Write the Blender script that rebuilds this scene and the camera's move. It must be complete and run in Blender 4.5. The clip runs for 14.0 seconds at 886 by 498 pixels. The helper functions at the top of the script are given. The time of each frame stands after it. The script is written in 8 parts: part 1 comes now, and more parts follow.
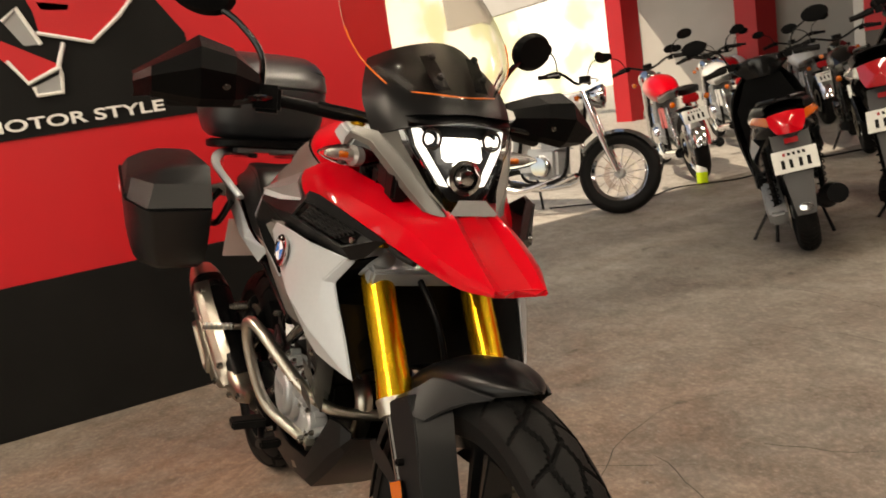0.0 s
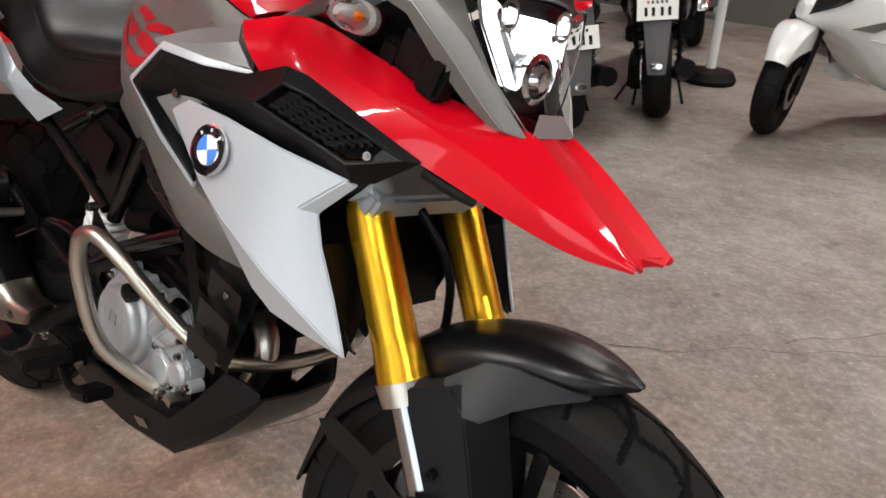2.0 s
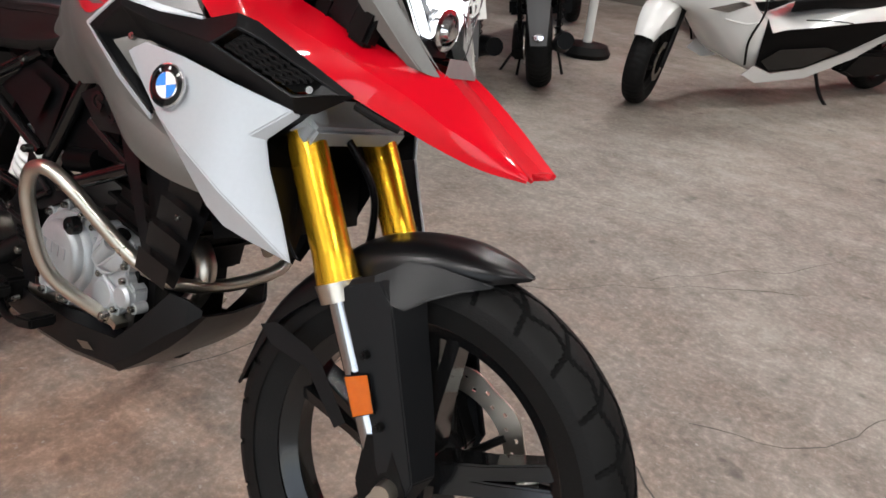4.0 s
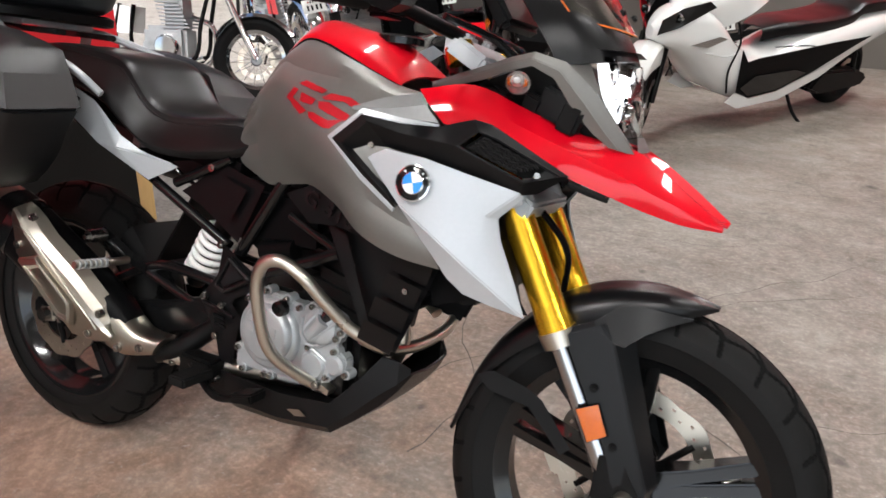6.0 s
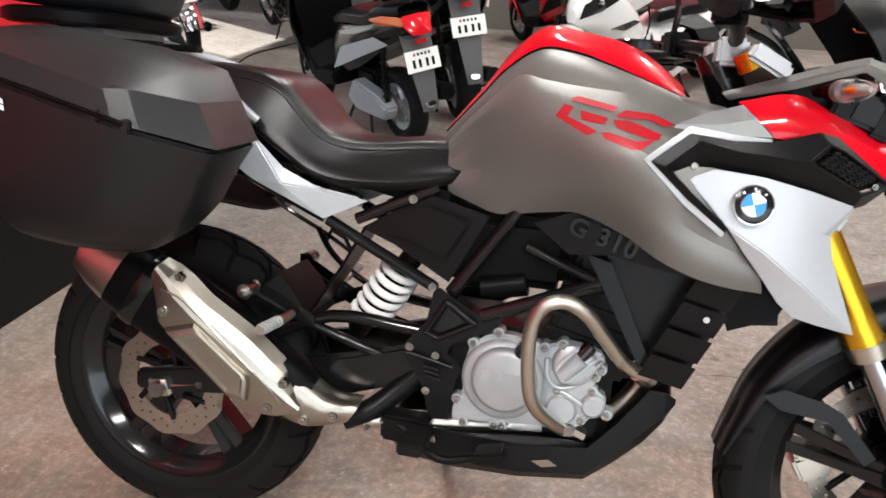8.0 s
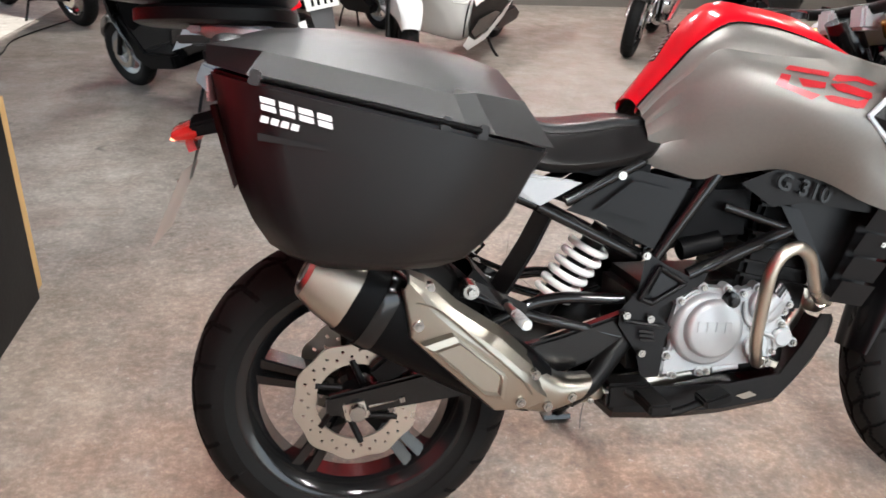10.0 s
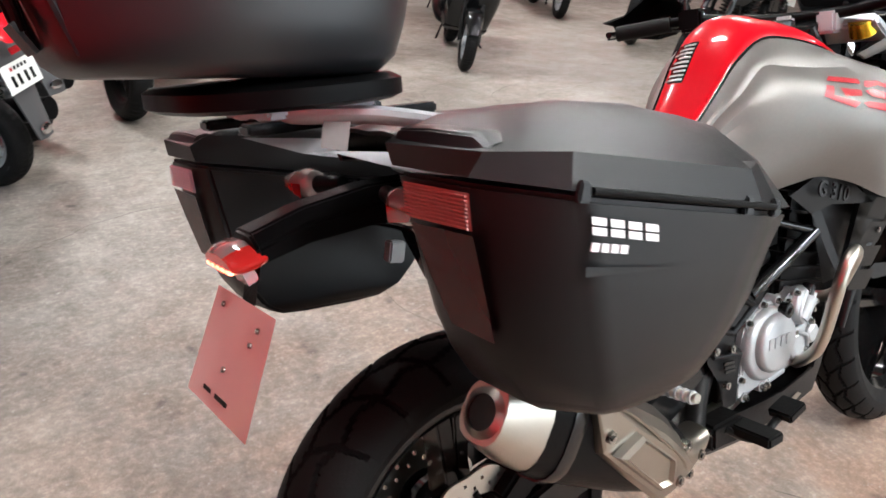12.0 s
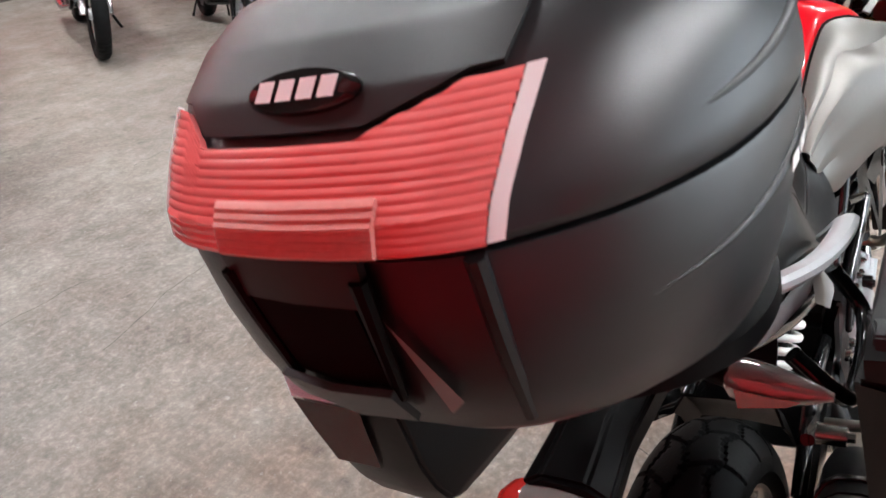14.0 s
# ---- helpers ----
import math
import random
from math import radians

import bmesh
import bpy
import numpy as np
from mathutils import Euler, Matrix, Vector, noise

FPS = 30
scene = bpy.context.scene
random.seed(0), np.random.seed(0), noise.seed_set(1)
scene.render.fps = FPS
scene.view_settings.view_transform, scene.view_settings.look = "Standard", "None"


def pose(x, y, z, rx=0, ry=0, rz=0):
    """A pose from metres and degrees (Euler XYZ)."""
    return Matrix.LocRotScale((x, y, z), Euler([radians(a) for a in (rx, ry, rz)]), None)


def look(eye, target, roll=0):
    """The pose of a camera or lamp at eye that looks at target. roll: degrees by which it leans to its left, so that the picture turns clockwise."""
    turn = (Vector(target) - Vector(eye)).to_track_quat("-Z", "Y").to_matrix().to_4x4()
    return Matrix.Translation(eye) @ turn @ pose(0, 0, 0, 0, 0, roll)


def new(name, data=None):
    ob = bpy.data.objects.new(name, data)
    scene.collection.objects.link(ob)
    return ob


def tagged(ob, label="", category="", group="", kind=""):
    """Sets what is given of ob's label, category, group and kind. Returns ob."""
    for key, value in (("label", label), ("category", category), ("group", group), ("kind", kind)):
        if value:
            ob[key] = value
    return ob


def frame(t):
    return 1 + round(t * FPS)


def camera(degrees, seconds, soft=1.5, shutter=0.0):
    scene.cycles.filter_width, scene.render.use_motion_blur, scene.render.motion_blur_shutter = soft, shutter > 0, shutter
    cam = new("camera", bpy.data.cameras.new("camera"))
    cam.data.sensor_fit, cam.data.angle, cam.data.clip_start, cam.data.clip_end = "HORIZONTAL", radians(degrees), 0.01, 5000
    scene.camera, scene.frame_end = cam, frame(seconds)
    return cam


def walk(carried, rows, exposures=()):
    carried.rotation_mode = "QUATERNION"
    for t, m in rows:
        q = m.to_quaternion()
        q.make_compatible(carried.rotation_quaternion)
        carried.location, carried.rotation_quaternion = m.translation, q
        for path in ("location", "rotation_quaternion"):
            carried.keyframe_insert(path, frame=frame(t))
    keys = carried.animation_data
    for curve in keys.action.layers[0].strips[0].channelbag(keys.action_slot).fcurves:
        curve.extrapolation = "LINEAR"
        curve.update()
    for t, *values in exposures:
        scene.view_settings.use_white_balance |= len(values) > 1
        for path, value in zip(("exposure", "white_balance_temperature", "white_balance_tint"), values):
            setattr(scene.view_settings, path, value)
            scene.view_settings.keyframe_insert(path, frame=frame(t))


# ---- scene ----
cam = camera(60.3, 14.0, soft=1.6, shutter=0.3)
PATH = [
    (0, (2.403, -0.329, 1.085), (0.609, 0.457, 0.681), -9.0),
    (0.5, (2.275, -0.356, 1.121), (0.589, 0.569, 0.573), -8.1),
    (1, (2.108, -0.392, 1.147), (0.562, 0.683, 0.472), -5.7),
    (1.5, (1.902, -0.435, 1.144), (0.546, 0.794, 0.338), -1.6),
    (2, (1.795, -0.496, 1.133), (0.611, 0.867, 0.273), 2.7),
    (2.5, (1.774, -0.558, 1.133), (0.759, 0.914, 0.238), 6.5),
    (2.7, (1.777, -0.582, 1.131), (0.814, 0.92, 0.227), 7.4),
    (4.8, (1.929, -0.819, 1.186), (1.01, 0.724, 0.306), 5.0),
    (5, (1.897, -0.875, 1.212), (0.967, 0.677, 0.358), 4.1),
    (5.5, (1.797, -1.006, 1.231), (0.88, 0.575, 0.419), 2.4),
    (6, (1.638, -1.044, 1.235), (0.771, 0.575, 0.443), 1.2),
    (6.5, (1.463, -1.048, 1.239), (0.684, 0.613, 0.443), 0.8),
    (7, (1.272, -1.08, 1.236), (0.609, 0.627, 0.43), 1.1),
    (7.5, (1.067, -1.153, 1.235), (0.513, 0.594, 0.433), 1.3),
    (8, (0.843, -1.174, 1.236), (0.437, 0.604, 0.415), 1.9),
    (8.5, (0.634, -1.213, 1.238), (0.398, 0.589, 0.402), 2.6),
    (9, (0.403, -1.299, 1.248), (0.333, 0.51, 0.398), 3.0),
    (9.2, (0.323, -1.298, 1.243), (0.319, 0.511, 0.389), 3.0),
    (11.3, (-0.498, -0.881, 1.238), (0.314, 0.715, 0.346), 2.6),
    (11.5, (-0.519, -0.824, 1.241), (0.364, 0.739, 0.357), 2.6),
    (12, (-0.595, -0.666, 1.237), (0.492, 0.78, 0.385), 3.2),
    (12.5, (-0.721, -0.496, 1.252), (0.517, 0.839, 0.426), 3.1),
    (13, (-0.772, -0.319, 1.266), (0.585, 0.895, 0.439), 1.8),
    (13.5, (-0.769, -0.131, 1.317), (0.666, 0.942, 0.428), -0.5),
    (14, (-0.742, -0.012, 1.383), (0.699, 0.94, 0.375), -3.8),
]
EXPOSURES = [(0, -0.3, 8600, 12), (0.4, -0.2, 6900, 11), (1.0, -0.12, 6600, 11), (2.0, -0.08, 6500, 11), (5.0, 0.02, 6400, 11), (9.0, 0.54, 6350, 10), (12.0, 0.72, 6200, 9), (14.0, 0.45, 6100, 9)]
walk(cam, [(t, look(eye, target, roll)) for t, eye, target, roll in PATH], EXPOSURES)

# ---- daylight and lamps ----
world = bpy.data.worlds.new("sky")
scene.world = world
world.use_nodes = True
sky = world.node_tree.nodes.new("ShaderNodeTexSky")
sky.sky_type, sky.sun_disc = "NISHITA", False
sky.sun_elevation, sky.sun_rotation = radians(52), radians(180)
world.node_tree.nodes["Background"].inputs["Strength"].default_value = 0.15
world.node_tree.links.new(sky.outputs["Color"], world.node_tree.nodes["Background"].inputs["Color"])
sun_data = bpy.data.lights.new("sun", "SUN")
sun_data.energy, sun_data.angle, sun_data.color = 5.0, radians(0.5), (1.0, 0.95, 0.88)
sun = new("sun", sun_data)
sun.matrix_world = look((-9, -25, 38), (-8, 0, 0))


# ---- materials ----
def material(name, color, rough=0.5, metal=0.0, color2=None, scale=12.0, bump=0.0, bump_scale=None, coat=0.0,
             transmission=0.0, emit=None, strength=0.0, spec=0.5, rough_var=0.08, ior=1.5, stretch=None):
    m = bpy.data.materials.new(name)
    m.use_nodes = True
    nt = m.node_tree
    b = nt.nodes["Principled BSDF"]
    L = nt.links.new
    b.inputs["Base Color"].default_value = (*color, 1)
    b.inputs["Roughness"].default_value = rough
    b.inputs["Metallic"].default_value = metal
    b.inputs["Coat Weight"].default_value = coat
    b.inputs["Coat Roughness"].default_value = 0.06
    b.inputs["Transmission Weight"].default_value = transmission
    b.inputs["Specular IOR Level"].default_value = spec
    b.inputs["IOR"].default_value = ior
    if emit:
        b.inputs["Emission Color"].default_value = (*emit, 1)
        b.inputs["Emission Strength"].default_value = strength
    if transmission > 0 or emit:
        return m
    tc = nt.nodes.new("ShaderNodeTexCoord")
    src = tc.outputs["Object"]
    if stretch:
        mp = nt.nodes.new("ShaderNodeMapping")
        mp.inputs["Scale"].default_value = stretch
        L(src, mp.inputs["Vector"])
        src = mp.outputs["Vector"]
    n = nt.nodes.new("ShaderNodeTexNoise")
    n.inputs["Scale"].default_value, n.inputs["Detail"].default_value = scale, 6
    L(src, n.inputs["Vector"])
    mix = nt.nodes.new("ShaderNodeMix")
    mix.data_type = "RGBA"
    c2 = color2 or tuple(c * 0.82 for c in color)
    mix.inputs["A"].default_value, mix.inputs["B"].default_value = (*color, 1), (*c2, 1)
    L(n.outputs["Fac"], mix.inputs["Factor"])
    L(mix.outputs["Result"], b.inputs["Base Color"])
    mr = nt.nodes.new("ShaderNodeMapRange")
    mr.inputs["To Min"].default_value, mr.inputs["To Max"].default_value = max(rough - rough_var, 0.02), min(rough + rough_var, 1)
    L(n.outputs["Fac"], mr.inputs["Value"])
    L(mr.outputs["Result"], b.inputs["Roughness"])
    if bump:
        n2 = nt.nodes.new("ShaderNodeTexNoise")
        n2.inputs["Scale"].default_value, n2.inputs["Detail"].default_value = bump_scale or scale * 8, 4
        L(tc.outputs["Object"], n2.inputs["Vector"])
        bp = nt.nodes.new("ShaderNodeBump")
        bp.inputs["Strength"].default_value, bp.inputs["Distance"].default_value = bump, 0.002
        L(n2.outputs["Fac"], bp.inputs["Height"])
        L(bp.outputs["Normal"], b.inputs["Normal"])
    return m


# Shade put into colour: near-black for tread grooves, gaps and recesses.
RECESS_BLACK = material("recess_black", (0.003, 0.003, 0.003), 0.9, spec=0.1)
RUBBER = material("tyre_rubber", (0.0035, 0.0035, 0.0038), 0.58, color2=(0.009, 0.0087, 0.0083), scale=9, bump=0.25, bump_scale=300, spec=0.11)
BLACK = material("black_plastic", (0.0016, 0.0016, 0.0018), 0.36, color2=(0.0030, 0.0030, 0.0033), scale=5, bump=0.15, bump_scale=900, spec=0.07)
SATIN = material("satin_black_plastic", (0.005, 0.0054, 0.006), 0.34, color2=(0.008, 0.0085, 0.0095), scale=6, bump=0.10, bump_scale=1100, spec=0.20)
FENDER = material("smooth_black_plastic", (0.0025, 0.0025, 0.003), 0.32, color2=(0.004, 0.004, 0.0045), scale=6, spec=0.28)
CASE = material("case_plastic", (0.0040, 0.0044, 0.0050), 0.40, color2=(0.0062, 0.0066, 0.0074), scale=4, bump=0.16, bump_scale=1500, spec=0.36)
# Same plastic as CASE, with bluish sheen put into a lighter colour.
SHELL = material("case_plastic_sheen", (0.0065, 0.0075, 0.0090), 0.36, color2=(0.009, 0.010, 0.012), scale=4, bump=0.14, bump_scale=1300, spec=0.65)
DUCT = material("moulded_black_plastic", (0.0028, 0.0028, 0.0032), 0.34, color2=(0.0045, 0.0045, 0.005), scale=7, bump=0.12, bump_scale=1000, spec=0.2)
FRAME = material("black_gloss_paint", (0.0025, 0.0025, 0.003), 0.14, color2=(0.006, 0.006, 0.006), scale=8, spec=0.4)
WHEEL = material("black_wheel_paint", (0.0035, 0.0035, 0.004), 0.13, color2=(0.007, 0.007, 0.007), scale=10, rough_var=0.04, spec=0.4)
DARK = material("dark_metal", (0.003, 0.003, 0.0034), 0.36, 0.12, color2=(0.007, 0.0066, 0.0062), scale=22, bump=0.2, spec=0.12)
RED = material("red_gloss_paint", (0.54, 0.002, 0.011), 0.30, color2=(0.50, 0.002, 0.010), scale=4, coat=0.65, rough_var=0.03, spec=0.06)
RED.node_tree.nodes["Principled BSDF"].inputs["Coat Roughness"].default_value = 0.02
GREY = material("grey_metallic_paint", (0.150, 0.145, 0.135), 0.44, 0.62, color2=(0.178, 0.172, 0.160), scale=160, rough_var=0.05)
SILVER = material("silver_matt_paint", (0.41, 0.43, 0.45), 0.36, 0.25, color2=(0.38, 0.40, 0.42), scale=140, rough_var=0.05)
MIDGREY = material("mid_grey_paint", (0.22, 0.22, 0.22), 0.38, 0.4, color2=(0.19, 0.19, 0.19), scale=120)
GOLD = material("gold_anodised", (0.70, 0.40, 0.025), 0.27, 0.9, color2=(0.64, 0.35, 0.02), scale=6, rough_var=0.015)
CHROME = material("chrome", (0.75, 0.75, 0.76), 0.10, 1.0, color2=(0.68, 0.68, 0.68), scale=14, rough_var=0.05)
STANCHION = material("hard_chrome", (0.42, 0.43, 0.45), 0.16, 1.0, color2=(0.36, 0.37, 0.39), scale=20, rough_var=0.04)
STEEL = material("brushed_steel", (0.56, 0.53, 0.47), 0.30, 1.0, color2=(0.46, 0.42, 0.36), scale=14, bump=0.1, bump_scale=260)
SHIELD = material("heat_shield_metal", (0.38, 0.355, 0.315), 0.30, 1.0, color2=(0.31, 0.28, 0.23), scale=9, bump=0.1, bump_scale=320)
ALU = material("cast_aluminium", (0.40, 0.42, 0.43), 0.38, 0.45, color2=(0.31, 0.325, 0.335), scale=26, bump=0.3, bump_scale=420)
BOLT = material("bolt_metal", (0.40, 0.39, 0.37), 0.25, 1.0, color2=(0.26, 0.25, 0.23), scale=50)
VINYL = material("seat_vinyl", (0.003, 0.0028, 0.003), 0.33, color2=(0.0055, 0.005, 0.0053), scale=8, bump=0.12, bump_scale=700, spec=0.24)
SPRING = material("white_spring_paint", (0.72, 0.72, 0.71), 0.35, color2=(0.6, 0.6, 0.58), scale=20)
WHITE = material("white_gloss_paint", (0.74, 0.74, 0.72), 0.22, color2=(0.68, 0.68, 0.66), scale=6, coat=0.6)
PLATE = material("plate_white", (0.72, 0.73, 0.70), 0.45, color2=(0.62, 0.63, 0.60), scale=20)
# Pink of the notice; on the white show plate it paints red bounce.
PINK = material("pink_tinted_paint", (0.80, 0.64, 0.60), 0.22, color2=(0.75, 0.58, 0.54), scale=7, coat=0.5)
REDLENS = material("red_reflector", (0.42, 0.012, 0.018), 0.16, color2=(0.30, 0.008, 0.012), scale=60, coat=0.8)
PALELENS = material("worn_red_reflector", (0.72, 0.20, 0.19), 0.24, color2=(0.66, 0.13, 0.125), scale=14, coat=0.7)
DULLLENS = material("dull_red_reflector", (0.50, 0.22, 0.205), 0.30, color2=(0.42, 0.16, 0.15), scale=30)
PATCH = material("fine_ribbed_reflector", (0.62, 0.25, 0.22), 0.4, color2=(0.50, 0.16, 0.15), scale=220)
INDICATOR = material("clear_indicator", (0.36, 0.34, 0.33), 0.10, 0.35, color2=(0.30, 0.27, 0.25), scale=60, coat=0.9)
LITRED = material("lit_red_lens", (0.30, 0.008, 0.010), 0.12, emit=(1.0, 0.05, 0.03), strength=0.16, coat=0.8)
TAIL_HOT = material("tail_bulb", (1, 0.3, 0.2), 0.3, emit=(1.0, 0.28, 0.14), strength=3)
LAMPBOWL = material("lamp_bowl_plastic", (0.022, 0.023, 0.025), 0.25, spec=0.3)
GLASS = material("lamp_glass", (1, 1, 1), 0.02, transmission=1.0, ior=1.08)
# Blue put into the white to offset red bounce from the board.
WHITELENS = material("blue_tinted_white_reflector", (0.72, 0.76, 0.84), 0.2, color2=(0.62, 0.65, 0.73), scale=50)
AMBER = material("amber_reflector", (0.50, 0.11, 0.005), 0.18, color2=(0.40, 0.075, 0.004), scale=120, coat=0.8)
SMOKE = material("smoke_lens", (0.050, 0.001, 0.003), 0.14, spec=0.14)
DECAL = material("red_decal", (0.36, 0.004, 0.012), 0.35, color2=(0.32, 0.004, 0.010), scale=12)
TONGUE = material("grey_fender_plastic", (0.045, 0.045, 0.047), 0.5, color2=(0.06, 0.06, 0.062), scale=8, bump=0.1, bump_scale=600)
EMBLEM_W = material("emblem_white", (0.78, 0.79, 0.80), 0.3)
EMBLEM_B = material("emblem_blue", (0.03, 0.25, 0.75), 0.25, coat=0.8)
SCREEN = material("tinted_screen", (0.80, 0.74, 0.66), 0.03, transmission=1.0, ior=1.2)
ORANGE = material("orange_edge", (0.75, 0.16, 0.02), 0.3)
LAMP = material("lamp_lit", (1, 1, 1), 0.3, emit=(0.93, 0.97, 1.0), strength=2.2)
LAMP_HOT = material("lamp_core", (1, 1, 1), 0.3, emit=(0.95, 0.98, 1.0), strength=5)
TUBE = material("fluorescent_tube", (1, 1, 1), 0.4, emit=(0.97, 1.0, 0.96), strength=6)


# ---- building helpers ----
from mathutils.bvhtree import BVHTree
from mathutils.geometry import tessellate_polygon

def part(name, bm, mat, parent=None, label="", flat=False, sharp=38, bevel=0.0):
    """Links a bmesh as one mesh object under a thing or a part."""
    bmesh.ops.remove_doubles(bm, verts=bm.verts, dist=1e-5)
    bmesh.ops.recalc_face_normals(bm, faces=bm.faces)
    if bevel:
        edges = [e for e in bm.edges if len(e.link_faces) == 2 and e.calc_face_angle(0) > radians(25)]
        bmesh.ops.bevel(bm, geom=edges, offset=bevel, segments=2, affect="EDGES", clamp_overlap=True)
    if not flat:
        for f in bm.faces:
            f.smooth = True
        for e in bm.edges:
            e.smooth = not (len(e.link_faces) == 2 and e.calc_face_angle(0) > radians(sharp))
    me = bpy.data.meshes.new(name)
    bm.to_mesh(me)
    bm.free()
    mats = mat if isinstance(mat, (list, tuple)) else [mat]
    for one in mats:
        me.materials.append(one)
    ob = new(name, me)
    if parent:
        ob.parent = parent
    if label:
        ob["label"] = label
    return ob


def thing(name, m, label, category, group="", kind=""):
    ob = new(name)
    ob.empty_display_size = 0.1
    ob.matrix_world = m
    return tagged(ob, label, category, group, kind)


def add_box(bm, size, at, turn=(0, 0, 0), taper=1.0):
    """A box of that size about at; its top is scaled by taper."""
    r = bmesh.ops.create_cube(bm, size=1.0)
    for v in r["verts"]:
        k = taper if v.co.z > 0 else 1.0
        v.co = Vector((v.co.x * size[0] * k, v.co.y * size[1] * k, v.co.z * size[2]))
    bmesh.ops.transform(bm, matrix=pose(*at, *turn), verts=r["verts"])
    return r["verts"]


def box(size, at, turn=(0, 0, 0), taper=1.0):
    bm = bmesh.new()
    add_box(bm, size, at, turn, taper)
    return bm


def add_rod(bm, a, b, r0, r1=None, n=16):
    """A closed round bar from a to b."""
    a, b = Vector(a), Vector(b)
    d = b - a
    r = bmesh.ops.create_cone(bm, cap_ends=True, segments=n, radius1=r0, radius2=r0 if r1 is None else r1, depth=d.length)
    m = Matrix.Translation((a + b) / 2) @ d.to_track_quat("Z", "Y").to_matrix().to_4x4()
    bmesh.ops.transform(bm, matrix=m, verts=r["verts"])


def rod(a, b, r0, r1=None, n=16):
    bm = bmesh.new()
    add_rod(bm, a, b, r0, r1, n)
    return bm


def smooth_path(points, steps=8):
    """A smooth line through the points."""
    p = [Vector(q) for q in points]
    p = [2 * p[0] - p[1]] + p + [2 * p[-1] - p[-2]]
    out = []
    for i in range(1, len(p) - 2):
        a, b, c, d = p[i - 1:i + 3]
        for k in range(steps):
            t = k / steps
            out.append(0.5 * (2 * b + (c - a) * t + (2 * a - 5 * b + 4 * c - d) * t * t + (3 * b - a - 3 * c + d) * t ** 3))
    return out + [p[-2]]


def add_pipe(bm, points, r, steps=8, n=12, flat=1.0):
    """A round bar along a smooth line; r may be a number or one radius a point."""
    line = smooth_path(points, steps) if steps > 1 else [Vector(q) for q in points]
    rings, up = [], Vector((0.13, 0.21, 0.97))
    for i, p in enumerate(line):
        d = (line[min(i + 1, len(line) - 1)] - line[max(i - 1, 0)]).normalized()
        x = up.cross(d).normalized()
        y = d.cross(x)
        up = y
        s = i / (len(line) - 1) * (len(points) - 1)
        if isinstance(r, (int, float)):
            rad = r
        else:
            k = min(int(s), len(r) - 2)
            rad = r[k] + (r[k + 1] - r[k]) * (s - k)
        rings.append([bm.verts.new(p + rad * (x * math.cos(2 * math.pi * j / n) + y * flat * math.sin(2 * math.pi * j / n))) for j in range(n)])
    for a, b in zip(rings, rings[1:]):
        for j in range(n):
            bm.faces.new((a[j], a[(j + 1) % n], b[(j + 1) % n], b[j]))
    bm.faces.new(rings[0])
    bm.faces.new(rings[-1])


def pipe(points, r, steps=8, n=12, flat=1.0):
    bm = bmesh.new()
    add_pipe(bm, points, r, steps, n, flat)
    return bm


def add_loft(bm, sections, close=False, caps=True):
    """A skin over sections of equally many points; close: each section is a ring."""
    rows = [[bm.verts.new(p) for p in s] for s in sections]
    n = len(rows[0])
    for a, b in zip(rows, rows[1:]):
        for j in range(n if close else n - 1):
            k = (j + 1) % n
            if (a[j].co - a[k].co).length < 1e-6:
                bm.faces.new((a[j], b[k], b[j]))
            elif (b[j].co - b[k].co).length < 1e-6:
                bm.faces.new((a[j], a[k], b[j]))
            else:
                bm.faces.new((a[j], a[k], b[k], b[j]))
    if close and caps:
        bm.faces.new(rows[0])
        bm.faces.new(rows[-1])
    return rows


def loft(sections, close=False, caps=True):
    bm = bmesh.new()
    add_loft(bm, sections, close, caps)
    return bm


def thicken(bm, depth):
    """Gives an open skin thickness."""
    bmesh.ops.recalc_face_normals(bm, faces=bm.faces)
    bmesh.ops.solidify(bm, geom=list(bm.faces), thickness=depth)
    return bm


def refine(rows, k=3):
    """Sections made denser along and across with smooth lines."""
    across = [smooth_path(r, k) for r in rows]
    cols = [smooth_path([r[j] for r in across], k) for j in range(len(across[0]))]
    return [[cols[j][i] for j in range(len(cols))] for i in range(len(cols[0]))]


def flip(points):
    return [Vector((p[0], -p[1], p[2])) for p in points]


def add_plate(bm, outline, depth, bulge=None):
    """A panel from an outline of points in space, depth thick along its normal, with an optional raised point."""
    pts = [Vector(p) for p in outline]
    vs = [bm.verts.new(p) for p in pts]
    if bulge is not None:
        c = bm.verts.new(bulge)
        faces = [bm.faces.new((vs[i], vs[(i + 1) % len(vs)], c)) for i in range(len(vs))]
    else:
        faces = [bm.faces.new(vs)]
    bmesh.ops.solidify(bm, geom=faces, thickness=depth)


def plate(outline, depth, bulge=None):
    bm = bmesh.new()
    add_plate(bm, outline, depth, bulge)
    return bm


def prism(outline, y0, y1):
    """A panel with its outline in x and z between two y."""
    bm = bmesh.new()
    a = [bm.verts.new((x, y0, z)) for x, z in outline]
    b = [bm.verts.new((x, y1, z)) for x, z in outline]
    n = len(a)
    bm.faces.new(a)
    bm.faces.new(b)
    for i in range(n):
        bm.faces.new((a[i], a[(i + 1) % n], b[(i + 1) % n], b[i]))
    return bm


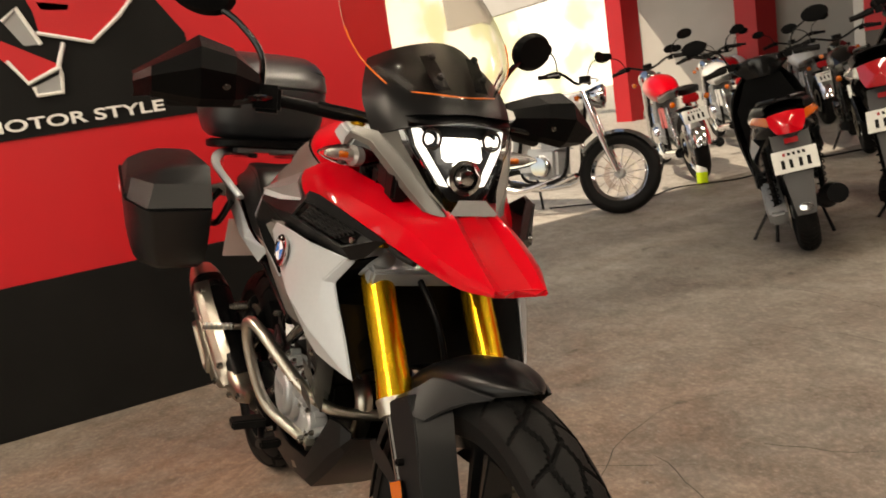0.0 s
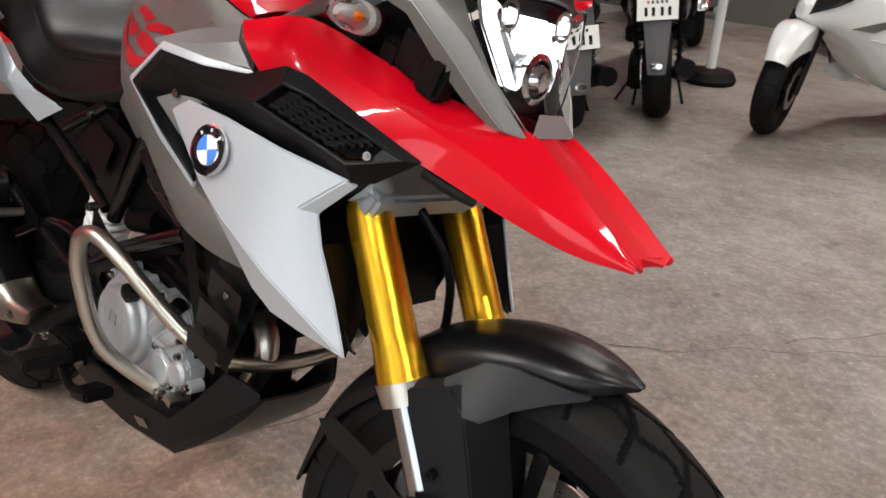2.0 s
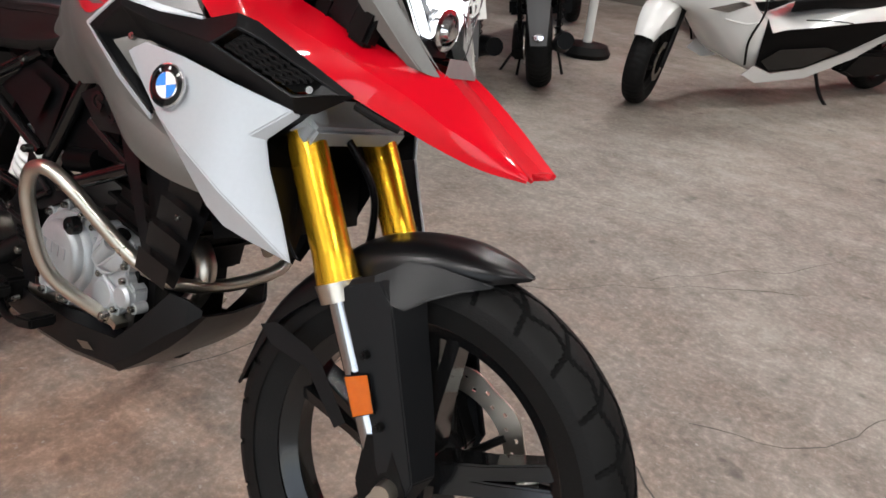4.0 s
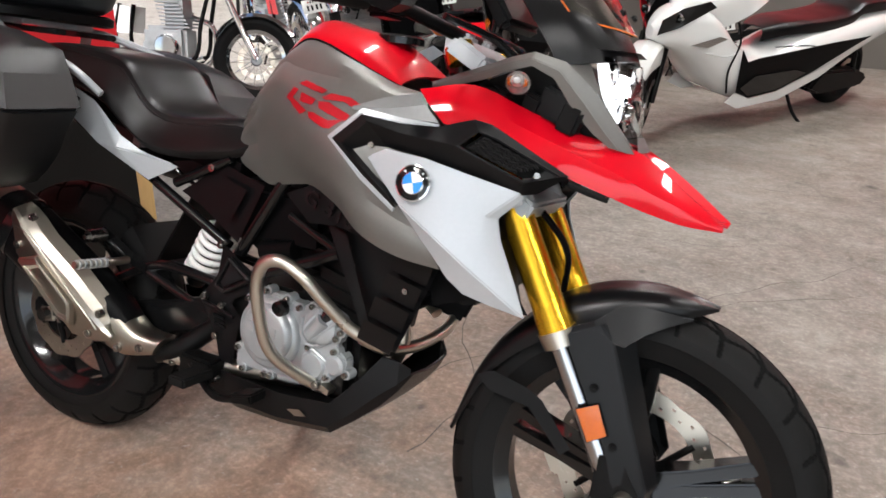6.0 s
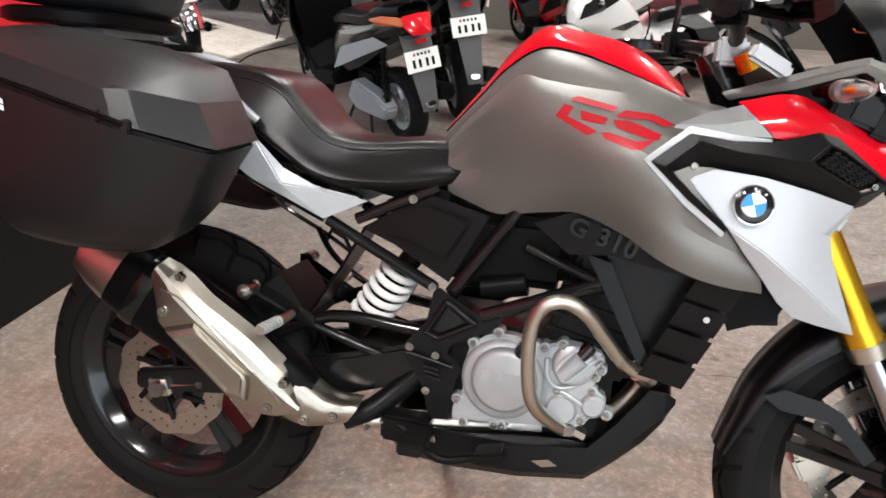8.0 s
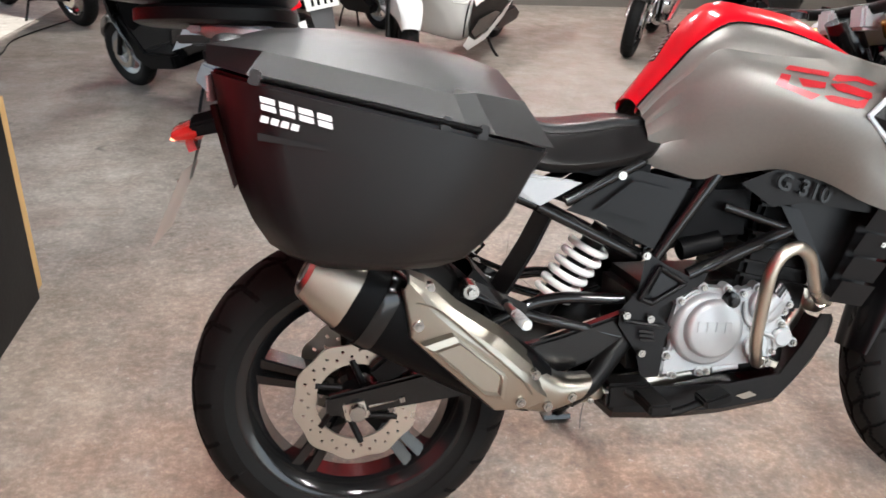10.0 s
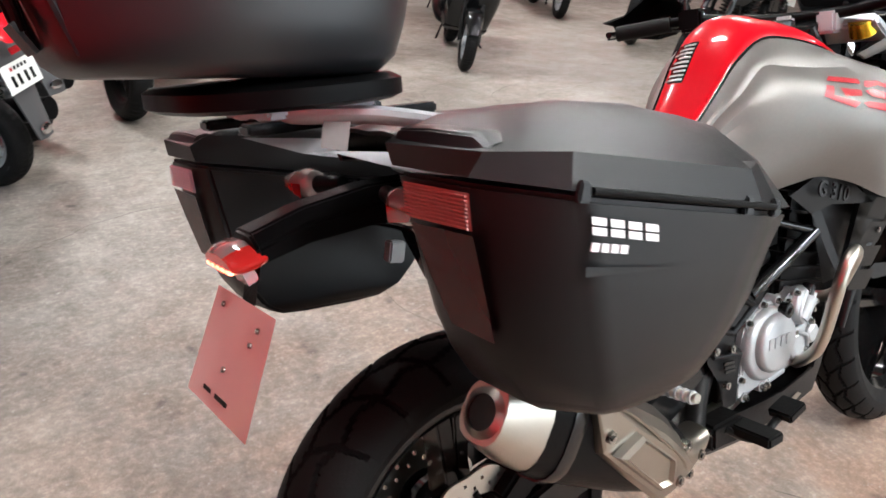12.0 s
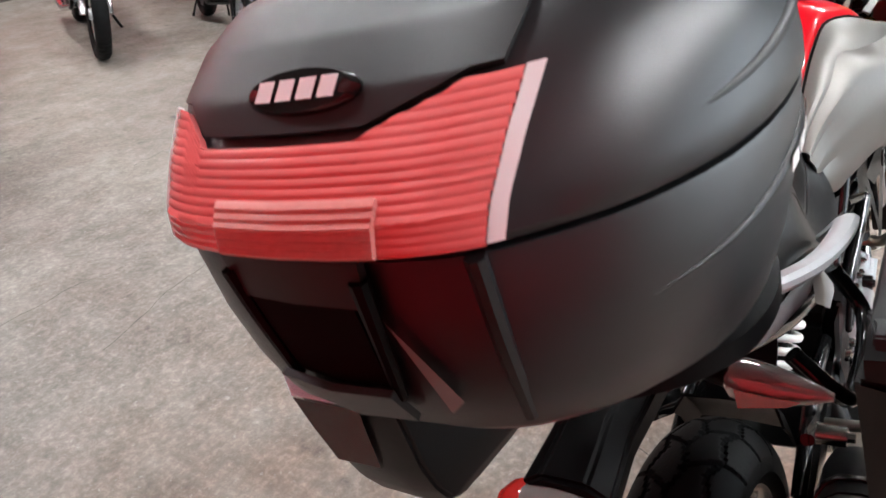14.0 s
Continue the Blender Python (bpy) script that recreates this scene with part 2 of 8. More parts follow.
def add_lathe(bm, profile, centre, n=48, axis="y", close=True):
    """Turns a profile of (radius, offset) round an axis through centre."""
    cx, cy, cz = centre
    rows = []
    for i in range(n):
        a = 2 * math.pi * i / n
        c, s = math.cos(a), math.sin(a)
        if axis == "y":
            rows.append([bm.verts.new((cx + r * c, cy + o, cz + r * s)) for r, o in profile])
        elif axis == "x":
            rows.append([bm.verts.new((cx + o, cy + r * c, cz + r * s)) for r, o in profile])
        else:
            rows.append([bm.verts.new((cx + r * c, cy + r * s, cz + o)) for r, o in profile])
    m = len(profile)
    for i in range(n):
        a, b = rows[i], rows[(i + 1) % n]
        for j in range(m if close else m - 1):
            k = (j + 1) % m
            bm.faces.new((a[j], a[k], b[k], b[j]))


def lathe(profile, centre, n=48, axis="y", close=True):
    bm = bmesh.new()
    add_lathe(bm, profile, centre, n, axis, close)
    return bm


def bolt(parent, at, r=0.008, depth=0.006, axis=(0, -1, 0), mat=None, name="bolt"):
    a, d = Vector(at), Vector(axis).normalized()
    bm = bmesh.new()
    add_rod(bm, a, a + d * depth, r, r * 0.9, 12)
    q = a + d * depth
    add_rod(bm, q, q + d * depth * 0.25, r * 0.5, r * 0.45, 6)
    return part(name, bm, mat or BOLT, parent)


def text_mesh(words, size, depth, bold=0.0, align="CENTER", space=1.0):
    """A bmesh of lettering in the xy plane."""
    cu = bpy.data.curves.new("letters", "FONT")
    cu.body, cu.size, cu.extrude, cu.offset = words, size, depth, bold
    cu.align_x, cu.align_y, cu.space_character = align, "CENTER", space
    ob = bpy.data.objects.new("letters", cu)
    scene.collection.objects.link(ob)
    bpy.context.view_layer.update()
    me = bpy.data.meshes.new_from_object(ob.evaluated_get(bpy.context.evaluated_depsgraph_get()))
    bm = bmesh.new()
    bm.from_mesh(me)
    bpy.data.objects.remove(ob)
    bpy.data.curves.remove(cu)
    bpy.data.meshes.remove(me)
    return bm


def placed(bm, m):
    bmesh.ops.transform(bm, matrix=m, verts=bm.verts)
    return bm


def tyre_mesh(centre, r, half, bead, tread=0.0, pitch=24, n_round=180, n_across=9, skew=0.35):
    """A round tyre; tread is the depth of zigzag grooves cut into its crown."""
    bm = bmesh.new()
    cx, cy, cz = centre
    crown = half * 1.1
    prof = []
    for j in range(n_across):
        u = -1 + 2 * j / (n_across - 1)
        a = u * radians(74)
        prof.append((r - half * 0.9 * (1 - math.cos(a)), half * math.sin(a) / math.sin(radians(74)), abs(u), u))
    side = [(r - half * 0.98, half * 1.02, 2, 2), ((r + bead) / 2 - 0.004, half * 0.99, 2, 2), (bead + 0.006, half * 0.82, 2, 2), (bead - 0.008, half * 0.72, 2, 2)]
    prof = [(a, -b, c, d) for a, b, c, d in reversed(side)] + prof + side
    rows, cut = [], set()
    for i in range(n_round):
        th = 2 * math.pi * i / n_round
        c, s = math.cos(th), math.sin(th)
        row = []
        for rr, o, w, u in prof:
            if tread and w < 0.97:
                turn = th / (2 * math.pi) * pitch
                zig = skew * (min(abs(u), 0.42) * 2.6 + max(abs(u) - 0.42, 0) * 0.8)
                ph = (turn + zig + (0.5 if u > 0 else 0)) % 1.0
                saw = abs(((turn + (0.5 if u > 0 else 0)) % 1.0) * 2 - 1)
                ring = abs(abs(u) - 0.36 - 0.14 * saw) < 0.030 or abs(u - 0.07 * (abs((turn % 1.0) * 2 - 1) * 2 - 1)) < 0.026
                if abs(ph - 0.5) < 0.040 or ring:
                    rr = rr - tread
                    cut.add((i, len(row)))
            row.append(bm.verts.new((cx + rr * c, cy + o, cz + rr * s)))
        rows.append(row)
    for i in range(n_round):
        a, b = rows[i], rows[(i + 1) % n_round]
        for j in range(len(a) - 1):
            f = bm.faces.new((a[j], a[j + 1], b[j + 1], b[j]))
            k = (i + 1) % n_round
            f.material_index = 1 if {(i, j), (i, j + 1), (k, j), (k, j + 1)} & cut else 0
    return bm


def rim_mesh(centre, r, half):
    prof = [(r, -half), (r + 0.010, -half), (r + 0.012, -half + 0.006), (r - 0.004, -half + 0.012), (r - 0.020, -half * 0.4),
            (r - 0.020, half * 0.4), (r - 0.004, half - 0.012), (r + 0.012, half - 0.006), (r + 0.010, half), (r, half),
            (r - 0.014, half - 0.010), (r - 0.032, half * 0.45), (r - 0.032, -half * 0.45), (r - 0.014, -half + 0.010)]
    return lathe(prof, centre, 72)


def disc_mesh(centre, r_out, r_in, thick, holes=20, rows=2):
    """A drilled brake disc with its holes cut through."""
    bm = bmesh.new()
    cx, cy, cz = centre
    n = holes * 6
    radii = [r_in + (r_out - r_in) * k / 7 for k in range(8)]
    wave = lambda k, i: radii[k] + (0.003 * math.sin(2 * math.pi * i / n * 10) if k == 7 else 0)
    vs = [[[bm.verts.new((cx + wave(k, i) * math.cos(2 * math.pi * i / n), cy + o, cz + wave(k, i) * math.sin(2 * math.pi * i / n))) for k in range(8)]
           for i in range(n)] for o in (-thick / 2, thick / 2)]
    def hole(i, k):
        return (i % 6 == 1 and k == 2) or (i % 6 == 4 and k == 4)
    for i in range(n):
        j = (i + 1) % n
        for k in range(7):
            quad = [(i, k), (j, k), (j, k + 1), (i, k + 1)]
            if hole(i, k):
                for (a, b), (c, d) in zip(quad, quad[1:] + quad[:1]):
                    bm.faces.new((vs[0][a][b], vs[0][c][d], vs[1][c][d], vs[1][a][b]))
            else:
                for side in (0, 1):
                    bm.faces.new([vs[side][a][b] for a, b in quad])
        for k in (0, 7):
            bm.faces.new((vs[0][i][k], vs[0][j][k], vs[1][j][k], vs[1][i][k]))
    return bm


def coil(a, b, r, wire, turns, n=10):
    a, b = Vector(a), Vector(b)
    d = b - a
    x = d.orthogonal().normalized()
    y = d.normalized().cross(x)
    pts = []
    for i in range(turns * 16 + 1):
        t = i / (turns * 16)
        w = 2 * math.pi * turns * t
        pts.append(a + d * t + r * (x * math.cos(w) + y * math.sin(w)))
    return pipe(pts, wire, 1, n)


# ---- the hall: floor, walls, roof ----
def concrete(name, base, dark, light, tint):
    m = material(name, base, 0.62)
    nt = m.node_tree
    L = nt.links.new
    b = nt.nodes["Principled BSDF"]
    for n in [n for n in nt.nodes if n.type not in ("BSDF_PRINCIPLED", "OUTPUT_MATERIAL")]:
        nt.nodes.remove(n)
    tc = nt.nodes.new("ShaderNodeTexCoord")

    def noise_node(scale, detail, rough=0.6):
        n = nt.nodes.new("ShaderNodeTexNoise")
        n.inputs["Scale"].default_value, n.inputs["Detail"].default_value, n.inputs["Roughness"].default_value = scale, detail, rough
        L(tc.outputs["Object"], n.inputs["Vector"])
        return n

    def ramp(src, stops):
        r = nt.nodes.new("ShaderNodeValToRGB")
        while len(r.color_ramp.elements) < len(stops):
            r.color_ramp.elements.new(0.5)
        for e, (p, c) in zip(r.color_ramp.elements, stops):
            e.position, e.color = p, (*c, 1)
        L(src, r.inputs["Fac"])
        return r

    def mixed(fac, a, b_, mode="MIX"):
        x = nt.nodes.new("ShaderNodeMix")
        x.data_type, x.blend_type = "RGBA", mode
        if isinstance(fac, float):
            x.inputs["Factor"].default_value = fac
        else:
            L(fac, x.inputs["Factor"])
        L(a, x.inputs["A"])
        L(b_, x.inputs["B"])
        return x.outputs["Result"]

    big = ramp(noise_node(1.1, 5).outputs["Fac"], [(0.36, dark), (0.5, base), (0.64, light)])
    stain = ramp(noise_node(3.4, 8, 0.7).outputs["Fac"], [(0.40, tint), (0.53, base), (0.64, light)])
    grit = ramp(noise_node(48, 6, 0.75).outputs["Fac"], [(0.32, tuple(c * 0.55 for c in dark)), (0.5, base), (0.68, tuple(min(c * 1.5, 0.8) for c in light))])
    col = mixed(0.5, big.outputs["Color"], stain.outputs["Color"])
    col = mixed(0.36, col, grit.outputs["Color"])
    mottle = ramp(noise_node(13, 5, 0.65).outputs["Fac"], [(0.36, (0.62, 0.60, 0.58)), (0.5, (1, 1, 1)), (0.64, (1.3, 1.3, 1.3))])
    col = mixed(0.5, col, mottle.outputs["Color"], "MULTIPLY")
    # Blotchy warm tint, strongest round the parked motorcycle and fading outwards.
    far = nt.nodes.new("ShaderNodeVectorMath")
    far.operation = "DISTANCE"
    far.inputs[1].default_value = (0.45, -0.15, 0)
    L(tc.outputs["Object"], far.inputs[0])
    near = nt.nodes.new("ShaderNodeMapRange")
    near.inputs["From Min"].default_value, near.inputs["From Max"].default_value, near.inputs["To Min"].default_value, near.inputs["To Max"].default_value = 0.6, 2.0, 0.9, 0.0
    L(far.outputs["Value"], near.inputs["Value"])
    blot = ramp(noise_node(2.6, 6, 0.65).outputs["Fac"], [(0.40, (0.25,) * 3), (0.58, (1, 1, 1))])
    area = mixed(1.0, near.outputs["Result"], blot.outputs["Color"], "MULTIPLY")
    warm_tint = nt.nodes.new("ShaderNodeRGB")
    warm_tint.outputs[0].default_value = (1.34, 1.00, 0.84, 1)
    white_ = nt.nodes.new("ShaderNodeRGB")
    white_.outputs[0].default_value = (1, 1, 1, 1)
    col = mixed(1.0, col, mixed(area, white_.outputs[0], warm_tint.outputs[0]), "MULTIPLY")
    spots = ramp(noise_node(7.0, 2).outputs["Fac"], [(0.24, (0.35, 0.33, 0.31)), (0.33, (1, 1, 1))])
    col = mixed(1.0, col, spots.outputs["Color"], "MULTIPLY")
    pale = ramp(noise_node(38, 5, 0.7).outputs["Fac"], [(0.610, (0, 0, 0)), (0.74, (0.8, 0.8, 0.8))])
    white = nt.nodes.new("ShaderNodeRGB")
    white.outputs[0].default_value = (0.40, 0.375, 0.345, 1)
    col = mixed(pale.outputs["Color"], col, white.outputs[0])
    L(col, b.inputs["Base Color"])
    rr = ramp(noise_node(5, 6).outputs["Fac"], [(0.3, (0.42,) * 3), (0.7, (0.75,) * 3)])
    L(rr.outputs["Color"], b.inputs["Roughness"])
    bp = nt.nodes.new("ShaderNodeBump")
    bp.inputs["Strength"].default_value, bp.inputs["Distance"].default_value = 0.55, 0.004
    L(noise_node(55, 8, 0.7).outputs["Fac"], bp.inputs["Height"])
    L(bp.outputs["Normal"], b.inputs["Normal"])
    return m


CONCRETE = concrete("worn_concrete", (0.178, 0.156, 0.134), (0.098, 0.083, 0.070), (0.29, 0.26, 0.228), (0.128, 0.088, 0.068))
APRON = concrete("pale_concrete", (0.40, 0.37, 0.33), (0.31, 0.28, 0.25), (0.48, 0.45, 0.41), (0.34, 0.30, 0.26))
CRACK = material("crack_dirt", (0.085, 0.073, 0.062), 0.9)
WALLPAINT = material("wall_paint", (0.62, 0.60, 0.56), 0.7, color2=(0.50, 0.48, 0.44), scale=2.2, bump=0.3, bump_scale=60)
REDPAINT = material("red_wall_paint", (0.52, 0.006, 0.014), 0.42, color2=(0.44, 0.005, 0.011), scale=2.0, bump=0.1, bump_scale=90)
BLACKPAINT = material("black_board_paint", (0.005, 0.005, 0.005), 0.45, color2=(0.010, 0.0095, 0.009), scale=5, bump=0.2, bump_scale=60, spec=0.12)
PLY = material("plywood_edge", (0.55, 0.36, 0.15), 0.65, color2=(0.40, 0.24, 0.09), scale=8, stretch=(40, 40, 2))
ROOFPAINT = material("roof_sheet", (0.24, 0.23, 0.22), 0.6, color2=(0.19, 0.18, 0.17), scale=2)
# Dark brown base puts the dimness of the hall into the colour.
DIM = material("dim_tinted_wall", (0.13, 0.11, 0.095), 0.7, color2=(0.09, 0.08, 0.07), scale=2, bump=0.3, bump_scale=50)
LETTER = material("sign_white", (0.78, 0.77, 0.74), 0.5)
SIGNGREY = material("sign_grey", (0.30, 0.30, 0.30), 0.5)


def slab(name, x0, x1, y0, y1, z0, z1, mat, kind="structure", label=""):
    return tagged(part(name, box((x1 - x0, y1 - y0, z1 - z0), ((x0 + x1) / 2, (y0 + y1) / 2, (z0 + z1) / 2)), mat, flat=True), label, "", "", kind)


bm = bmesh.new()
bmesh.ops.create_grid(bm, x_segments=60, y_segments=60, size=0.5)
for v in bm.verts:
    v.co.x, v.co.y = -2.45 + (v.co.x + 0.5) * 22.0, -9 + (v.co.y + 0.5) * 30
    v.co.z = 0.0035 * noise.noise(v.co * 0.9)
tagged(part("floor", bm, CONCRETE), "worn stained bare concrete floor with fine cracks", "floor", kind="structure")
slab("ground", -400, -2.462, -400, 400, -0.3, -0.004, APRON, label="pale sunlit concrete yard running out to the street")
# Roof out of view; its south overhang is added to keep sun out.
bm = bmesh.new()
outline = [(-2.5, -8.0), (19.8, -8.0), (19.8, 21.2), (-16.0, 21.2), (-16.0, 13.0), (-2.5, 3.6)]
bm.faces.new([bm.verts.new((x, y, 3.5)) for x, y in outline])
bmesh.ops.solidify(bm, geom=list(bm.faces), thickness=-0.12)
tagged(part("roof", bm, ROOFPAINT, flat=True), "pale sheet roof of the hall, out of view, with an added sun-blocking overhang", "roof", kind="structure")
# Unseen south side, added to block and bounce light onto the motorcycle.
PALEWALL = material("pale_fill_wall", (0.42, 0.415, 0.40), 0.7, color2=(0.33, 0.325, 0.31), scale=2, bump=0.3, bump_scale=50)
slab("wall_south_1", -2.5, 1.0, -5.0, -4.85, 0.0, 3.5, PALEWALL, label="unseen pale wall added beside the south daylight opening")
slab("wall_south_2", 8.8, 19.8, -5.0, -4.85, 0.0, 3.5, PALEWALL, label="unseen pale wall added behind the aisle to shape the light")
slab("lintel_south", 1.0, 8.8, -5.0, -4.85, 2.75, 3.5, PALEWALL, label="unseen pale lintel added over the south daylight opening")
slab("ground_south", -2.462, 400, -400, -9.0, -0.3, -0.004, APRON, label="unseen pale ground added outside the south daylight opening")
# Area lamp standing in for daylight through the unseen south opening.
day = bpy.data.lights.new("daylight", "AREA")
day.shape, day.size, day.size_y, day.energy, day.color = "RECTANGLE", 7.7, 2.7, 125, (0.90, 0.96, 1.0)
new("daylight", day).matrix_world = look((4.9, -4.92, 1.38), (4.9, 0, 1.38))
slab("wall_east", 19.55, 19.7, -4.85, 12, 0.0, 3.5, DIM, label="unseen dark brown wall closing the hall's east side")
slab("wall_north", -6.6, -3.3, 12.0, 12.2, 0.0, 3.5, WALLPAINT, label="dull white block wall behind the back rows")
slab("wall_red", -3.3, 19.7, 7.45, 7.6, 1.0, 3.5, REDPAINT, label="red painted upper wall behind the parked rows")
slab("wall_foot", -3.3, 19.7, 7.46, 7.6, 0.0, 1.0, DIM, label="dark brown foot of the wall behind the parked rows, dimness put into its colour")
slab("wall_return", -3.42, -3.3, 7.45, 12.0, 0.0, 3.5, WALLPAINT, label="dull white end of the wall")
for i, (x, y) in enumerate([(-9.1, 8.95), (-7.0, 9.9), (-4.9, 11.5)]):
    slab("pillar_%d" % (i + 1), x - 0.22, x + 0.22, y - 0.22, y + 0.22, -0.01, 3.5, REDPAINT, label="red painted steel pillar")
tagged(part("wall_side", box((5.2, 0.10, 3.5), (-6.75, 10.45, 1.75), (0, 0, 31.0)), WALLPAINT, flat=True), "dull white block wall between the red pillars", "wall", kind="structure")
slab("beam", -16.0, -9.3, 8.85, 9.05, 2.55, 3.5, WALLPAINT, label="pale roof beam over the wide opening")
# Emissive card: outdoor glare and pale trees are put into its glow.
GLARE = material("glowing_glare_card", (1, 1, 1), 0.9, emit=(1.0, 0.99, 0.95), strength=1.5)
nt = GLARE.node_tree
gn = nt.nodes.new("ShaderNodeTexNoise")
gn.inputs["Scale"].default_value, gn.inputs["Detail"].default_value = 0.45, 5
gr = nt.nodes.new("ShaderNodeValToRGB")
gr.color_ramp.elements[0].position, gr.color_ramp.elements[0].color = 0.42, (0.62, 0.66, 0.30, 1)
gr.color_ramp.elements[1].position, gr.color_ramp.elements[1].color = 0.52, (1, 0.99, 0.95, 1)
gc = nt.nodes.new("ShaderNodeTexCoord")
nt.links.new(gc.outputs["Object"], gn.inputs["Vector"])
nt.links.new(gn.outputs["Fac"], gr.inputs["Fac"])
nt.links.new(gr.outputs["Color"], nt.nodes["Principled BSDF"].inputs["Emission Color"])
slab("backdrop", -30, -29.7, 2, 50, -0.1, 12, GLARE, label="glowing backdrop card with white glare and pale trees painted in")

# Lamps under the roof, out of view: pairs of bare tubes.
# The first lamp is added only to brighten the motorcycle's tail.
for i, (x, y) in enumerate([(-1.8, -1.9), (0.2, -2.6), (0.2, 1.6), (0.2, 5.6), (2.6, -2.6), (2.6, 1.6), (2.6, 5.6), (5.6, -1.0), (5.6, 3.0), (6.4, 6.0)]):
    lamp = thing("ceiling_light", pose(x, y, 3.38), "unseen white twin-tube fluorescent light under the roof", "ceiling light", "ceiling lights")
    ld = bpy.data.lights.new("tube_light", "AREA")
    ld.shape, ld.size, ld.size_y, ld.energy, ld.color = "RECTANGLE", 0.16, 1.25, (85 if x < -1 else 125) if y < 0 else (92 if y > 5 else (42 if x > 2 else 62)), (1.0, 0.98, 0.94)
    glow = new("tube_glow", ld)
    glow.location, glow.parent = (0, 0, 0.0), lamp
    part("housing", box((0.16, 1.3, 0.05), (0, 0, 0.09)), ROOFPAINT, lamp)
    for s in (-0.05, 0.05):
        part("tube", rod((s, -0.6, 0.04), (s, 0.6, 0.04), 0.016), TUBE, lamp)

# The painted board behind the motorcycle's tail.
board = thing("sign_board", pose(-0.95, -0.9, 0), "free-standing plywood sign board painted red and black", "sign board")
part("panel", box((0.035, 3.9, 2.15), (-0.02, 0, 1.675)), REDPAINT, board, "red painted upper panel")
part("kick_panel", box((0.03, 3.86, 0.6), (0, 0.0, 0.3)), BLACKPAINT, board, "scuffed black lower panel")
part("edge_board", box((0.06, 0.10, 0.62), (-0.035, 1.97, 0.31), (0, 0, 0)), PLY, board, "bare plywood edge")
part("batten", box((0.05, 0.12, 0.03), (-0.03, 1.9, 0.615)), PLY, board)
part("sign_field", plate([(0.004, y + 0.9, z) for y, z in [(-1.9, 1.150), (0.165, 1.150), (0.153, 1.356), (0.151, 1.473), (0.067, 1.608), (-0.20, 1.94), (-1.9, 1.94)]], 0.004), BLACKPAINT, board, "black field of the sign")
bm = text_mesh("MOTOR STYLE", 0.062, 0.002, 0.0012)
wide = max(v.co.x for v in bm.verts) - min(v.co.x for v in bm.verts)
bmesh.ops.scale(bm, vec=(0.657 / wide, 1, 1), verts=bm.verts)
part("lettering", placed(bm, pose(0.012, 0.58, 1.198, 90, 0, 90)), LETTER, board, "white capital letters", flat=True)
for pts, mt, nm in [([(-0.409, 1.70), (-0.38, 1.606), (-0.376, 1.532), (-0.20, 1.480), (-0.079, 1.571), (0.05, 1.70)], REDPAINT, "emblem_field"),
                    ([(-0.490, 1.58), (-0.433, 1.623), (-0.379, 1.486), (-0.437, 1.486)], SIGNGREY, "emblem_bar"),
                    ([(-0.511, 1.514), (-0.332, 1.403), (-0.453, 1.348), (-0.534, 1.459)], REDPAINT, "emblem_bar"),
                    ([(-0.438, 1.333), (-0.334, 1.371), (-0.344, 1.301), (-0.434, 1.30)], SIGNGREY, "emblem_bar"),
                    ([(-0.36, 1.64), (-0.25, 1.62), (-0.26, 1.60), (-0.35, 1.61)], FRAME, "emblem_bar")]:
    part(nm, plate([(0.012, y + 0.9, z) for y, z in pts], 0.003), mt, board)
for pts in ([(-0.385, 1.528), (-0.20, 1.474), (-0.079, 1.565), (0.06, 1.71)], [(-0.507, 1.438), (-0.453, 1.348), (-0.330, 1.397), (-0.334, 1.371), (-0.344, 1.301), (-0.434, 1.30), (-0.438, 1.333)], [(-0.341, 1.391), (-0.302, 1.483)], [(-0.49, 1.58), (-0.433, 1.623), (-0.379, 1.486)]):
    part("emblem_outline", pipe([(0.014, y + 0.9, z) for y, z in pts], 0.0085, 1, 6), LETTER, board)


# Fine cracks in the concrete, a trailing cable, bottle and sign stand.
crack_rng = random.Random(5)


def crack(x, y, heading, n, width):
    """A thin wandering crack, as a sunk dark strip lying in the surface."""
    left, right = [], []
    for k in range(n):
        heading += crack_rng.uniform(-0.32, 0.32)
        x, y = x + 0.055 * math.cos(heading), y + 0.055 * math.sin(heading)
        w = width * crack_rng.uniform(0.35, 1.0) * (1 if k < n - 3 else 0.3)
        nx, ny = -math.sin(heading), math.cos(heading)
        z = 0.0035 * noise.noise(Vector((x, y, 0)) * 0.9) + 0.0016
        left.append((x + nx * w, y + ny * w, z))
        right.append((x - nx * w, y - ny * w, z))
    return left, right


bm = bmesh.new()
for x, y, h, n, w in [(0.9, 1.15, 0.3, 22, 0.0022), (0.75, 0.9, 0.4, 30, 0.0026), (1.3, 1.5, 1.2, 18, 0.0018), (0.55, 0.2, 1.3, 16, 0.002), (0.8, 0.25, 1.1, 24, 0.0022), (0.85, 0.0, -0.6, 14, 0.0016), (1.6, 0.9, 0.2, 30, 0.0022),
                      (0.2, 1.9, 0.5, 24, 0.0018), (-0.6, 2.0, 0.9, 26, 0.0022), (1.9, 2.2, 0.3, 36, 0.0022), (1.2, 3.0, 0.2, 30, 0.002), (0.1, -0.35, 0.6, 18, 0.0018), (2.2, 3.3, 1.2, 26, 0.002)]:
    a, b = crack(x, y, h, n, w)
    add_loft(bm, [a, b])
tagged(part("floor_cracks", bm, CRACK, flat=True), "fine dark cracks running through the concrete", "cracks", kind="stuff")
cable = thing("cable", pose(0, 0, 0), "thin black cable lying along the floor joint", "cable")
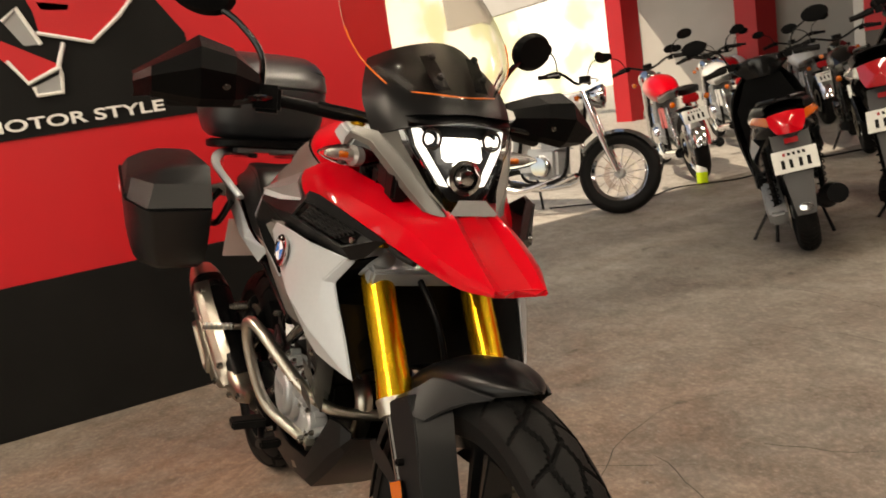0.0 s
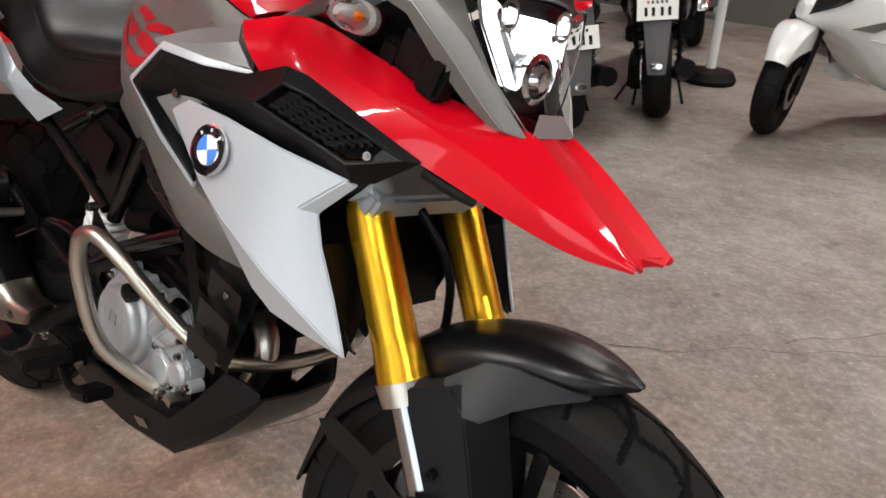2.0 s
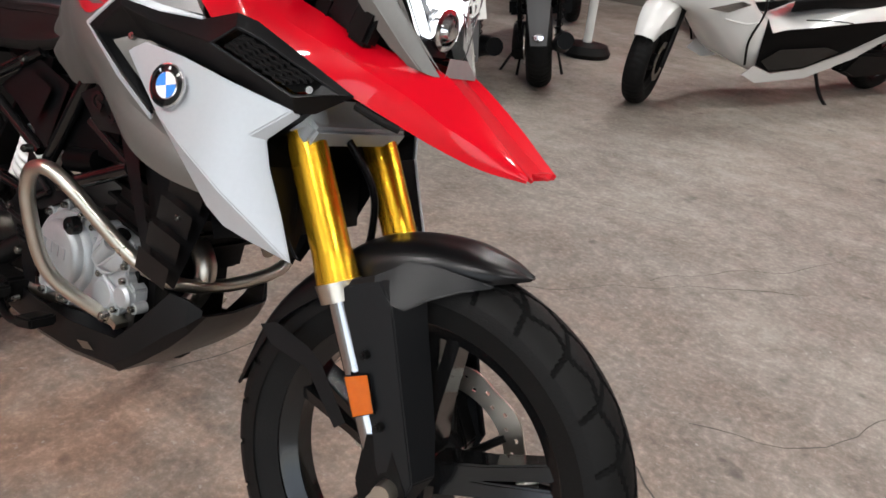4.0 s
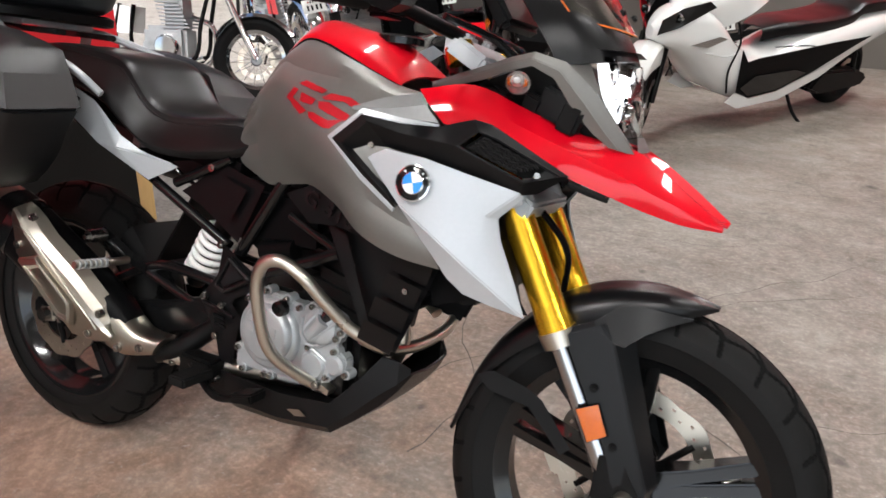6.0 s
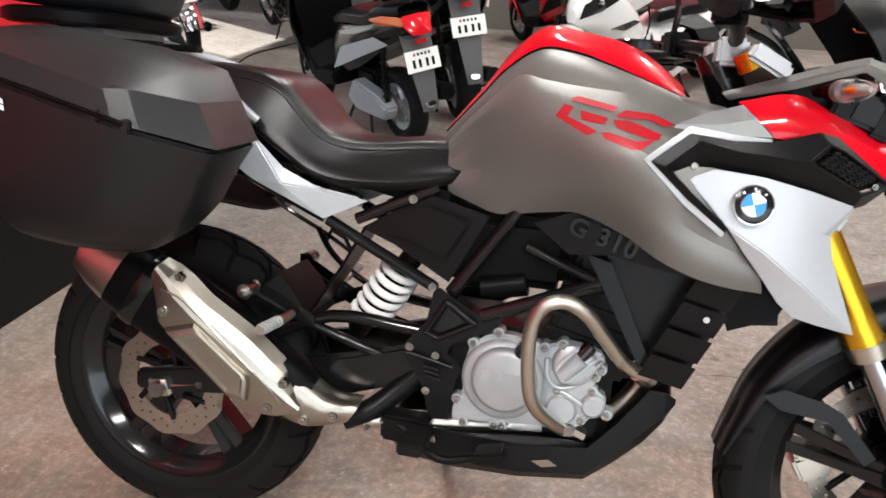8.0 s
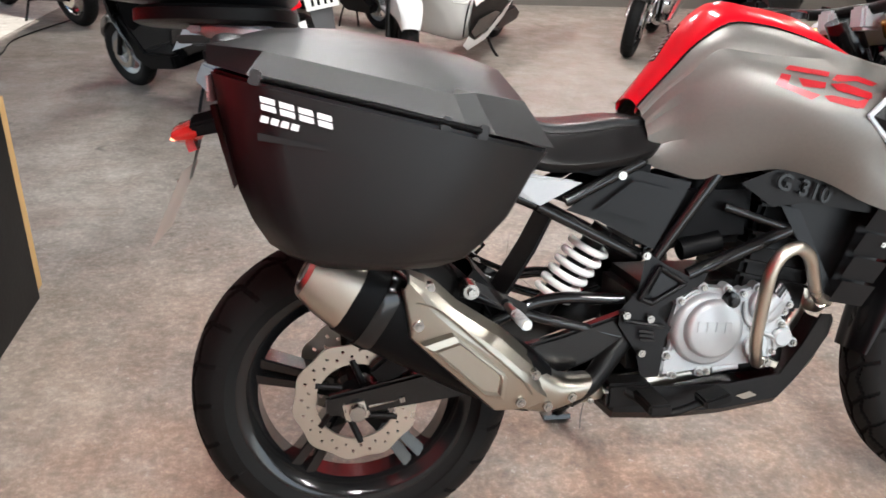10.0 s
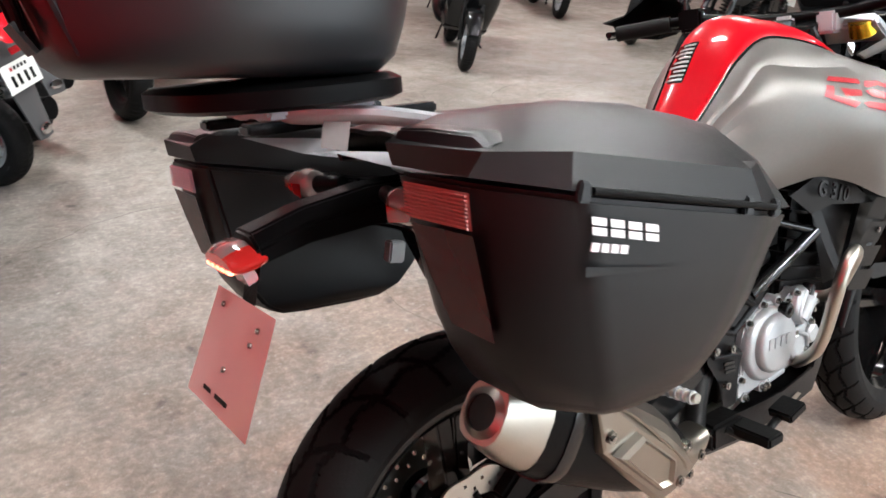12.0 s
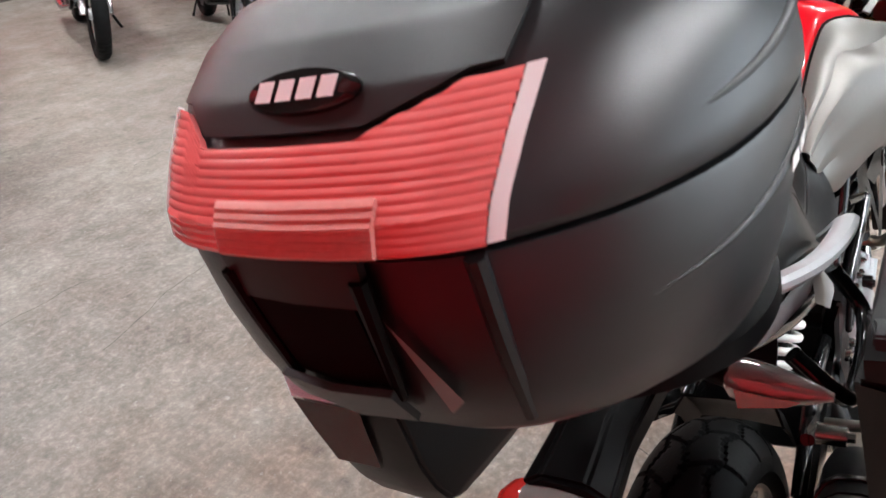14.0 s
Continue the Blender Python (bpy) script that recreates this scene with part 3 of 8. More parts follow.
part("cord", pipe([(-2.9, 3.0, 0.006), (-2.42, 3.55, 0.006), (-2.50, 4.0, 0.006), (-2.25, 4.45, 0.006), (-2.32, 5.1, 0.006), (-2.1, 6.2, 0.006)], 0.006, 8, 8), BLACK, cable)
bottle = thing("spray_bottle", pose(-2.44, 4.22, 0), "half-full spray bottle of yellow-green fluid", "bottle")
NEON = material("yellow_green_fluid", (0.55, 0.75, 0.03), 0.25)
part("fluid", lathe([(0, 0.004), (0.045, 0.004), (0.046, 0.10), (0, 0.10)], (0, 0, 0), 20, "z"), NEON, bottle)
part("flask", lathe([(0, 0.10), (0.046, 0.10), (0.044, 0.15), (0.018, 0.20), (0.015, 0.22), (0, 0.22)], (0, 0, 0), 20, "z"), PLATE, bottle)
part("trigger", box((0.08, 0.02, 0.035), (0.02, 0, 0.24)), PLATE, bottle, bevel=0.004)
stand = thing("sign_stand", pose(-0.31, 4.60, 0), "white post with a pink notice on a black round base", "sign stand")
part("base", lathe([(0, 0), (0.17, 0), (0.18, 0.03), (0.15, 0.08), (0, 0.10)], (0, 0, 0), 28, "z"), RUBBER, stand, "black weighted base")
part("post", rod((0, 0, 0.08), (0, 0, 1.35), 0.032, n=16), WHITE, stand)
part("notice", box((0.012, 0.42, 0.30), (0.0, 0.14, 0.72), (0, 0, 35)), PINK, stand)
for k in range(6):
    part("notice_bar", box((0.004, 0.03, 0.09 if k % 2 else 0.07), (0.012, 0.02 + 0.055 * k, 0.76 - 0.01 * k), (0, 0, 35)), DECAL, stand)


# ---- the motorcycle, leaning on its side stand ----
LEAN = pose(0, 0, -0.005, -12.3)
bike = thing("motorcycle", LEAN, "red, grey and silver adventure motorcycle leaning on its side stand", "motorcycle")
FA, RA = (1.42, 0.0, 0.335), (0.008, 0.0, 0.318)
STEER = Matrix.Translation((1.21, 0, 0.6)) @ Matrix.Rotation(radians(5.5), 4, Vector((-0.47, 0, 0.883))) @ Matrix.Translation((-1.21, 0, -0.6))
steered = []


def steer(ob):
    steered.append(ob)
    return ob


def wheel(name, centre, r, half, bead, rim_half, pitch, spokes, disc_y, disc_r, disc_in, parent):
    w = new(name)
    w.parent = parent
    part("tyre", tyre_mesh(centre, r, half, bead, 0.004, pitch, 720, 49), (RUBBER, RECESS_BLACK), w, "black block-pattern tyre")
    part("rim", rim_mesh(centre, bead, rim_half), WHEEL, w, "gloss black cast rim")
    cx, cy, cz = centre
    part("hub", lathe([(0.02, -0.07), (0.045, -0.07), (0.05, -0.05), (0.036, -0.03), (0.036, 0.03), (0.05, 0.05), (0.045, 0.07), (0.02, 0.07)], centre, 32), WHEEL, w)
    for k in range(spokes):
        a = 2 * math.pi * (k + 0.28) / spokes
        bm = bmesh.new()
        for s in (-1, 1):
            u0 = Vector((math.cos(a + s * 0.22), 0, math.sin(a + s * 0.22)))
            u1 = Vector((math.cos(a + s * 0.085), 0, math.sin(a + s * 0.085)))
            p0, p1 = Vector(centre) + u0 * 0.034, Vector(centre) + u1 * (bead - 0.02)
            d = (p1 - p0).normalized()
            t = Vector((0, 1, 0)).cross(d)
            secs = []
            for p, wd, th in ((p0, 0.016, 0.040), (p0 * 0.55 + p1 * 0.45, 0.0105, 0.032), (p1, 0.012, rim_half * 0.6)):
                secs.append([p + t * wd + Vector((0, th, 0)), p - t * wd + Vector((0, th * 0.8, 0)), p - t * wd - Vector((0, th * 0.8, 0)), p + t * wd - Vector((0, th, 0))])
            add_loft(bm, secs, True)
        part("spoke", bm, WHEEL, w, bevel=0.003)
    part("brake_disc", disc_mesh((cx, disc_y, cz), disc_r, disc_in, 0.005), STEEL, w, "drilled steel brake disc")
    for k in range(6):
        a = 2 * math.pi * (k + 0.2) / 6
        bm = bmesh.new()
        add_rod(bm, (cx + 0.04 * math.cos(a), disc_y, cz + 0.04 * math.sin(a)), (cx + (disc_in + 0.008) * math.cos(a + 0.4), disc_y, cz + (disc_in + 0.008) * math.sin(a + 0.4)), 0.007, n=8)
        part("disc_carrier", bm, DARK, w)
    return w


fw = wheel("front_wheel", FA, 0.330, 0.056, 0.247, 0.040, 26, 5, 0.072, 0.150, 0.112, bike)
steer(fw)
part("valve_stem", rod((1.60, -0.0, 0.40), (1.575, -0.012, 0.385), 0.004), STEEL, fw)
rw = wheel("rear_wheel", RA, 0.318, 0.070, 0.222, 0.058, 22, 5, -0.075, 0.120, 0.078, bike)
part("axle_nut", rod((0.008, -0.112, 0.318), (0.008, -0.136, 0.318), 0.017, 0.016, n=8), BOLT, rw)
part("sprocket", disc_mesh((0, 0.078, 0.325), 0.105, 0.05, 0.006, 14), STEEL, rw)


def on_fork(z, y, back=0.0):
    return Vector((1.42 - (z - 0.335) * 0.562 - back, y, z))


# Forks, brake, fender and guards turn with the bars.
for s, nm in ((-1, "right"), (1, "left")):
    y = s * 0.098
    bm = bmesh.new()
    add_rod(bm, on_fork(0.605, y), on_fork(0.93, y), 0.0285, n=28)
    add_rod(bm, on_fork(0.598, y), on_fork(0.640, y), 0.032, 0.0287, n=28)
    f = steer(part("fork_tube", bm, GOLD, bike, "gold anodised upper fork tube"))
    part("fork_collar", rod(on_fork(0.578, y), on_fork(0.602, y), 0.031, 0.034, 28), STEEL, f)
    part("stanchion", rod(on_fork(0.36, y), on_fork(0.60, y), 0.021, n=24), STANCHION, f, "polished lower fork leg")
    part("clamp", rod(on_fork(0.790, y), on_fork(0.822, y), 0.037, n=24), ALU, f)
    part("fork_foot", prism([(1.375, 0.42), (1.415, 0.43), (1.46, 0.36), (1.45, 0.305), (1.40, 0.295), (1.375, 0.34)], y - 0.022, y + 0.022), DARK, f, bevel=0.004)
    # Guard over the lower leg: a side face, a crease and a front face that turns inwards.
    def at(x, y, z):
        return (x, s * y, z)
    deep = 0.064 if s < 0 else 0.096
    rows = [(at(1.287, 0.122, 0.604), at(1.345, 0.119, 0.632), at(1.372, deep, 0.646)), (at(1.306, 0.122, 0.570), at(1.370, 0.119, 0.606), at(1.396, deep, 0.612)),
            (at(1.320, 0.122, 0.545), at(1.388, 0.119, 0.562), at(1.411, deep, 0.566)), (at(1.362, 0.122, 0.468), at(1.418, 0.119, 0.486), at(1.438, deep, 0.490)),
            (at(1.384, 0.122, 0.431), at(1.440, 0.119, 0.432), at(1.457, deep, 0.434)), (at(1.402, 0.121, 0.378), at(1.462, 0.118, 0.375), at(1.476, deep + 0.01, 0.377)),
            (at(1.418, 0.119, 0.350), at(1.455, 0.116, 0.340), at(1.462, deep + 0.03, 0.340))]
    g = steer(part("fork_guard", thicken(loft([[Vector(p) for p in r] for r in rows]), 0.004), SATIN, bike, "satin black fork guard", sharp=22, bevel=0.0025))
    part("reflector", plate([at(1.330, 0.130, 0.487), at(1.364, 0.130, 0.504), at(1.387, 0.130, 0.456), at(1.357, 0.130, 0.437)], 0.009), AMBER, g, "amber side reflector", bevel=0.002)
    part("reflector_lip", pipe([at(1.330, 0.128, 0.487), at(1.364, 0.128, 0.504), at(1.387, 0.128, 0.456), at(1.357, 0.128, 0.437), at(1.330, 0.128, 0.487)], 0.0022, 1, 6), BLACK, g)
    for p in ((1.352, 0.528), (1.398, 0.438)):
        bolt(g, (p[0], s * 0.122, p[1]), 0.0065, 0.010, (0, s, 0), DARK)
    bm = plate([at(1.135, 0.074, 0.480), at(1.168, 0.080, 0.497), at(1.236, 0.086, 0.484), at(1.264, 0.088, 0.470), at(1.326, 0.090, 0.400), at(1.310, 0.090, 0.384), at(1.242, 0.087, 0.452), at(1.165, 0.080, 0.460)], 0.012)
    part("fender_stay", bm, SATIN, g, "black arm holding the fender's tail", bevel=0.003)
steer(part("axle", rod((1.42, -0.135, 0.335), (1.42, 0.135, 0.335), 0.013, n=16), STEEL, bike))
steer(part("axle_cap", rod((1.43, -0.12, 0.352), (1.43, -0.140, 0.352), 0.017, 0.015, 20), STEEL, bike))
bm = bmesh.new()
add_box(bm, (0.09, 0.045, 0.055), (1.285, 0.088, 0.325), (0, 60, 0))
add_box(bm, (0.05, 0.055, 0.03), (1.275, 0.09, 0.30), (0, 60, 0))
steer(part("brake_caliper", bm, STEEL, bike, "bronze-coloured brake caliper", bevel=0.006))

# Front fender: a long arch over the tyre that runs out into a pointed beak.
FENDER_LINE = [(1.086, 0.356, 0.046, 0.010), (1.104, 0.421, 0.054, 0.018), (1.130, 0.497, 0.062, 0.028), (1.180, 0.573, 0.070, 0.042), (1.250, 0.642, 0.078, 0.056), (1.308, 0.674, 0.079, 0.062),
               (1.358, 0.689, 0.076, 0.058), (1.410, 0.695, 0.069, 0.050), (1.458, 0.691, 0.055, 0.038), (1.490, 0.684, 0.036, 0.022), (1.515, 0.677, 0.008, 0.005)]
secs = []
for k, (x, z, w, drop) in enumerate(FENDER_LINE):
    a, b = FENDER_LINE[max(k - 1, 0)], FENDER_LINE[min(k + 1, len(FENDER_LINE) - 1)]
    out = Vector((a[1] - b[1], 0, b[0] - a[0])).normalized()
    c = Vector((x, 0, z))
    secs.append([c - out * drop + Vector((0, -w, 0)), c - out * drop * 0.45 + Vector((0, -w * 0.97, 0)), c - out * drop * 0.12 + Vector((0, -w * 0.72, 0)), c - out * 0.001 + Vector((0, -w * 0.34, 0)), c + out * 0.003,
                 c - out * 0.001 + Vector((0, w * 0.34, 0)), c - out * drop * 0.12 + Vector((0, w * 0.72, 0)), c - out * drop * 0.45 + Vector((0, w * 0.97, 0)), c - out * drop + Vector((0, w, 0))])
fender = steer(part("front_fender", thicken(loft(refine(secs, 3)), 0.004), FENDER, bike, "black front fender with a long beak"))
for s in (-1, 1):
    def at(x, y, z):
        return Vector((x, s * y, z))
    rows = [(at(1.285, 0.110, 0.612), at(1.290, 0.122, 0.596)), (at(1.330, 0.108, 0.634), at(1.340, 0.121, 0.622)), (at(1.366, 0.088, 0.664), at(1.372, 0.120, 0.604)),
            (at(1.395, 0.080, 0.668), at(1.384, 0.108, 0.600)), (at(1.425, 0.075, 0.666), at(1.412, 0.092, 0.624)), (at(1.455, 0.066, 0.664), at(1.446, 0.076, 0.644)), (at(1.482, 0.052, 0.662), at(1.478, 0.056, 0.657))]
    part("side_wing", thicken(loft([[a, b] for a, b in rows]), 0.005), SATIN, fender, "satin black wing of the fender", sharp=20, bevel=0.002)

# Rear end of the front: radiator, hoses.
bm = box((0.05, 0.24, 0.25), (1.095, 0, 0.74), (0, -8, 0))
part("radiator", bm, DARK, bike, "black radiator core")
for s in (-1, 1):
    lo, hi = [Vector((0.925, s * 0.135, 0.510)), Vector((0.998, s * 0.135, 0.496))], [Vector((1.0, s * 0.135, 0.700)), Vector((1.072, s * 0.135, 0.684))]
    shroud = part("radiator_shroud", plate([lo[0], lo[1], hi[1], hi[0]], 0.034), DUCT, bike, "stepped black radiator shroud", bevel=0.004)
    for k in range(4):
        a, b = k / 4 + 0.012, (k + 1) / 4 - 0.012
        o = Vector((0, s * 0.020, 0))
        q = [lo[0].lerp(hi[0], a) + o, lo[1].lerp(hi[1], a) + o, lo[1].lerp(hi[1], b) + o * 1.5, lo[0].lerp(hi[0], b) + o * 1.5]
        part("shroud_block", plate(q, 0.014), DUCT, shroud, bevel=0.003)
    bolt(shroud, (1.02, s * 0.160, 0.625), 0.006, 0.006, (0, s, 0))
    part("cylinder_shade", plate([(0.85, s * 0.108, 0.705), (1.03, s * 0.108, 0.690), (0.965, s * 0.108, 0.520), (0.915, s * 0.108, 0.520)], 0.008), DUCT, bike, "black panel behind the shroud", bevel=0.002)
    part("radiator_flank", plate([(1.02, s * 0.125, 0.69), (1.06, s * 0.125, 0.60), (1.13, s * 0.125, 0.63), (1.16, s * 0.125, 0.70), (1.12, s * 0.125, 0.78), (1.04, s * 0.125, 0.76)], 0.012), BLACK, bike, bevel=0.003)
    part("cowl_stay", plate([(0.82, s * 0.125, 0.700), (0.862, s * 0.125, 0.690), (0.945, s * 0.14, 0.528), (0.925, s * 0.14, 0.524)], 0.008), DUCT, bike)
bm = pipe([(1.18, -0.03, 0.80), (1.245, -0.02, 0.73), (1.25, 0.0, 0.66), (1.24, 0.01, 0.60)], 0.006, 6, 8)
steer(part("brake_hose", bm, BLACK, bike))
part("steering_head", rod((1.115, 0, 0.80), (0.985, 0, 1.05), 0.032, n=20), FRAME, bike)
bm = box((0.075, 0.25, 0.035), (1.165, 0, 0.805), (0, 28, 0))
steer(part("lower_yoke", bm, ALU, bike, bevel=0.006))
bm = box((0.075, 0.275, 0.030), (1.050, 0, 1.030), (0, 28, 0), 0.92)
steer(part("top_yoke", bm, SILVER, bike, "silver top yoke", bevel=0.006))
for s in (-1, 1):
    steer(part("fork_cap", rod(on_fork(1.020, s * 0.098), on_fork(1.046, s * 0.098), 0.027, 0.024, 24), GOLD, bike, "gold fork cap"))

# Beak and red side panels: crease lines from the tank to the tip.
RIGHT = [((1.014, -0.180, 0.971), (1.040, -0.194, 0.950), (1.071, -0.193, 0.922)),
         ((1.098, -0.152, 0.988), (1.112, -0.178, 0.958), (1.140, -0.182, 0.916)),
         ((1.180, -0.106, 0.958), (1.196, -0.142, 0.928), (1.212, -0.150, 0.884)),
         ((1.262, -0.062, 0.930), (1.268, -0.106, 0.900), (1.266, -0.110, 0.860)),
         ((1.340, -0.040, 0.918), (1.336, -0.090, 0.878), (1.332, -0.092, 0.840)),
         ((1.384, -0.042, 0.896), (1.386, -0.084, 0.858), (1.382, -0.080, 0.826)),
         ((1.440, -0.044, 0.860), (1.444, -0.068, 0.838), (1.444, -0.066, 0.814)),
         ((1.498, -0.040, 0.820), (1.501, -0.043, 0.816), (1.499, -0.042, 0.811))]


def crease(rows, k=4, bow=0.006):
    """Denser sections between crease lines, each strip slightly bowed outwards."""
    lines = [smooth_path([r[j] for r in rows], k) for j in range(len(rows[0]))]
    out = []
    for i in range(len(lines[0])):
        row = []
        for j in range(len(lines) - 1):
            a, b = lines[j][i], lines[j + 1][i]
            side = Vector((0, -1 if (a.y + b.y) < 0 else 1, 0.4)).normalized()
            for q in range(4):
                t = q / 4
                row.append(a.lerp(b, t) + side * bow * math.sin(math.pi * t))
        out.append(row + [lines[-1][i]])
    return out


bm = bmesh.new()
for mirror in (False, True):
    rows = [[Vector(p) for p in r] for r in RIGHT]
    rows = [flip(r) for r in rows] if mirror else rows
    add_loft(bm, crease(rows, 5, 0.0022))
# The deck between the two ridges lies lower and ends in a notch between the tips.
rows = []
for u, mid in zip(RIGHT[4:], ((1.346, 0, 0.914), (1.392, 0, 0.880), (1.442, 0, 0.842), (1.484, 0, 0.818))):
    a = Vector(u[0])
    b = Vector((a.x + 0.002, a.y * 0.62, (a.z + mid[2]) / 2 - 0.006))
    rows.append([a, b, Vector(mid), flip([b])[0], flip([a])[0]])
add_loft(bm, rows)
u = RIGHT[-1]
add_loft(bm, [[u[0], (1.484, 0, 0.818), flip([u[0]])[0]], [u[2], (1.480, 0, 0.806), flip([u[2]])[0]]])
part("beak", thicken(bm, 0.004), RED, bike, "glossy red beak and side panels", sharp=15)
part("beak_pad", pipe([(1.262, -0.104, 0.852), (1.300, -0.098, 0.842), (1.326, -0.088, 0.836)], 0.006, 4, 8), RUBBER, bike, "black rubber pad under the beak")
bm = bmesh.new()
for s in (-1, 1):
    add_plate(bm, [(1.20, s * 0.10, 0.868), (1.30, s * 0.09, 0.852), (1.345, s * 0.07, 0.842), (1.345, 0, 0.84), (1.20, 0, 0.85)], 0.004)
part("beak_underside", bm, BLACK, bike)

# Silver side cowls with their emblems.
for s in (-1, 1):
    def at(x, y, z):
        return (x, s * y + (0.022 if s > 0 else 0.0), z)
    bm = bmesh.new()
    a_, b_, c1, c2, c3 = at(0.953, 0.226, 0.853), at(0.990, 0.227, 0.871), at(1.061, 0.222, 0.866), at(1.135, 0.204, 0.850), at(1.205, 0.160, 0.830)
    n_, f1, f2, tip = at(1.161, 0.187, 0.786), at(1.172, 0.182, 0.750), at(1.202, 0.171, 0.690), at(1.241, 0.157, 0.629)
    n2, f3, f4, c4 = at(1.178, 0.170, 0.784), at(1.187, 0.166, 0.748), at(1.214, 0.160, 0.690), at(1.210, 0.146, 0.824)
    e1, e2, e3, e4, e5, e7 = at(1.177, 0.176, 0.642), at(1.139, 0.188, 0.653), at(1.112, 0.198, 0.675), at(1.086, 0.206, 0.707), at(1.050, 0.214, 0.748), at(0.983, 0.226, 0.823)
    k0, k1, k2 = at(1.018, 0.226, 0.788), at(1.077, 0.228, 0.755), at(1.147, 0.209, 0.705)
    m1, m2, m3 = at(1.062, 0.2275, 0.822), at(1.118, 0.212, 0.792), at(1.160, 0.195, 0.738)
    V = {}
    def vert(p):
        if p not in V:
            V[p] = bm.verts.new(p)
        return V[p]
    SKIN = ((a_, b_, m1, e7), (b_, c1, m1), (c1, c2, m2, m1), (c2, n_, m2), (c2, c3, n_), (e7, m1, k0), (m1, m2, k1, k0), (m2, n_, f1, m3), (m2, m3, k2, k1), (m3, f1, f2), (m3, f2, tip, k2),
            (k0, k1, e4, e5), (k1, k2, e3, e4), (k2, e2, e3), (k2, tip, e1, e2))
    LIP = ((c3, n_, n2, c4), (n_, f1, f3, n2), (f1, f2, f4, f3), (f2, tip, f4))
    for face in SKIN + LIP:
        bm.faces.new([vert(p) for p in face])
    lin = bmesh.new()
    for face in ((a_, b_, k0, e7), (b_, c1, k1, k0), (c1, c2, k2, k1), (c2, n_, k2), (n_, f2, tip, k2), (k0, k1, e4, e5), (k1, k2, e3, e4), (k2, tip, e1, e2)):
        lin.faces.new([lin.verts.new((q[0] * 0.985 + 0.0165, q[1] - s * 0.018, q[2] * 0.985 + 0.0112)) for q in face])
    for face in ((n2, f3, at(1.178, 0.090, 0.74), at(1.17, 0.090, 0.79)), (f3, f4, tip, at(1.205, 0.10, 0.66), at(1.178, 0.090, 0.74)), (c4, n2, at(1.17, 0.090, 0.79), at(1.20, 0.10, 0.83))):
        lin.faces.new([lin.verts.new((q[0] - 0.006, q[1] - s * 0.004, q[2])) for q in face])
    part("cowl_liner", thicken(lin, 0.003), BLACK, bike, "black inner liner of the cowl")
    cowl = part("side_cowl", thicken(bm, 0.004), SILVER, bike, "silver-white side cowl", sharp=20, bevel=0.0022)
    n = Vector((0.10, s, 0.16)).normalized()
    c = Vector(at(1.049, 0.2255, 0.824)) + n * 0.004
    q = n.to_track_quat("Z", "Y").to_matrix().to_4x4()
    m = Matrix.Translation(c) @ q
    ring = placed(lathe([(0.0, 0.0), (0.0275, 0.0), (0.0275, 0.003), (0.025, 0.0045), (0.0, 0.0045)], (0, 0, 0), 40, "z"), m)
    badge = part("emblem", ring, FRAME, cowl, "round black, blue and white emblem")
    for r0, r1, nm in ((0.0275, 0.0297, "emblem_ring"), (0.0172, 0.0184, "emblem_inner_ring")):
        part(nm, placed(lathe([(r0, -0.001), (r1, 0.0), (r1, 0.0046), (r0, 0.0052)], (0, 0, 0), 40, "z"), m), CHROME, cowl)
    for k in range(4):
        bm = bmesh.new()
        fan = [Vector((0, 0, 0.0056))] + [Vector((0.0172 * math.cos(math.pi / 2 * (k + i / 8) + 0.3), 0.0172 * math.sin(math.pi / 2 * (k + i / 8) + 0.3), 0.0056)) for i in range(9)]
        bm.faces.new([bm.verts.new(p) for p in fan])
        part("emblem_quarter", placed(bm, m), EMBLEM_B if k % 2 else EMBLEM_W, cowl)
    for k in range(3):
        a = math.pi / 2 + 0.75 * (1 - k)
        bm = box((0.0026, 0.0040, 0.0006), (0.0228 * math.cos(a), 0.0228 * math.sin(a), 0.005), (0, 0, math.degrees(a) - 90))
        part("emblem_mark", placed(bm, m), EMBLEM_W, cowl)
    # Air duct above the cowl: pale edge, black rim, sunk middle and a grille in the nose.
    outer = [at(1.069, 0.199, 0.921), at(1.010, 0.222, 0.924), at(0.945, 0.239, 0.931), at(0.885, 0.246, 0.877), at(0.950, 0.236, 0.815), at(1.014, 0.226, 0.770)]
    rim = [at(1.066, 0.203, 0.917), at(1.012, 0.226, 0.915), at(0.947, 0.242, 0.921), at(0.896, 0.247, 0.875), at(0.957, 0.237, 0.822), at(1.017, 0.227, 0.778)]
    part("edge_strip", thicken(loft([[Vector(a), Vector(b)] for a, b in zip(outer, rim)]), 0.006), SILVER, bike, "pale edge of the duct", bevel=0.0015)
    part("top_panel", thicken(loft([[Vector(at(0.927, 0.236, 0.932)), Vector(at(0.925, 0.238, 0.931)), Vector(at(0.924, 0.236, 0.926))], [Vector(at(0.966, 0.212, 0.950)), Vector(at(0.990, 0.222, 0.936)), Vector(at(1.000, 0.222, 0.922))],
                                    [Vector(at(1.020, 0.186, 0.967)), Vector(at(1.040, 0.202, 0.948)), Vector(at(1.067, 0.202, 0.923))]]), 0.004), MIDGREY, bike, "silver-grey panel above the duct", sharp=20)
    ridge = [at(1.091, 0.226, 0.895), at(1.018, 0.238, 0.900), at(0.961, 0.247, 0.911), at(0.917, 0.250, 0.870), at(0.969, 0.243, 0.827), at(1.018, 0.231, 0.788)]
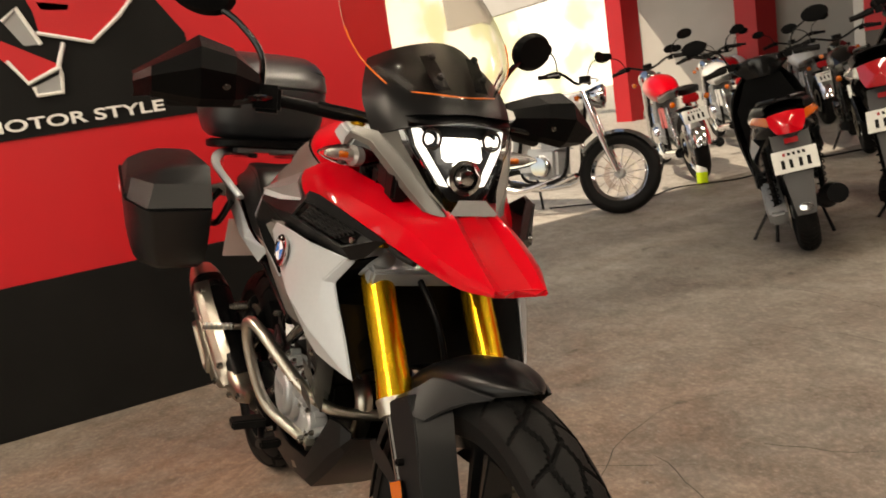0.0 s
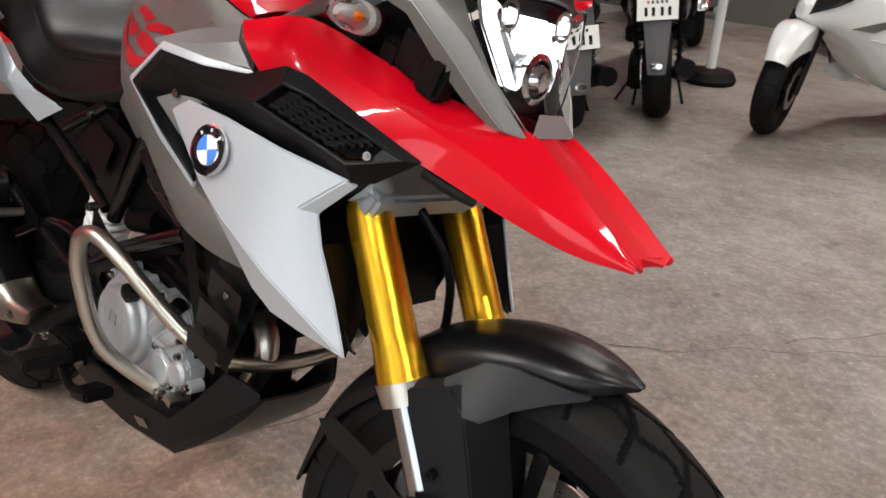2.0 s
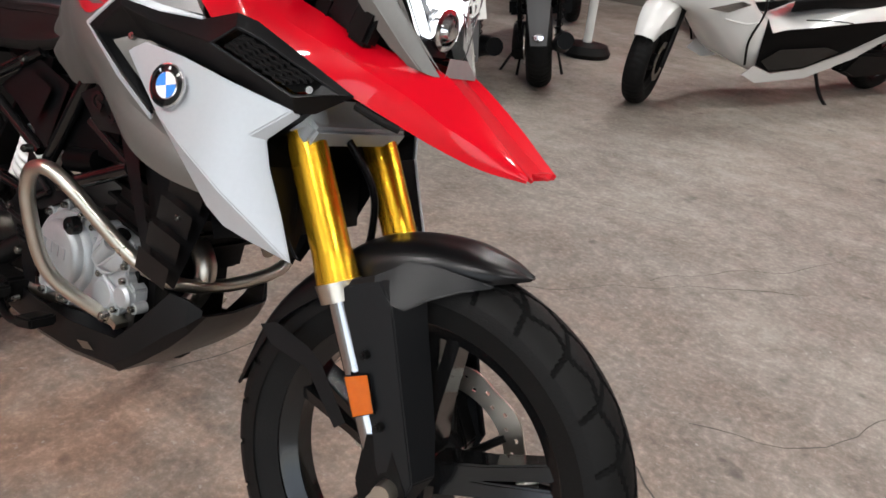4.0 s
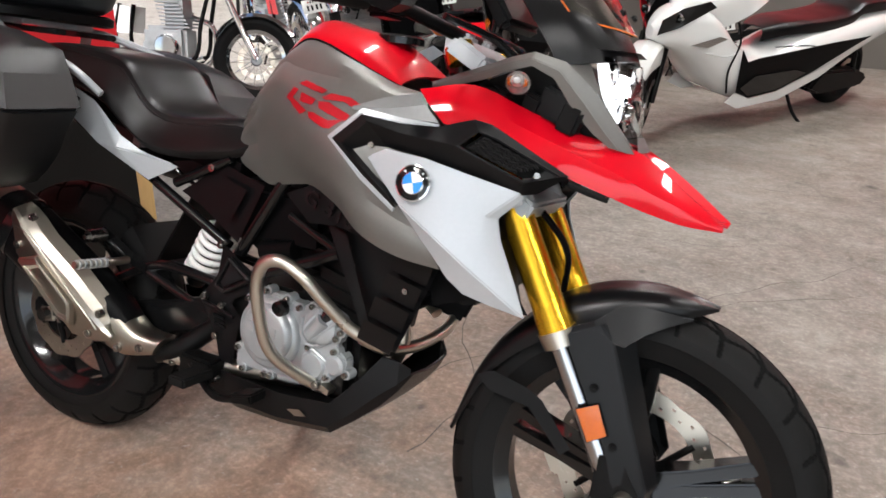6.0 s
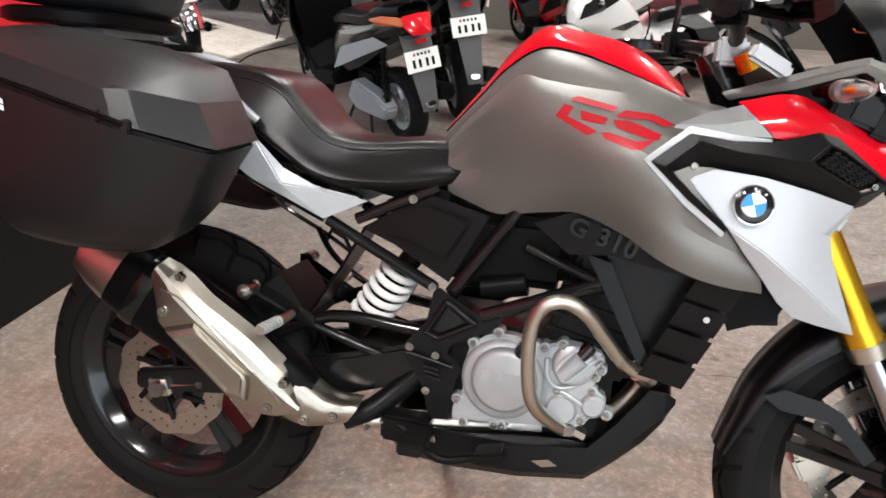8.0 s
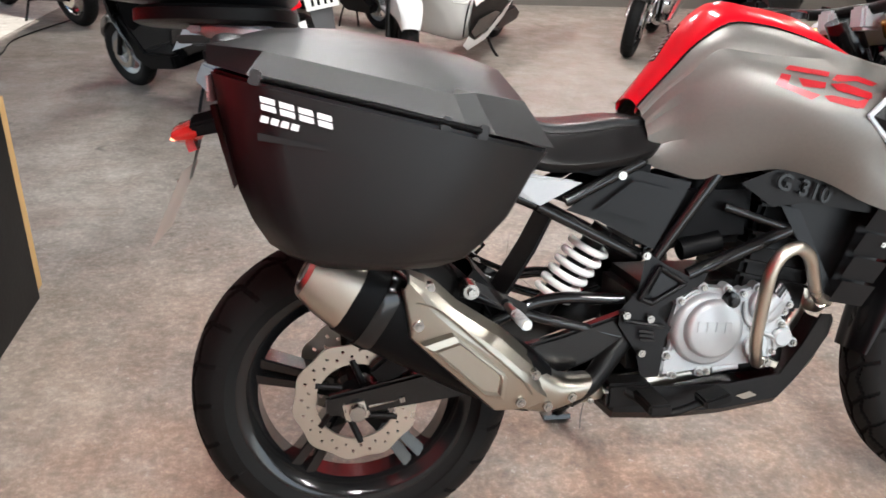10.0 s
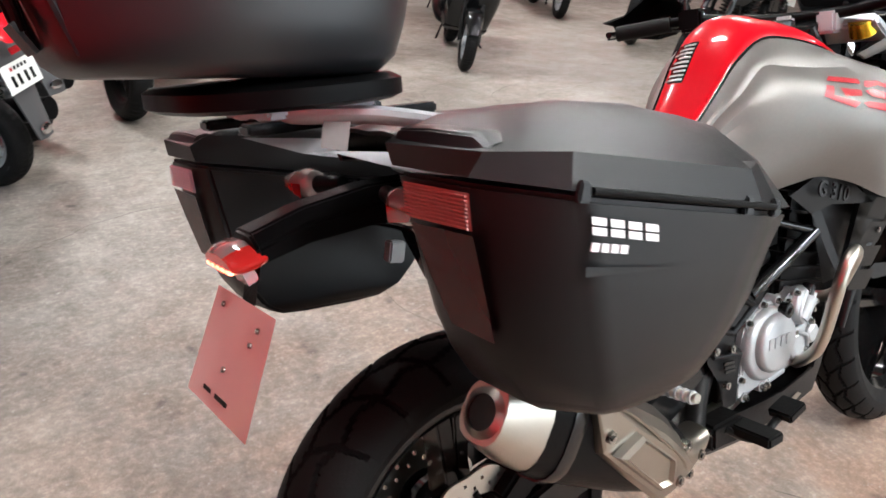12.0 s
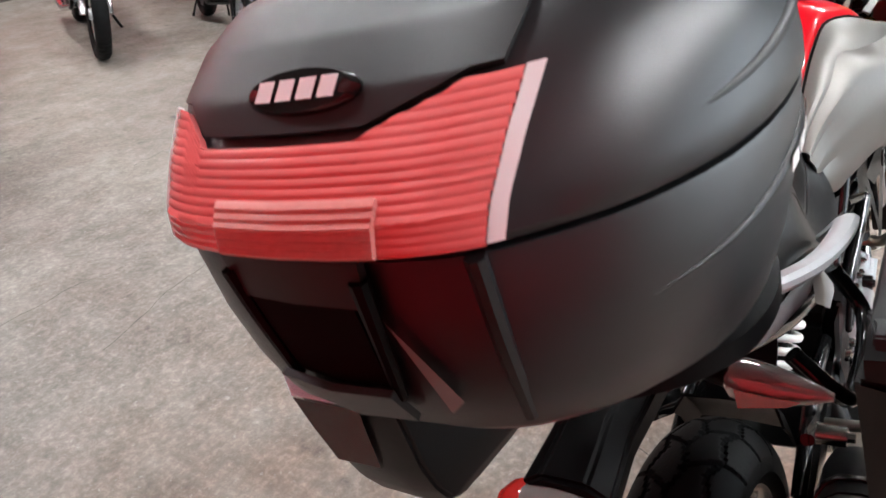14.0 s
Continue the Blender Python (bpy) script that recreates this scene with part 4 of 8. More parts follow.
    sunk = [at(1.122, 0.199, 0.853), at(1.050, 0.211, 0.866), at(0.985, 0.214, 0.872), at(0.948, 0.214, 0.852), at(0.985, 0.214, 0.815), at(1.024, 0.215, 0.783)]
    t1, t2, front, lb, lc = at(1.129, 0.203, 0.937), at(1.156, 0.193, 0.932), at(1.266, 0.114, 0.864), at(1.224, 0.137, 0.830), at(1.205, 0.154, 0.826)
    gr = [at(1.117, 0.229, 0.894), at(1.143, 0.215, 0.920), at(1.167, 0.197, 0.912), at(1.256, 0.133, 0.864), at(1.210, 0.171, 0.850)]
    bm = bmesh.new()
    V = {}
    for k in range(5):
        for p, q in ((rim, ridge), (ridge, sunk)):
            bm.faces.new([vert(v) for v in (p[k], p[k + 1], q[k + 1], q[k])])
    for face in ((rim[0], t1, gr[1], gr[0]), (rim[0], gr[0], ridge[0]), (t1, t2, gr[2], gr[1]), (t2, front, gr[3], gr[2]), (front, lb, gr[4], gr[3]), (lb, lc, gr[4]), (lc, sunk[0], gr[0], gr[4]), (sunk[0], ridge[0], gr[0])):
        bm.faces.new([vert(v) for v in face])
    duct = part("air_duct", thicken(bm, 0.005), DUCT, bike, "black air duct panel", bevel=0.003, sharp=24)
    part("grille_frame", pipe(gr + gr[:1], 0.0022, 1, 6), DUCT, duct)
    mid = sum((Vector(p) for p in gr), Vector()) / 5
    well = [mid + (Vector(p) - mid) * 0.88 - Vector((0, s * 0.004, 0)) for p in gr]
    part("grille_back", plate([p - Vector((0, s * 0.006, 0)) for p in well], 0.004), RECESS_BLACK, duct)
    for j in range(5):
        w = 0.14 + 0.18 * j
        line = []
        for i in range(13):
            t = 0.07 + 0.066 * i
            a = well[0].lerp(well[4], t)
            b = well[1].lerp(well[3], t)
            line.append(a.lerp(b, w + (0.055 if i % 2 else -0.055)) + Vector((0, s * 0.003, 0.001)))
        part("grille_vane", pipe(line, 0.0030, 1, 6), DUCT, duct, "zigzag grille vane")
    part("grille_boss", plate([Vector(gr[3]) * 0.72 + Vector(gr[4]) * 0.28 + Vector((-0.012, s * 0.004, 0.006)), Vector(gr[3]) + Vector((-0.018, s * 0.012, 0.010)), Vector(gr[3]) + Vector((-0.003, s * 0.001, 0.0)), Vector(gr[4]) * 0.7 + Vector(gr[3]) * 0.3], 0.006), DUCT, duct)
    bolt(duct, at(1.226, 0.155, 0.862), 0.0055, 0.006, (0.35, s, 0.1))
    bolt(duct, at(0.960, 0.222, 0.872), 0.0055, 0.006, (0.1, s, 0.2))

# Headlamp nose: grey frame with an open window, lamp unit, dark inner faces.
for s in (-1, 1):
    def at(x, y, z):
        return Vector((x, s * y, z))
    line = [(at(0.995, 0.108, 0.985), at(1.006, 0.118, 0.972)), (at(1.09, 0.128, 1.018), at(1.098, 0.136, 0.996)), (at(1.150, 0.142, 1.039), at(1.154, 0.148, 1.016)), (at(1.190, 0.146, 1.050), at(1.189, 0.149, 1.027)),
            (at(1.236, 0.122, 1.040), at(1.221, 0.130, 1.012)), (at(1.284, 0.098, 0.998), at(1.250, 0.104, 0.968)), (at(1.322, 0.070, 0.946), at(1.282, 0.084, 0.934)), (at(1.348, 0.046, 0.908), at(1.308, 0.072, 0.916))]
    frame_bm = loft([[a, (a + b) / 2 + Vector((0, s * 0.006, 0)), b] for a, b in line])
    nose = part("nose_frame", thicken(frame_bm, 0.006), GREY, bike, "grey nose frame with an open window", bevel=0.0015, sharp=30)
    bm = plate([at(1.236, 0.119, 1.036), at(1.260, 0.102, 1.054), at(1.276, 0.094, 1.020), at(1.308, 0.060, 0.950), at(1.346, 0.040, 0.912), at(1.320, 0.068, 0.946), at(1.284, 0.095, 0.998)], 0.004)
    part("nose_cheek", bm, GREY, bike)
    part("inner_panel", plate([at(1.03, 0.075, 0.975), at(1.17, 0.085, 1.035), at(1.27, 0.06, 0.99), at(1.31, 0.04, 0.92), at(1.16, 0.07, 0.93)], 0.004), DARK, bike)
    for x, z, sx, sz, mt in ((1.215, 0.972, 0.05, 0.05, DUCT), (1.175, 0.955, 0.035, 0.06, DARK), (1.245, 0.955, 0.04, 0.05, DARK), (1.115, 0.972, 0.04, 0.03, DARK)):
        part("inner_bracket", box((sx, 0.03, sz), (x, s * 0.090, z), (0, 18, 0)), mt, bike, bevel=0.006)
    part("inner_cable", pipe([at(1.08, 0.095, 0.985), at(1.125, 0.106, 0.975), at(1.16, 0.104, 0.945), at(1.20, 0.098, 0.925)], 0.005, 5, 8), RUBBER, bike)
    part("lamp_boss", rod((1.243, s * 0.085, 0.987), (1.246, s * 0.104, 0.988), 0.017, 0.015, 20), DUCT, bike, bevel=0.002)
    bolt(bike, (1.246, s * 0.104, 0.988), 0.008, 0.004, (0.2, s, 0), BOLT)
    axis, base = Vector((0.34, s * 0.93, 0.06)).normalized(), Vector((1.150, s * 0.095, 0.996))
    side_ = axis.cross(Vector((0, 0, 1))).normalized()
    def bulb_ring(t, r, flat=0.9):
        return [base + axis * t + side_ * r * math.cos(2 * math.pi * k / 16) + side_.cross(axis) * r * flat * math.sin(2 * math.pi * k / 16) for k in range(16)]
    part("indicator_stem", loft([bulb_ring(-0.03, 0.008), bulb_ring(0.0, 0.010), bulb_ring(0.018, 0.017), bulb_ring(0.035, 0.020)], True), SMOKE, bike, "dark indicator housing")
    lens = part("front_indicator", loft([bulb_ring(0.034, 0.0195), bulb_ring(0.050, 0.0205), bulb_ring(0.078, 0.0185), bulb_ring(0.104, 0.012), bulb_ring(0.120, 0.003)], True), GLASS, bike, "clear indicator lens")
    lens.visible_shadow = False
    part("indicator_reflector", loft([bulb_ring(0.036, 0.018), bulb_ring(0.050, 0.0188), bulb_ring(0.056, 0.013), bulb_ring(0.064, 0.011), bulb_ring(0.096, 0.008), bulb_ring(0.106, 0.004)], True), INDICATOR, lens, "bright faceted reflector", sharp=10)
    part("indicator_bulb", loft([bulb_ring(0.062, 0.006), bulb_ring(0.068, 0.0135, 0.5), bulb_ring(0.082, 0.0125, 0.5), bulb_ring(0.088, 0.006)], True), AMBER, lens, "amber bulb")
    # Running light down the lamp's side.
    rows = []
    for x, y, z in ((1.280, 0.081, 1.048), (1.286, 0.075, 1.018), (1.297, 0.051, 0.976), (1.300, 0.040, 0.958)):
        rows.append([at(x - 0.010, y, z), at(x + 0.006, y - 0.002, z), at(x + 0.006, y - 0.013, z - 0.003), at(x - 0.010, y - 0.013, z - 0.003)])
    part("running_light", loft(rows, True), LAMP, bike, "lit white running light")
LF = [(1.262, -0.092, 1.056), (1.262, 0.092, 1.056), (1.270, 0.084, 1.02), (1.290, 0.036, 0.945), (1.294, 0.022, 0.930), (1.294, -0.022, 0.930), (1.290, -0.036, 0.945), (1.270, -0.084, 1.02)]


def lamp_ring(dx, k):
    return [(x + dx, y * k, 0.995 + (z - 0.995) * k) for x, y, z in LF]


part("lamp_reflector", plate(lamp_ring(0.010, 0.97), 0.004), LAMPBOWL, bike, "grey metallic lamp bowl")
part("lamp_lens", thicken(loft([lamp_ring(0.0, 1.0), lamp_ring(0.032, 0.985), lamp_ring(0.041, 0.93), lamp_ring(0.043, 0.50), lamp_ring(0.043, 0.02)], True, False), 0.002), GLASS, bike, "clear headlamp lens")
bm = box((0.012, 0.070, 0.040), (1.292, 0.0, 1.014), (0, -20, 0))
part("main_beam", bm, LAMP_HOT, bike, "glowing main beam", bevel=0.004)
for y in (-0.062, 0.062):
    part("beam_pod", lathe([(0.013, 0.0), (0.018, 0.0), (0.018, 0.02), (0.013, 0.02)], (1.276, y * 0.86, 1.030), 20, "x"), CHROME, bike)
    part("pod_bulb", lathe([(0.0, 0.004), (0.009, 0.004), (0.007, 0.012), (0.0, 0.014)], (1.276, y * 0.86, 1.030), 16, "x"), LAMP, bike)
part("projector", lathe([(0.0, 0.012), (0.012, 0.010), (0.020, 0.0), (0.022, -0.02), (0.0, -0.02)], (1.310, 0, 0.970), 24, "x"), CHROME, bike, "round projector lens")
part("projector_rim", lathe([(0.022, -0.01), (0.029, -0.004), (0.029, 0.004), (0.022, 0.006)], (1.308, 0, 0.970), 24, "x"), CHROME, bike)
bm = plate([(1.250, -0.105, 1.064), (1.250, 0.105, 1.064), (1.308, 0.082, 1.066), (1.316, 0, 1.070), (1.308, -0.082, 1.066)], 0.008)
part("lamp_brow", bm, BLACK, bike)
bm = bmesh.new()
add_plate(bm, [(1.350, -0.044, 0.912), (1.350, 0.044, 0.912), (1.340, 0.024, 0.936), (1.340, -0.024, 0.936)], 0.006)
part("nose_tip", bm, MIDGREY, bike)

# Screen mount and screen.
rows = []
for x, z, w in ((1.306, 1.046, 0.100), (1.290, 1.075, 0.104), (1.262, 1.110, 0.105), (1.225, 1.150, 0.090), (1.185, 1.185, 0.070)):
    rows.append([(x - 0.085, -w - 0.026, z - 0.014), (x - 0.03, -w, z - 0.002), (x, -w * 0.5, z + 0.006), (x + 0.006, 0, z + 0.010), (x, w * 0.5, z + 0.006), (x - 0.03, w, z - 0.002), (x - 0.085, w + 0.026, z - 0.014)])
part("screen_mount", thicken(loft(refine(rows, 3)), 0.005), DUCT, bike, "black screen mount")
rows = []
for x, z, w in ((1.302, 1.096, 0.095), (1.262, 1.150, 0.140), (1.205, 1.222, 0.155), (1.130, 1.310, 0.140), (1.045, 1.400, 0.105)):
    rows.append([(x - 0.075, -w, z + 0.01), (x - 0.02, -w * 0.6, z + 0.004), (x, 0, z), (x - 0.02, w * 0.6, z + 0.004), (x - 0.075, w, z + 0.01)])
dense = refine(rows, 4)
ob = part("windscreen", thicken(loft(dense), 0.003), SCREEN, bike, "clear tinted windscreen")
ob.visible_shadow = False
edge = [r[0] for r in reversed(dense[:8])] + dense[0] + [r[-1] for r in dense[1:8]]
part("screen_edge", pipe([Vector(p) + Vector((0, 0, 0.001)) for p in edge], 0.0014, 1, 6), ORANGE, bike)
for s in (-1, 1):
    part("screen_rail", plate([(1.292, s * 0.022, 1.108), (1.290, s * 0.046, 1.106), (1.232, s * 0.054, 1.164), (1.232, s * 0.030, 1.168)], 0.008), FRAME, bike, bevel=0.003)
    for t in ((1.278, 1.120), (1.243, 1.156)):
        bolt(bike, (t[0] + 0.006, s * 0.038, t[1] + 0.006), 0.006, 0.006, (0.7, 0, 0.7), DARK, "screen_bolt")

# Handlebar, hand guards, mirrors, dash.
bm = pipe([(0.90, -0.40, 1.075), (0.955, -0.25, 1.085), (1.00, -0.10, 1.068), (1.005, 0, 1.065), (1.00, 0.10, 1.068), (0.955, 0.25, 1.085), (0.90, 0.40, 1.075)], 0.012, 6, 12)
bar = steer(part("handlebar", bm, BLACK, bike, "black tapered handlebar"))
for s in (-1, 1):
    part("grip", rod((0.94, s * 0.29, 1.082), (0.897, s * 0.41, 1.074), 0.018, n=16), RUBBER, bar, "ribbed rubber grip")
    part("switch_box", box((0.045, 0.05, 0.05), (0.955, s * 0.245, 1.085), (0, 0, s * 20)), BLACK, bar, bevel=0.006)
    part("lever", pipe([(0.985, s * 0.25, 1.085), (1.015, s * 0.30, 1.078), (0.985, s * 0.41, 1.068)], 0.006, 5, 8), FRAME, bar)
    part("bar_riser", box((0.05, 0.04, 0.045), (1.005, s * 0.045, 1.048)), SILVER, bar, "silver bar clamp", bevel=0.006)
    rows = []
    for x, y, z, h in ((0.995, 0.270, 1.105, 0.030), (1.048, 0.325, 1.110, 0.050), (1.058, 0.385, 1.112, 0.060), (1.030, 0.456, 1.092, 0.028), (0.970, 0.475, 1.085, 0.022)):
        rows.append([(x - 0.045, s * y, z + h), (x, s * (y + 0.004), z + h * 0.6), (x + 0.012, s * (y + 0.006), z), (x - 0.01, s * y, z - h * 0.8), (x - 0.03, s * y, z - h)])
    g = steer(part("hand_guard", thicken(loft(rows), 0.005), BLACK, bike, "black plastic hand guard", sharp=20))
    part("guard_stay", pipe([(0.895, s * 0.435, 1.074), (0.96, s * 0.455, 1.075), (1.02, s * 0.38, 1.08), (0.985, s * 0.27, 1.088)], 0.008, 5, 8), FRAME, g)
    bolt(g, (1.045, s * 0.345, 1.09), 0.008, 0.008, (1, 0, 0))
    stem = steer(part("mirror_stem", pipe([(0.95, s * 0.255, 1.10), (0.955, s * 0.262, 1.165), (0.94, s * 0.30, 1.215), (0.925, s * 0.335, 1.24)], 0.006, 5, 8), FRAME, bike))
    bm = lathe([(0.0, -0.02), (0.05, -0.016), (0.062, 0.0), (0.058, 0.008), (0.0, 0.010)], (0, 0, 0), 28, "x")
    bmesh.ops.scale(bm, vec=(0.8, 1.0, 0.68), verts=bm.verts)
    part("mirror", placed(bm, pose(0.92, s * 0.365, 1.265, s * 14, 8, s * 12) @ Matrix.Rotation(math.pi, 4, "Z")), BLACK, stem, "black oval mirror")
bm = box((0.03, 0.14, 0.09), (1.075, 0, 1.125), (0, -35, 0))
part("instrument_panel", bm, BLACK, bike, bevel=0.008)
for y in (-0.05, -0.02, 0.03, 0.06):
    bm = pipe([(1.02, y * 3.4, 1.082), (1.08, y * 1.5, 1.06), (1.13, y, 1.0), (1.10, y, 0.93)], 0.006, 6, 8)
    steer(part("cable", bm, FRAME, bike))
for ob in steered:
    ob.matrix_local = STEER

# Tank: red spine, grey flanks with a knee dent and a raised shoulder.
FLANK = {}
TANK = [((0.545, -0.050, 0.880), (0.552, -0.064, 0.862), (0.556, -0.076, 0.845), (0.560, -0.083, 0.805), (0.562, -0.080, 0.773)),
        ((0.570, -0.053, 0.909), (0.585, -0.078, 0.903), (0.597, -0.094, 0.878), (0.604, -0.098, 0.820), (0.606, -0.090, 0.760)),
        ((0.608, -0.060, 0.953), (0.627, -0.098, 0.944), (0.642, -0.126, 0.910), (0.650, -0.124, 0.830), (0.653, -0.102, 0.748)),
        ((0.646, -0.068, 0.997), (0.672, -0.108, 0.986), (0.694, -0.156, 0.930), (0.700, -0.152, 0.840), (0.700, -0.118, 0.756)),
        ((0.702, -0.080, 1.034), (0.716, -0.130, 0.982), (0.752, -0.184, 0.924), (0.757, -0.182, 0.845), (0.749, -0.136, 0.766)),
        ((0.764, -0.100, 1.030), (0.768, -0.148, 0.976), (0.815, -0.214, 0.903), (0.814, -0.212, 0.842), (0.799, -0.155, 0.772)),
        ((0.812, -0.114, 1.016), (0.826, -0.162, 0.972), (0.865, -0.232, 0.893), (0.870, -0.228, 0.830), (0.872, -0.178, 0.750)),
        ((0.856, -0.120, 1.001), (0.872, -0.168, 0.970), (0.905, -0.237, 0.880), (0.925, -0.226, 0.800), (0.925, -0.198, 0.722)),
        ((0.905, -0.120, 0.983), (0.918, -0.170, 0.966), (0.945, -0.226, 0.880), (0.980, -0.212, 0.770), (0.975, -0.204, 0.703)),
        ((0.940, -0.116, 0.971), (0.962, -0.176, 0.956), (1.000, -0.205, 0.890), (1.030, -0.205, 0.750), (1.030, -0.198, 0.690)),
        ((1.000, -0.112, 0.962), (1.020, -0.160, 0.946), (1.060, -0.186, 0.880), (1.075, -0.192, 0.740), (1.091, -0.185, 0.684))]
CROWN = [0.893, 0.926, 0.975, 1.030, 1.076, 1.070, 1.062, 1.050, 1.020, 0.992, 0.975]
bm = bmesh.new()
rows = []
for (a, *_), z in zip(TANK, CROWN):
    a = Vector(a)
    rows.append([a - Vector((0, 0, 0.012)), a, Vector((a.x, a.y * 0.86, a.z + (z - a.z) * 0.42)), Vector((a.x, a.y * 0.45, z - (z - a.z) * 0.12)), Vector((a.x, 0, z)),
                 Vector((a.x, -a.y * 0.45, z - (z - a.z) * 0.12)), Vector((a.x, -a.y * 0.86, a.z + (z - a.z) * 0.42)), Vector((a.x, -a.y, a.z)), Vector((a.x, -a.y, a.z - 0.012))])
bm = thicken(loft(refine(rows[:10], 4)), 0.005)
SPINE = BVHTree.FromBMesh(bm)
part("tank_spine", bm, RED, bike, "glossy red tank cover", sharp=50)
for s in (-1, 1):
    rows = [[Vector((x, -s * y, z)) for x, y, z in r] for r in TANK]
    bm = thicken(loft(crease(rows, 4, 0.007)), 0.005)
    FLANK[s] = BVHTree.FromBMesh(bm)
    part("tank_flank", bm, GREY, bike, "satin grey metallic tank flank", sharp=16)
    part("spine_gap", pipe([Vector((r[0][0], -s * r[0][1] + s * 0.003, r[0][2] - 0.001)) for r in TANK[:10]], 0.0022, 4, 6), RECESS_BLACK, bike)
part("filler_cap", lathe([(0, 0.0), (0.045, 0.0), (0.045, 0.012), (0.038, 0.016), (0, 0.016)], (0.86, 0, 1.046), 32, "z"), FRAME, bike)

# Red split-bar decal on each flank.
DECALS = [((0.764, 0.953), (0.776, 0.960), (0.840, 0.949), (0.834, 0.941)),
          ((0.745, 0.927), (0.757, 0.946), (0.772, 0.943), (0.764, 0.928), (0.814, 0.910), (0.799, 0.902)),
          ((0.783, 0.939), (0.827, 0.931), (0.822, 0.921), (0.787, 0.924)),
          ((0.838, 0.936), (0.852, 0.945), (0.892, 0.942), (0.927, 0.930), (0.913, 0.925), (0.884, 0.934), (0.846, 0.933)),
          ((0.834, 0.929), (0.858, 0.930), (0.908, 0.914), (0.905, 0.905), (0.890, 0.906), (0.842, 0.918)),
          ((0.819, 0.909), (0.832, 0.910), (0.874, 0.901), (0.900, 0.906), (0.882, 0.889), (0.868, 0.888), (0.826, 0.900))]
for s in (-1, 1):
    for shape in DECALS:
        bm = bmesh.new()
        vs = [bm.verts.new((x, 0, z)) for x, z in shape]
        for tri in tessellate_polygon([[v.co for v in vs]]):
            bm.faces.new([vs[k] for k in tri])
        bmesh.ops.subdivide_edges(bm, edges=list(bm.edges), cuts=5, use_grid_fill=True)
        for v in bm.verts:
            hit = FLANK[s].ray_cast(Vector((v.co.x, s * 0.6, v.co.z)), Vector((0, -s, 0)))[0]
            v.co.y = (hit.y if hit else s * 0.2) + s * 0.0022
        part("tank_decal", bm, DECAL, bike, "dark red bar of the letter decal")
# Striped warning label lying on the tank's back.
def on_spine(u, v, off):
    """A point off metres above the tank's back; u runs up it, v across."""
    d = Vector((0.75, 0, -0.66)).normalized()
    hit = SPINE.ray_cast(Vector((0.616 + 0.052 * u, v, 0.950 + 0.070 * u)) - d * 0.3, d)[0]
    return (hit or Vector((0.62, v, 0.96))) - d * off


def label_patch(u0, u1, v0, v1, off):
    return thicken(loft([[on_spine(u0 + (u1 - u0) * i / 4, v0 + (v1 - v0) * j / 3, off) for j in range(4)] for i in range(5)]), 0.0006)


label = part("warning_label", label_patch(0.0, 1.0, 0.010, 0.062, 0.0010), FRAME, bike, "black warning label with rows of fine print")
for k in range(9):
    part("label_line", label_patch(0.05 + 0.105 * k, 0.10 + 0.105 * k, 0.013, 0.058 - 0.008 * (k % 3), 0.0022), MIDGREY, label)

# Seat, tail panels, grab rails, rack.
SEAT = [(0.597, 0.052, 0.838, 0.082, 0.812), (0.560, 0.066, 0.858, 0.104, 0.792), (0.50, 0.080, 0.858, 0.122, 0.780), (0.43, 0.092, 0.850, 0.130, 0.772), (0.365, 0.102, 0.850, 0.134, 0.772), (0.318, 0.108, 0.868, 0.136, 0.784),
        (0.280, 0.110, 0.905, 0.138, 0.806), (0.245, 0.110, 0.940, 0.138, 0.828), (0.20, 0.108, 0.957, 0.138, 0.856), (0.10, 0.100, 0.964, 0.134, 0.888), (0.0, 0.090, 0.966, 0.122, 0.904), (-0.08, 0.072, 0.960, 0.10, 0.918)]
rows = []
for x, wt, zt, wb, zb in SEAT:
    side = [(wb * 0.9, zb - 0.006), (wb, zb + 0.010), (wb * 0.62 + wt * 0.38 - 0.003, zt * 0.42 + zb * 0.58), (wt * 1.0, zt * 0.86 + zb * 0.14 - 0.004), (wt * 0.93, zt), (wt * 0.5, zt + 0.003)]
    rows.append([Vector((x, -y, z)) for y, z in side] + [Vector((x, 0, zt + 0.001))] + [Vector((x, y, z)) for y, z in reversed(side)])
dense = refine(rows, 3)
part("seat", thicken(loft(dense), 0.006), VINYL, bike, "black vinyl stepped seat")
for s in (0, -1):
    part("seat_welt", pipe([r[9 if s == 0 else -10] + Vector((0, 0, 0.0005)) for r in dense], 0.0018, 1, 6), VINYL, bike)
part("seat_pan", box((0.54, 0.18, 0.04), (0.30, 0, 0.806), (0, 11, 0)), BLACK, bike)
